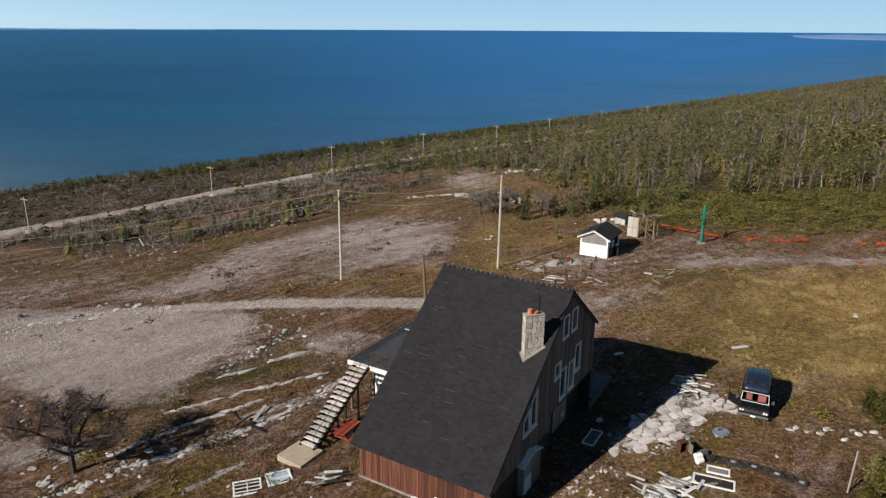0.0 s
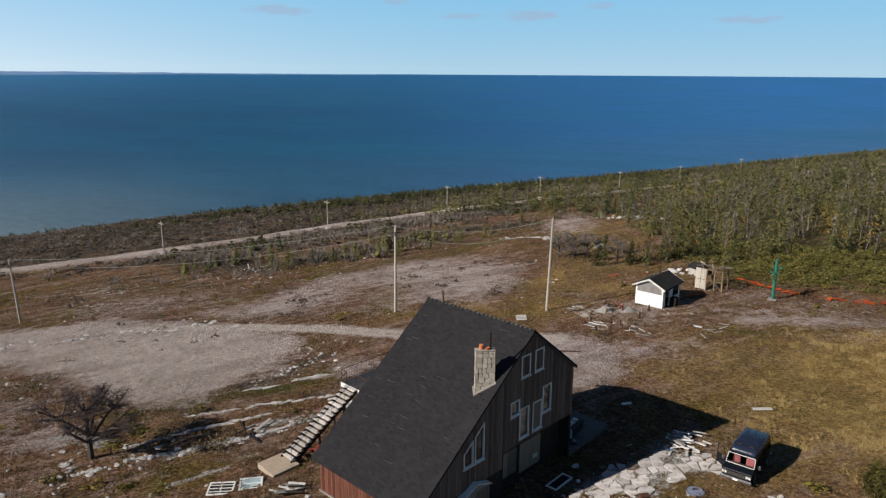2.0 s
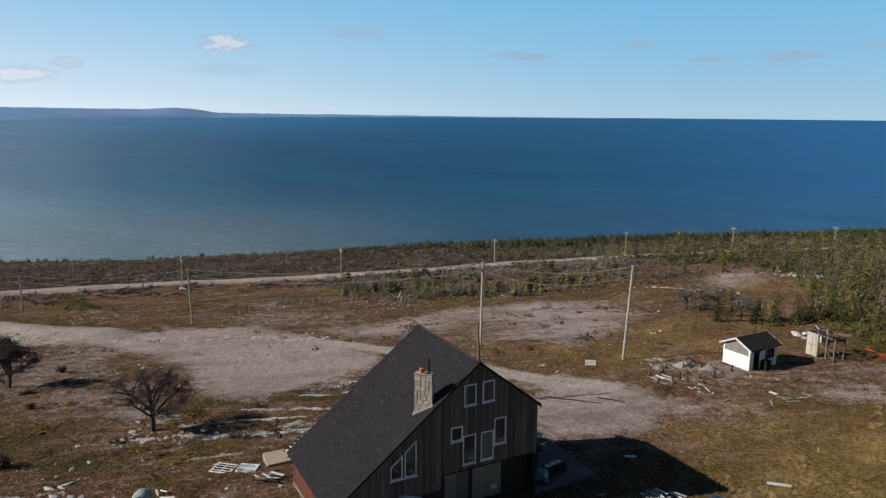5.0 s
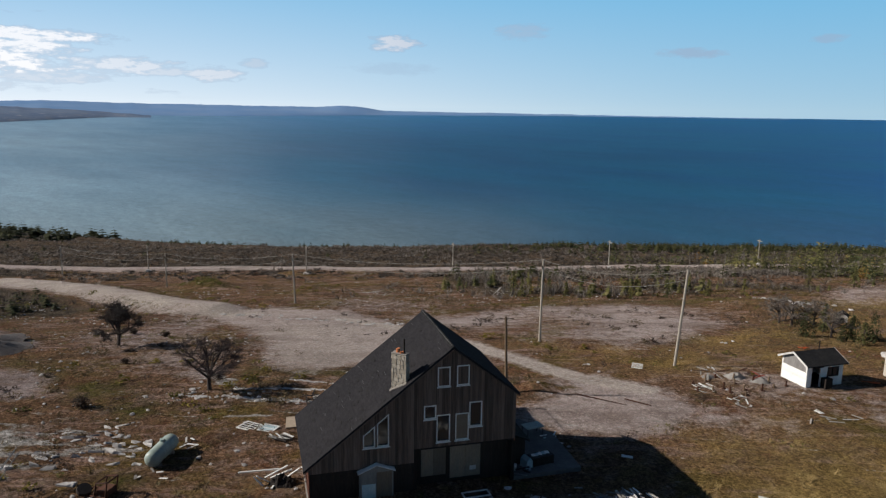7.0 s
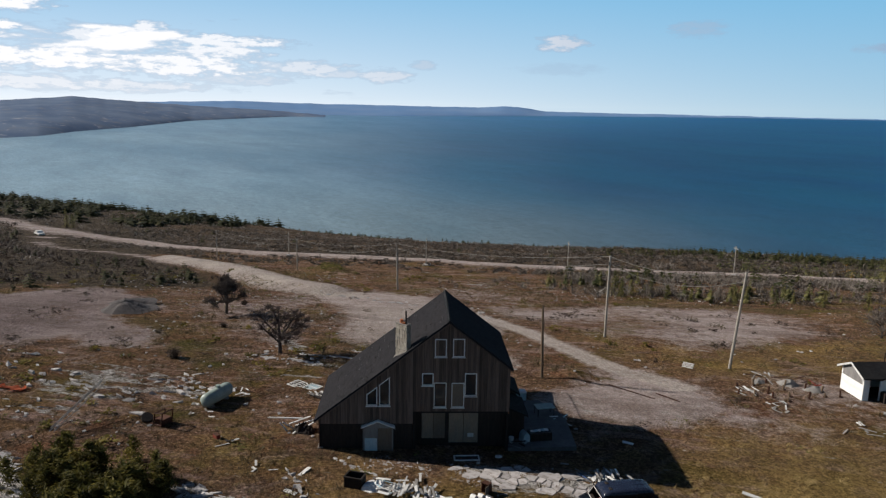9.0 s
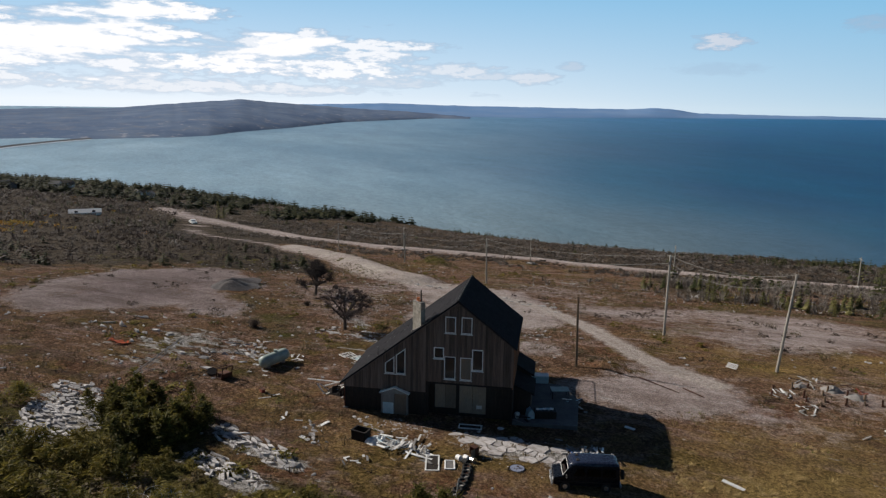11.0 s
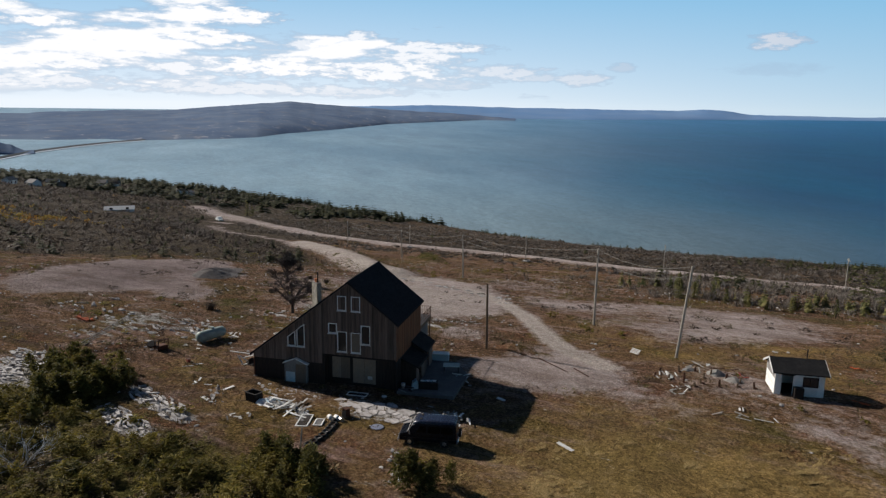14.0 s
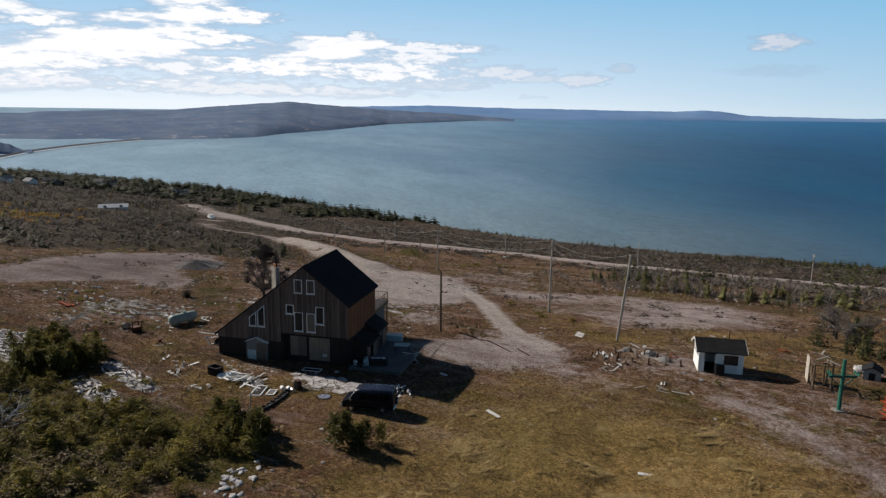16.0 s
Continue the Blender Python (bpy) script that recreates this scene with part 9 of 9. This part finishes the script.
for f in (-0.7, 0.7):
    p = d * f
    bm = bmesh.new()
    add_rod(bm, p - ax * 0.03, p + ax * 0.03, 0.572, None, 24)
    part("seam_band", bm, m_tank, t)
plank_pile(-11.2, 27.2, 8, 0.8, 0.5, 1.3, "white scrap sheets beside the tank", (m_white, m_trim), 54, 0.2)
plank_pile(-8.0, 22.9, 5, 0.5, 0.4, 0.8, "white scrap blocks beside the tank", (m_white, m_conc), 55, 0.15)

# rusted seat frame
t = thing("rusty_frame", on_ground(-7.8, 19.9, 30), "rusted steel machine frame lying in the heath", "frame")
for p, q in (((-0.8, -0.5, 0.1), (0.8, -0.5, 0.1)), ((-0.8, 0.5, 0.1), (0.8, 0.5, 0.1)), ((-0.8, -0.5, 0.1), (-0.8, 0.5, 0.1)), ((0.8, -0.5, 0.1), (0.8, 0.5, 0.1)), ((0.8, -0.5, 0.1), (1.0, -0.5, 1.15)), ((0.8, 0.5, 0.1), (1.0, 0.5, 1.15)),
             ((1.0, -0.5, 1.15), (1.0, 0.5, 1.15)), ((0.0, -0.5, 0.1), (0.2, -0.5, 1.0)), ((0.0, 0.5, 0.1), (0.2, 0.5, 1.0)), ((0.2, -0.5, 1.0), (1.0, -0.5, 1.15)), ((0.2, 0.5, 1.0), (1.0, 0.5, 1.15)), ((0.2, -0.5, 1.0), (0.2, 0.5, 1.0))):
    bm = bmesh.new()
    add_rod(bm, p, q, 0.05, None, 6)
    part("tube", bm, m_rust, t)
bm = bmesh.new()
add_rod(bm, (-0.9, -0.3, 0.25), (-0.8, -0.35, 0.45), 0.45, 0.42, 16)
part("flywheel", bm, m_iron, t)
bm = bmesh.new()
add_box(bm, 0.1, 0.9, -0.45, 0.45, 0.12, 0.55, bevel=0.04)
part("engine_block", bm, m_rust, t)
# lattice mast lying across the bushes
t = thing("lattice_mast", pose(-8.4, 13.0, gz(-8.4, 13) + 0.5, 0, -12, 138), "grey lattice mast lying over the scrub", "mast")
for yy, zz in ((0, 0), (0.35, 0), (0.17, 0.3)):
    bm = bmesh.new()
    add_rod(bm, (0, yy, zz), (6.2, yy, zz), 0.035, None, 5)
    part("rail", bm, m_greywood, t)
for i in range(12):
    bm = bmesh.new()
    x = i * 0.5 + 0.2
    add_rod(bm, (x, 0, 0), (x + 0.25, 0.35, 0), 0.02, None, 4)
    add_rod(bm, (x + 0.25, 0.35, 0), (x + 0.4, 0.17, 0.3), 0.02, None, 4)
    part("lacing", bm, m_greywood, t)
t = thing("red_box", on_ground(-2.8, 22.8, 15) @ Matrix.Scale(0.6, 4), "dented red metal box in the grass", "box")
bm = bmesh.new()
add_box(bm, -0.45, 0.45, -0.25, 0.25, 0.0, 0.45, bevel=0.04)
part("body", bm, m_redpaint, t)
bm = bmesh.new()
add_box(bm, -0.48, 0.48, -0.28, 0.28, 0.45, 0.52, bevel=0.02)
part("lid", bm, m_rust, t)
plank_pile(-1.9, 22.9, 4, 0.4, 0.5, 1.0, "bits of pale board beside the red box", (m_trim, m_dark), 56, 0.1)

# things on the patio
def patio(a, b, turn=0.0, up=0.06):
    return HOUSE @ pose(a, b, up, 0, 0, turn)


t = thing("crate", patio(15.9, 1.4, 8), "dark crate with pale papers on the patio", "crate")
bm = bmesh.new()
add_box(bm, -0.85, 0.85, -0.4, 0.4, 0, 0.62, bevel=0.03)
part("box", bm, m_iron, t)
for i in range(5):
    plank(t, pose(-0.5 + 0.25 * i, 0.05, 0.63 + 0.01 * i, 4, 2, 20 * i), 0.4, 0.3, 0.02, m_foam if i % 2 else m_white, "paper")
t = thing("blue_sheet", patio(14.9, 1.2, 20), "pale blue sheet slumped on the patio", "sheet")
bm = bmesh.new()
add_prism(bm, [(-0.45, 0.0), (0.35, 0.0), (0.25, 0.25), (-0.1, 0.75), (-0.38, 0.55)], -0.35, 0.35)
part("sheet", bm, m_foam, t)
t = thing("green_table", patio(17.0, 5.6, 10), "pale green table with stacked chairs on the patio edge", "table")
bm = bmesh.new()
add_box(bm, -0.75, 0.75, -0.5, 0.5, 0.68, 0.74, bevel=0.02)
part("tabletop", bm, m_tank, t)
for sx in (-0.65, 0.65):
    for sy in (-0.4, 0.4):
        bm = bmesh.new()
        add_rod(bm, (sx, sy, 0), (sx, sy, 0.68), 0.03, None, 6)
        part("leg", bm, m_iron, t)
t = thing("freezer", patio(15.2, 8.9, 5, -0.1), "white chest freezer lying beyond the patio", "freezer")
bm = bmesh.new()
add_box(bm, -0.8, 0.8, -0.4, 0.4, 0.0, 0.7, bevel=0.04)
part("body", bm, m_foam, t)
bm = bmesh.new()
add_box(bm, -0.82, 0.82, -0.42, 0.42, 0.7, 0.78, bevel=0.02)
part("lid", bm, m_white, t)
t = thing("white_bucket", patio(13.75, 0.9), "white plastic bucket by the wall", "bucket")
bm = bmesh.new()
add_rod(bm, (0, 0, 0), (0, 0, 0.4), 0.16, 0.2, 12)
part("shell", bm, m_white, t)
sash(*from_house(17.6, 1.4), 0.5, 1.3, 40, "grey frame lying on the patio", m_greyply, (1, 0), up=0.2)
plank_pile(*from_house(18.2, 5.0), 6, 0.4, 0.8, 1.6, "white boards leaning at the patio edge", (m_white, m_foam), 57, 0.5)
plank_pile(*from_house(14.6, 0.6), 7, 0.4, 0.5, 1.2, "scrap heaped by the lean-to", (m_dark, m_greyply, m_foam), 58, 0.5)
t = thing("antler_heap", HOUSE @ pose(11.4, 12.2, 3.03), "heap of pale scrap on the deck", "scrap")
rng = random.Random(61)
for i in range(9):
    plank(t, pose(rng.gauss(0, 0.3), rng.gauss(0, 0.3), 0.02 + 0.02 * i, rng.gauss(0, 12), rng.gauss(0, 12), rng.uniform(0, 180)), rng.uniform(0.3, 0.8), 0.1, 0.04, m_trim if i % 2 else m_dark, "scrap")

# white rack beside the pale poles
t = thing("rack", on_ground(3.2, 67.4, 20) @ Matrix.Scale(0.72, 4), "white slatted rack leaning over in the grass", "rack")
for k in range(4):
    bm = bmesh.new()
    add_box(bm, -0.7, 0.7, 0.02, 0.06, 0.10 + 0.22 * k, 0.23 + 0.22 * k, pose(0, 0, 0, -50))
    part("slat", bm, m_trim, t)
for sx in (-0.72, 0.0, 0.72):
    bm = bmesh.new()
    add_box(bm, sx - 0.04, sx + 0.04, 0.06, 0.11, 0.0, 0.95, pose(0, 0, 0, -50))
    part("upright", bm, m_greywood, t)

# stumps of a vanished building, with gravel heaps
rng = random.Random(71)
for i in range(5):
    for j in range(4):
        x, y = 8.6 + 1.45 * i + 0.5 * j + rng.gauss(0, 0.2), 64.6 + 0.55 * i + 1.75 * j + rng.gauss(0, 0.2)
        if x > 16.0 or rng.random() < 0.08:
            continue
        t = thing("stump_post", on_ground(x, y, rng.uniform(0, 90)), "short rusty foundation post", "post", "foundation posts")
        h = rng.uniform(0.35, 0.75)
        bm = bmesh.new()
        add_rod(bm, (0, 0, -0.1), (rng.gauss(0, 0.06), rng.gauss(0, 0.06), h), 0.09, 0.085, 8)
        part("shaft", bm, m_rust if (i + j) % 2 else m_brownpole, t)
        bm = bmesh.new()
        add_rock(bm, (0.1, 0.05, 0.03), (0.22, 0.18, 0.1), i * 7 + j)
        part("footing", bm, m_rust, t)
for i, (x, y, r, h) in enumerate(((11.6, 71.2, 1.6, 0.5), (13.8, 71.4, 1.5, 0.45), (9.6, 69.6, 1.3, 0.25), (-51.8, 24.6, 4.4, 1.15), (-56.5, 25.4, 4.2, 0.7))):
    bm = bmesh.new()
    rings = []
    for a in range(11):
        f = a / 10
        rings.append([])
        for b in range(28):
            th = 2 * math.pi * b / 28
            w = 1 + 0.25 * noise.noise(Vector((math.cos(th) * 1.5, math.sin(th) * 1.5, i)))
            z = h * (0.5 + 0.5 * math.cos(math.pi * f)) * (1 + 0.2 * noise.noise(Vector((f * 3, th, i)))) - 0.25 * f
            rings[-1].append(bm.verts.new((math.cos(th) * r * f * w + 0.01, math.sin(th) * r * 0.8 * f * w, z + 0.05 * noise.noise(Vector((math.cos(th) * f * 9, math.sin(th) * f * 9, i))))))
    for p, q in zip(rings, rings[1:]):
        for b in range(28):
            bm.faces.new((p[b], q[b], q[(b + 1) % 28], p[(b + 1) % 28]))
    ob = part("gravel_heap", bm, m_heap_pale if i < 3 else m_heap)
    ob.matrix_basis = on_ground(x, y, 30 * i)
    tagged(ob, "low heap of grey gravel", "gravel", kind="stuff")
plank_pile(12.2, 72.6, 6, 0.5, 0.8, 1.8, "rusty pipes and boards behind the gravel heaps", (m_rust, m_redpaint, m_rust), 59, 0.4)

# orange safety net trampled along the wood's edge
def net(pts, wide, seed):
    rng = random.Random(seed)
    bm = bmesh.new()
    rows = []
    for (ax_, ay_), (bx_, by_) in zip(pts, pts[1:]):
        n = max(2, int(math.hypot(bx_ - ax_, by_ - ay_) / 0.5))
        for i in range(n):
            f = i / n
            x, y = ax_ + (bx_ - ax_) * f, ay_ + (by_ - ay_) * f
            px, py = -(by_ - ay_), bx_ - ax_
            l = math.hypot(px, py)
            w = wide * rng.uniform(0.3, 1.7)
            row = []
            for k in (-1, -0.3, 0.35, 1):
                qx, qy = x + px / l * w * k + rng.gauss(0, 0.1), y + py / l * w * k + rng.gauss(0, 0.1)
                row.append((qx, qy, gz(qx, qy) + 0.08 + abs(rng.gauss(0, 0.1))))
            rows.append(row)
    bm.free()
    t = tagged(new("safety_net"), "torn orange plastic safety net trampled into the heath", "net", "nets")
    for p, q in zip(rows, rows[1:]):
        if rng.random() < 0.34 and len(rows) > 8:
            continue
        bm = bmesh.new()
        k0, k1 = rng.choice(((0, 4), (0, 3), (1, 4), (1, 3)))
        lo, hi = [bm.verts.new(v) for v in p[k0:k1]], [bm.verts.new(v) for v in q[k0:k1]]
        for k in range(len(lo) - 1):
            bm.faces.new((lo[k], lo[k + 1], hi[k + 1], hi[k]))
        bmesh.ops.solidify(bm, geom=bm.faces[:], thickness=0.01)
        part("net_piece", bm, m_orangenet, t)
    return t


net([(27.0, 86.4), (27.9, 84.8), (29.4, 82.6), (31.9, 80.4), (34.7, 79.0), (37.6, 77.9), (42.0, 77.6)], 0.75, 1)
net([(46.0, 76.6), (52.0, 75.6), (60, 74)], 0.4, 6)
net([(42.3, 69.6), (43.5, 69.4)], 0.4, 2)
net([(12.0, 87.6), (13.6, 87.2)], 0.5, 3)
net([(20.5, 78.4), (22.5, 78.9)], 0.2, 4)
net([(-22.5, 10.0), (-20.0, 12.5)], 0.45, 5)

# little dark hutch and a grey shack in the clearing
def hut(x, y, w, l, h, turn, label, wall, name="hut"):
    t = thing(name, on_ground(x, y, turn, -0.05), label, name)
    bm = bmesh.new()
    add_prism(bm, [(-w / 2, 0), (w / 2, 0), (w / 2, h), (0, h * 1.35), (-w / 2, h)], -l / 2, -l / 2 + 0.08)
    add_prism(bm, [(-w / 2, 0), (w / 2, 0), (w / 2, h), (0, h * 1.35), (-w / 2, h)], l / 2 - 0.08, l / 2)
    add_box(bm, -w / 2, -w / 2 + 0.08, -l / 2 + 0.08, l / 2 - 0.08, 0, h)
    add_box(bm, w / 2 - 0.08, w / 2, -l / 2 + 0.08, l / 2 - 0.08, 0, h)
    part("wall_body", bm, wall, t)
    for s1 in (-1, 1):
        bm = bmesh.new()
        add_prism(bm, [(0, h * 1.35 + 0.1), (s1 * (w / 2 + 0.15), h - 0.02), (s1 * (w / 2 + 0.15), h - 0.1), (0, h * 1.35 + 0.0)], -l / 2 - 0.15, l / 2 + 0.15)
        part("roof_slope", bm, m_feltroof, t)
    bm = bmesh.new()
    add_box(bm, -w * 0.18, w * 0.18, -l / 2 - 0.03, -l / 2, 0.05, h * 0.8)
    part("door", bm, m_dark, t)
    return t


hut(22.8, 88.6, 1.5, 1.6, 1.0, 40, "small grey hutch with a dark roof", m_greywood, "hutch")
hut(10.8, 110.0, 1.3, 1.3, 1.1, 15, "small grey outhouse in the clearing", m_greywood, "outhouse")

# ---------------------------------------------------------------- far houses by the shore
def far_house(x, y, w, l, h, turn, wall, label, pitch=0.3):
    t = thing("cottage", on_ground(x, y, turn, -0.3), label, "house", "village houses")
    bm = bmesh.new()
    add_prism(bm, [(-w / 2, 0), (w / 2, 0), (w / 2, h), (0, h + w * pitch), (-w / 2, h)], -l / 2, l / 2)
    part("wall_body", bm, wall, t)
    for s1 in (-1, 1):
        bm = bmesh.new()
        add_prism(bm, [(0, h + w * pitch + 0.25), (s1 * (w / 2 + 0.4), h - 0.1), (s1 * (w / 2 + 0.4), h - 0.3), (0, h + w * pitch + 0.02)], -l / 2 - 0.4, l / 2 + 0.4)
        part("roof_slope", bm, m_white if l > 11 else m_greyply if wall is m_white else m_feltroof, t)
    for k in (-0.28, 0.28):
        for s1 in (-1, 1):
            bm = bmesh.new()
            add_box(bm, s1 * w / 2 - 0.05, s1 * w / 2 + 0.05, l * k - 0.6, l * k + 0.6, 0.9, 2.1)
            part("window", bm, m_glass, t)
    return t


rng = random.Random(81)
for i, (x, y) in enumerate(((-470, -104), (-462, -88), (-478, -92), (-486, -76), (-500, -84), (-545, -58), (-552, -50), (-560, -52), (-478, 0), (-484, 8), (-490, 2))):
    far_house(x, y, rng.uniform(5, 6.5), rng.uniform(6, 9), rng.uniform(2.6, 3.6), rng.uniform(0, 180), (m_white, m_white, m_trim, m_greyply)[i % 4], "small pale village house near the shore")
far_house(-268, -14, 4.5, 11.5, 1.3, 4, m_white, "long low white building among the scrub", 0.22)
t = thing("pickup", on_ground(-250, 27, 15), "white pickup parked at the road junction", "car")
bm = bmesh.new()
add_prism(bm, [(-2.6, 0.45), (2.5, 0.45), (2.55, 1.0), (1.2, 1.1), (0.6, 1.75), (-0.9, 1.8), (-1.1, 1.1), (-2.6, 1.1)], -0.95, 0.95)
part("body", bm, m_white, t)
for sx in (-1.7, 1.6):
    for sy in (-0.9, 0.9):
        bm = bmesh.new()
        add_rod(bm, (sx, sy - 0.1, 0.38), (sx, sy + 0.1, 0.38), 0.38, None, 14)
        part("wheel", bm, m_rubber, t)
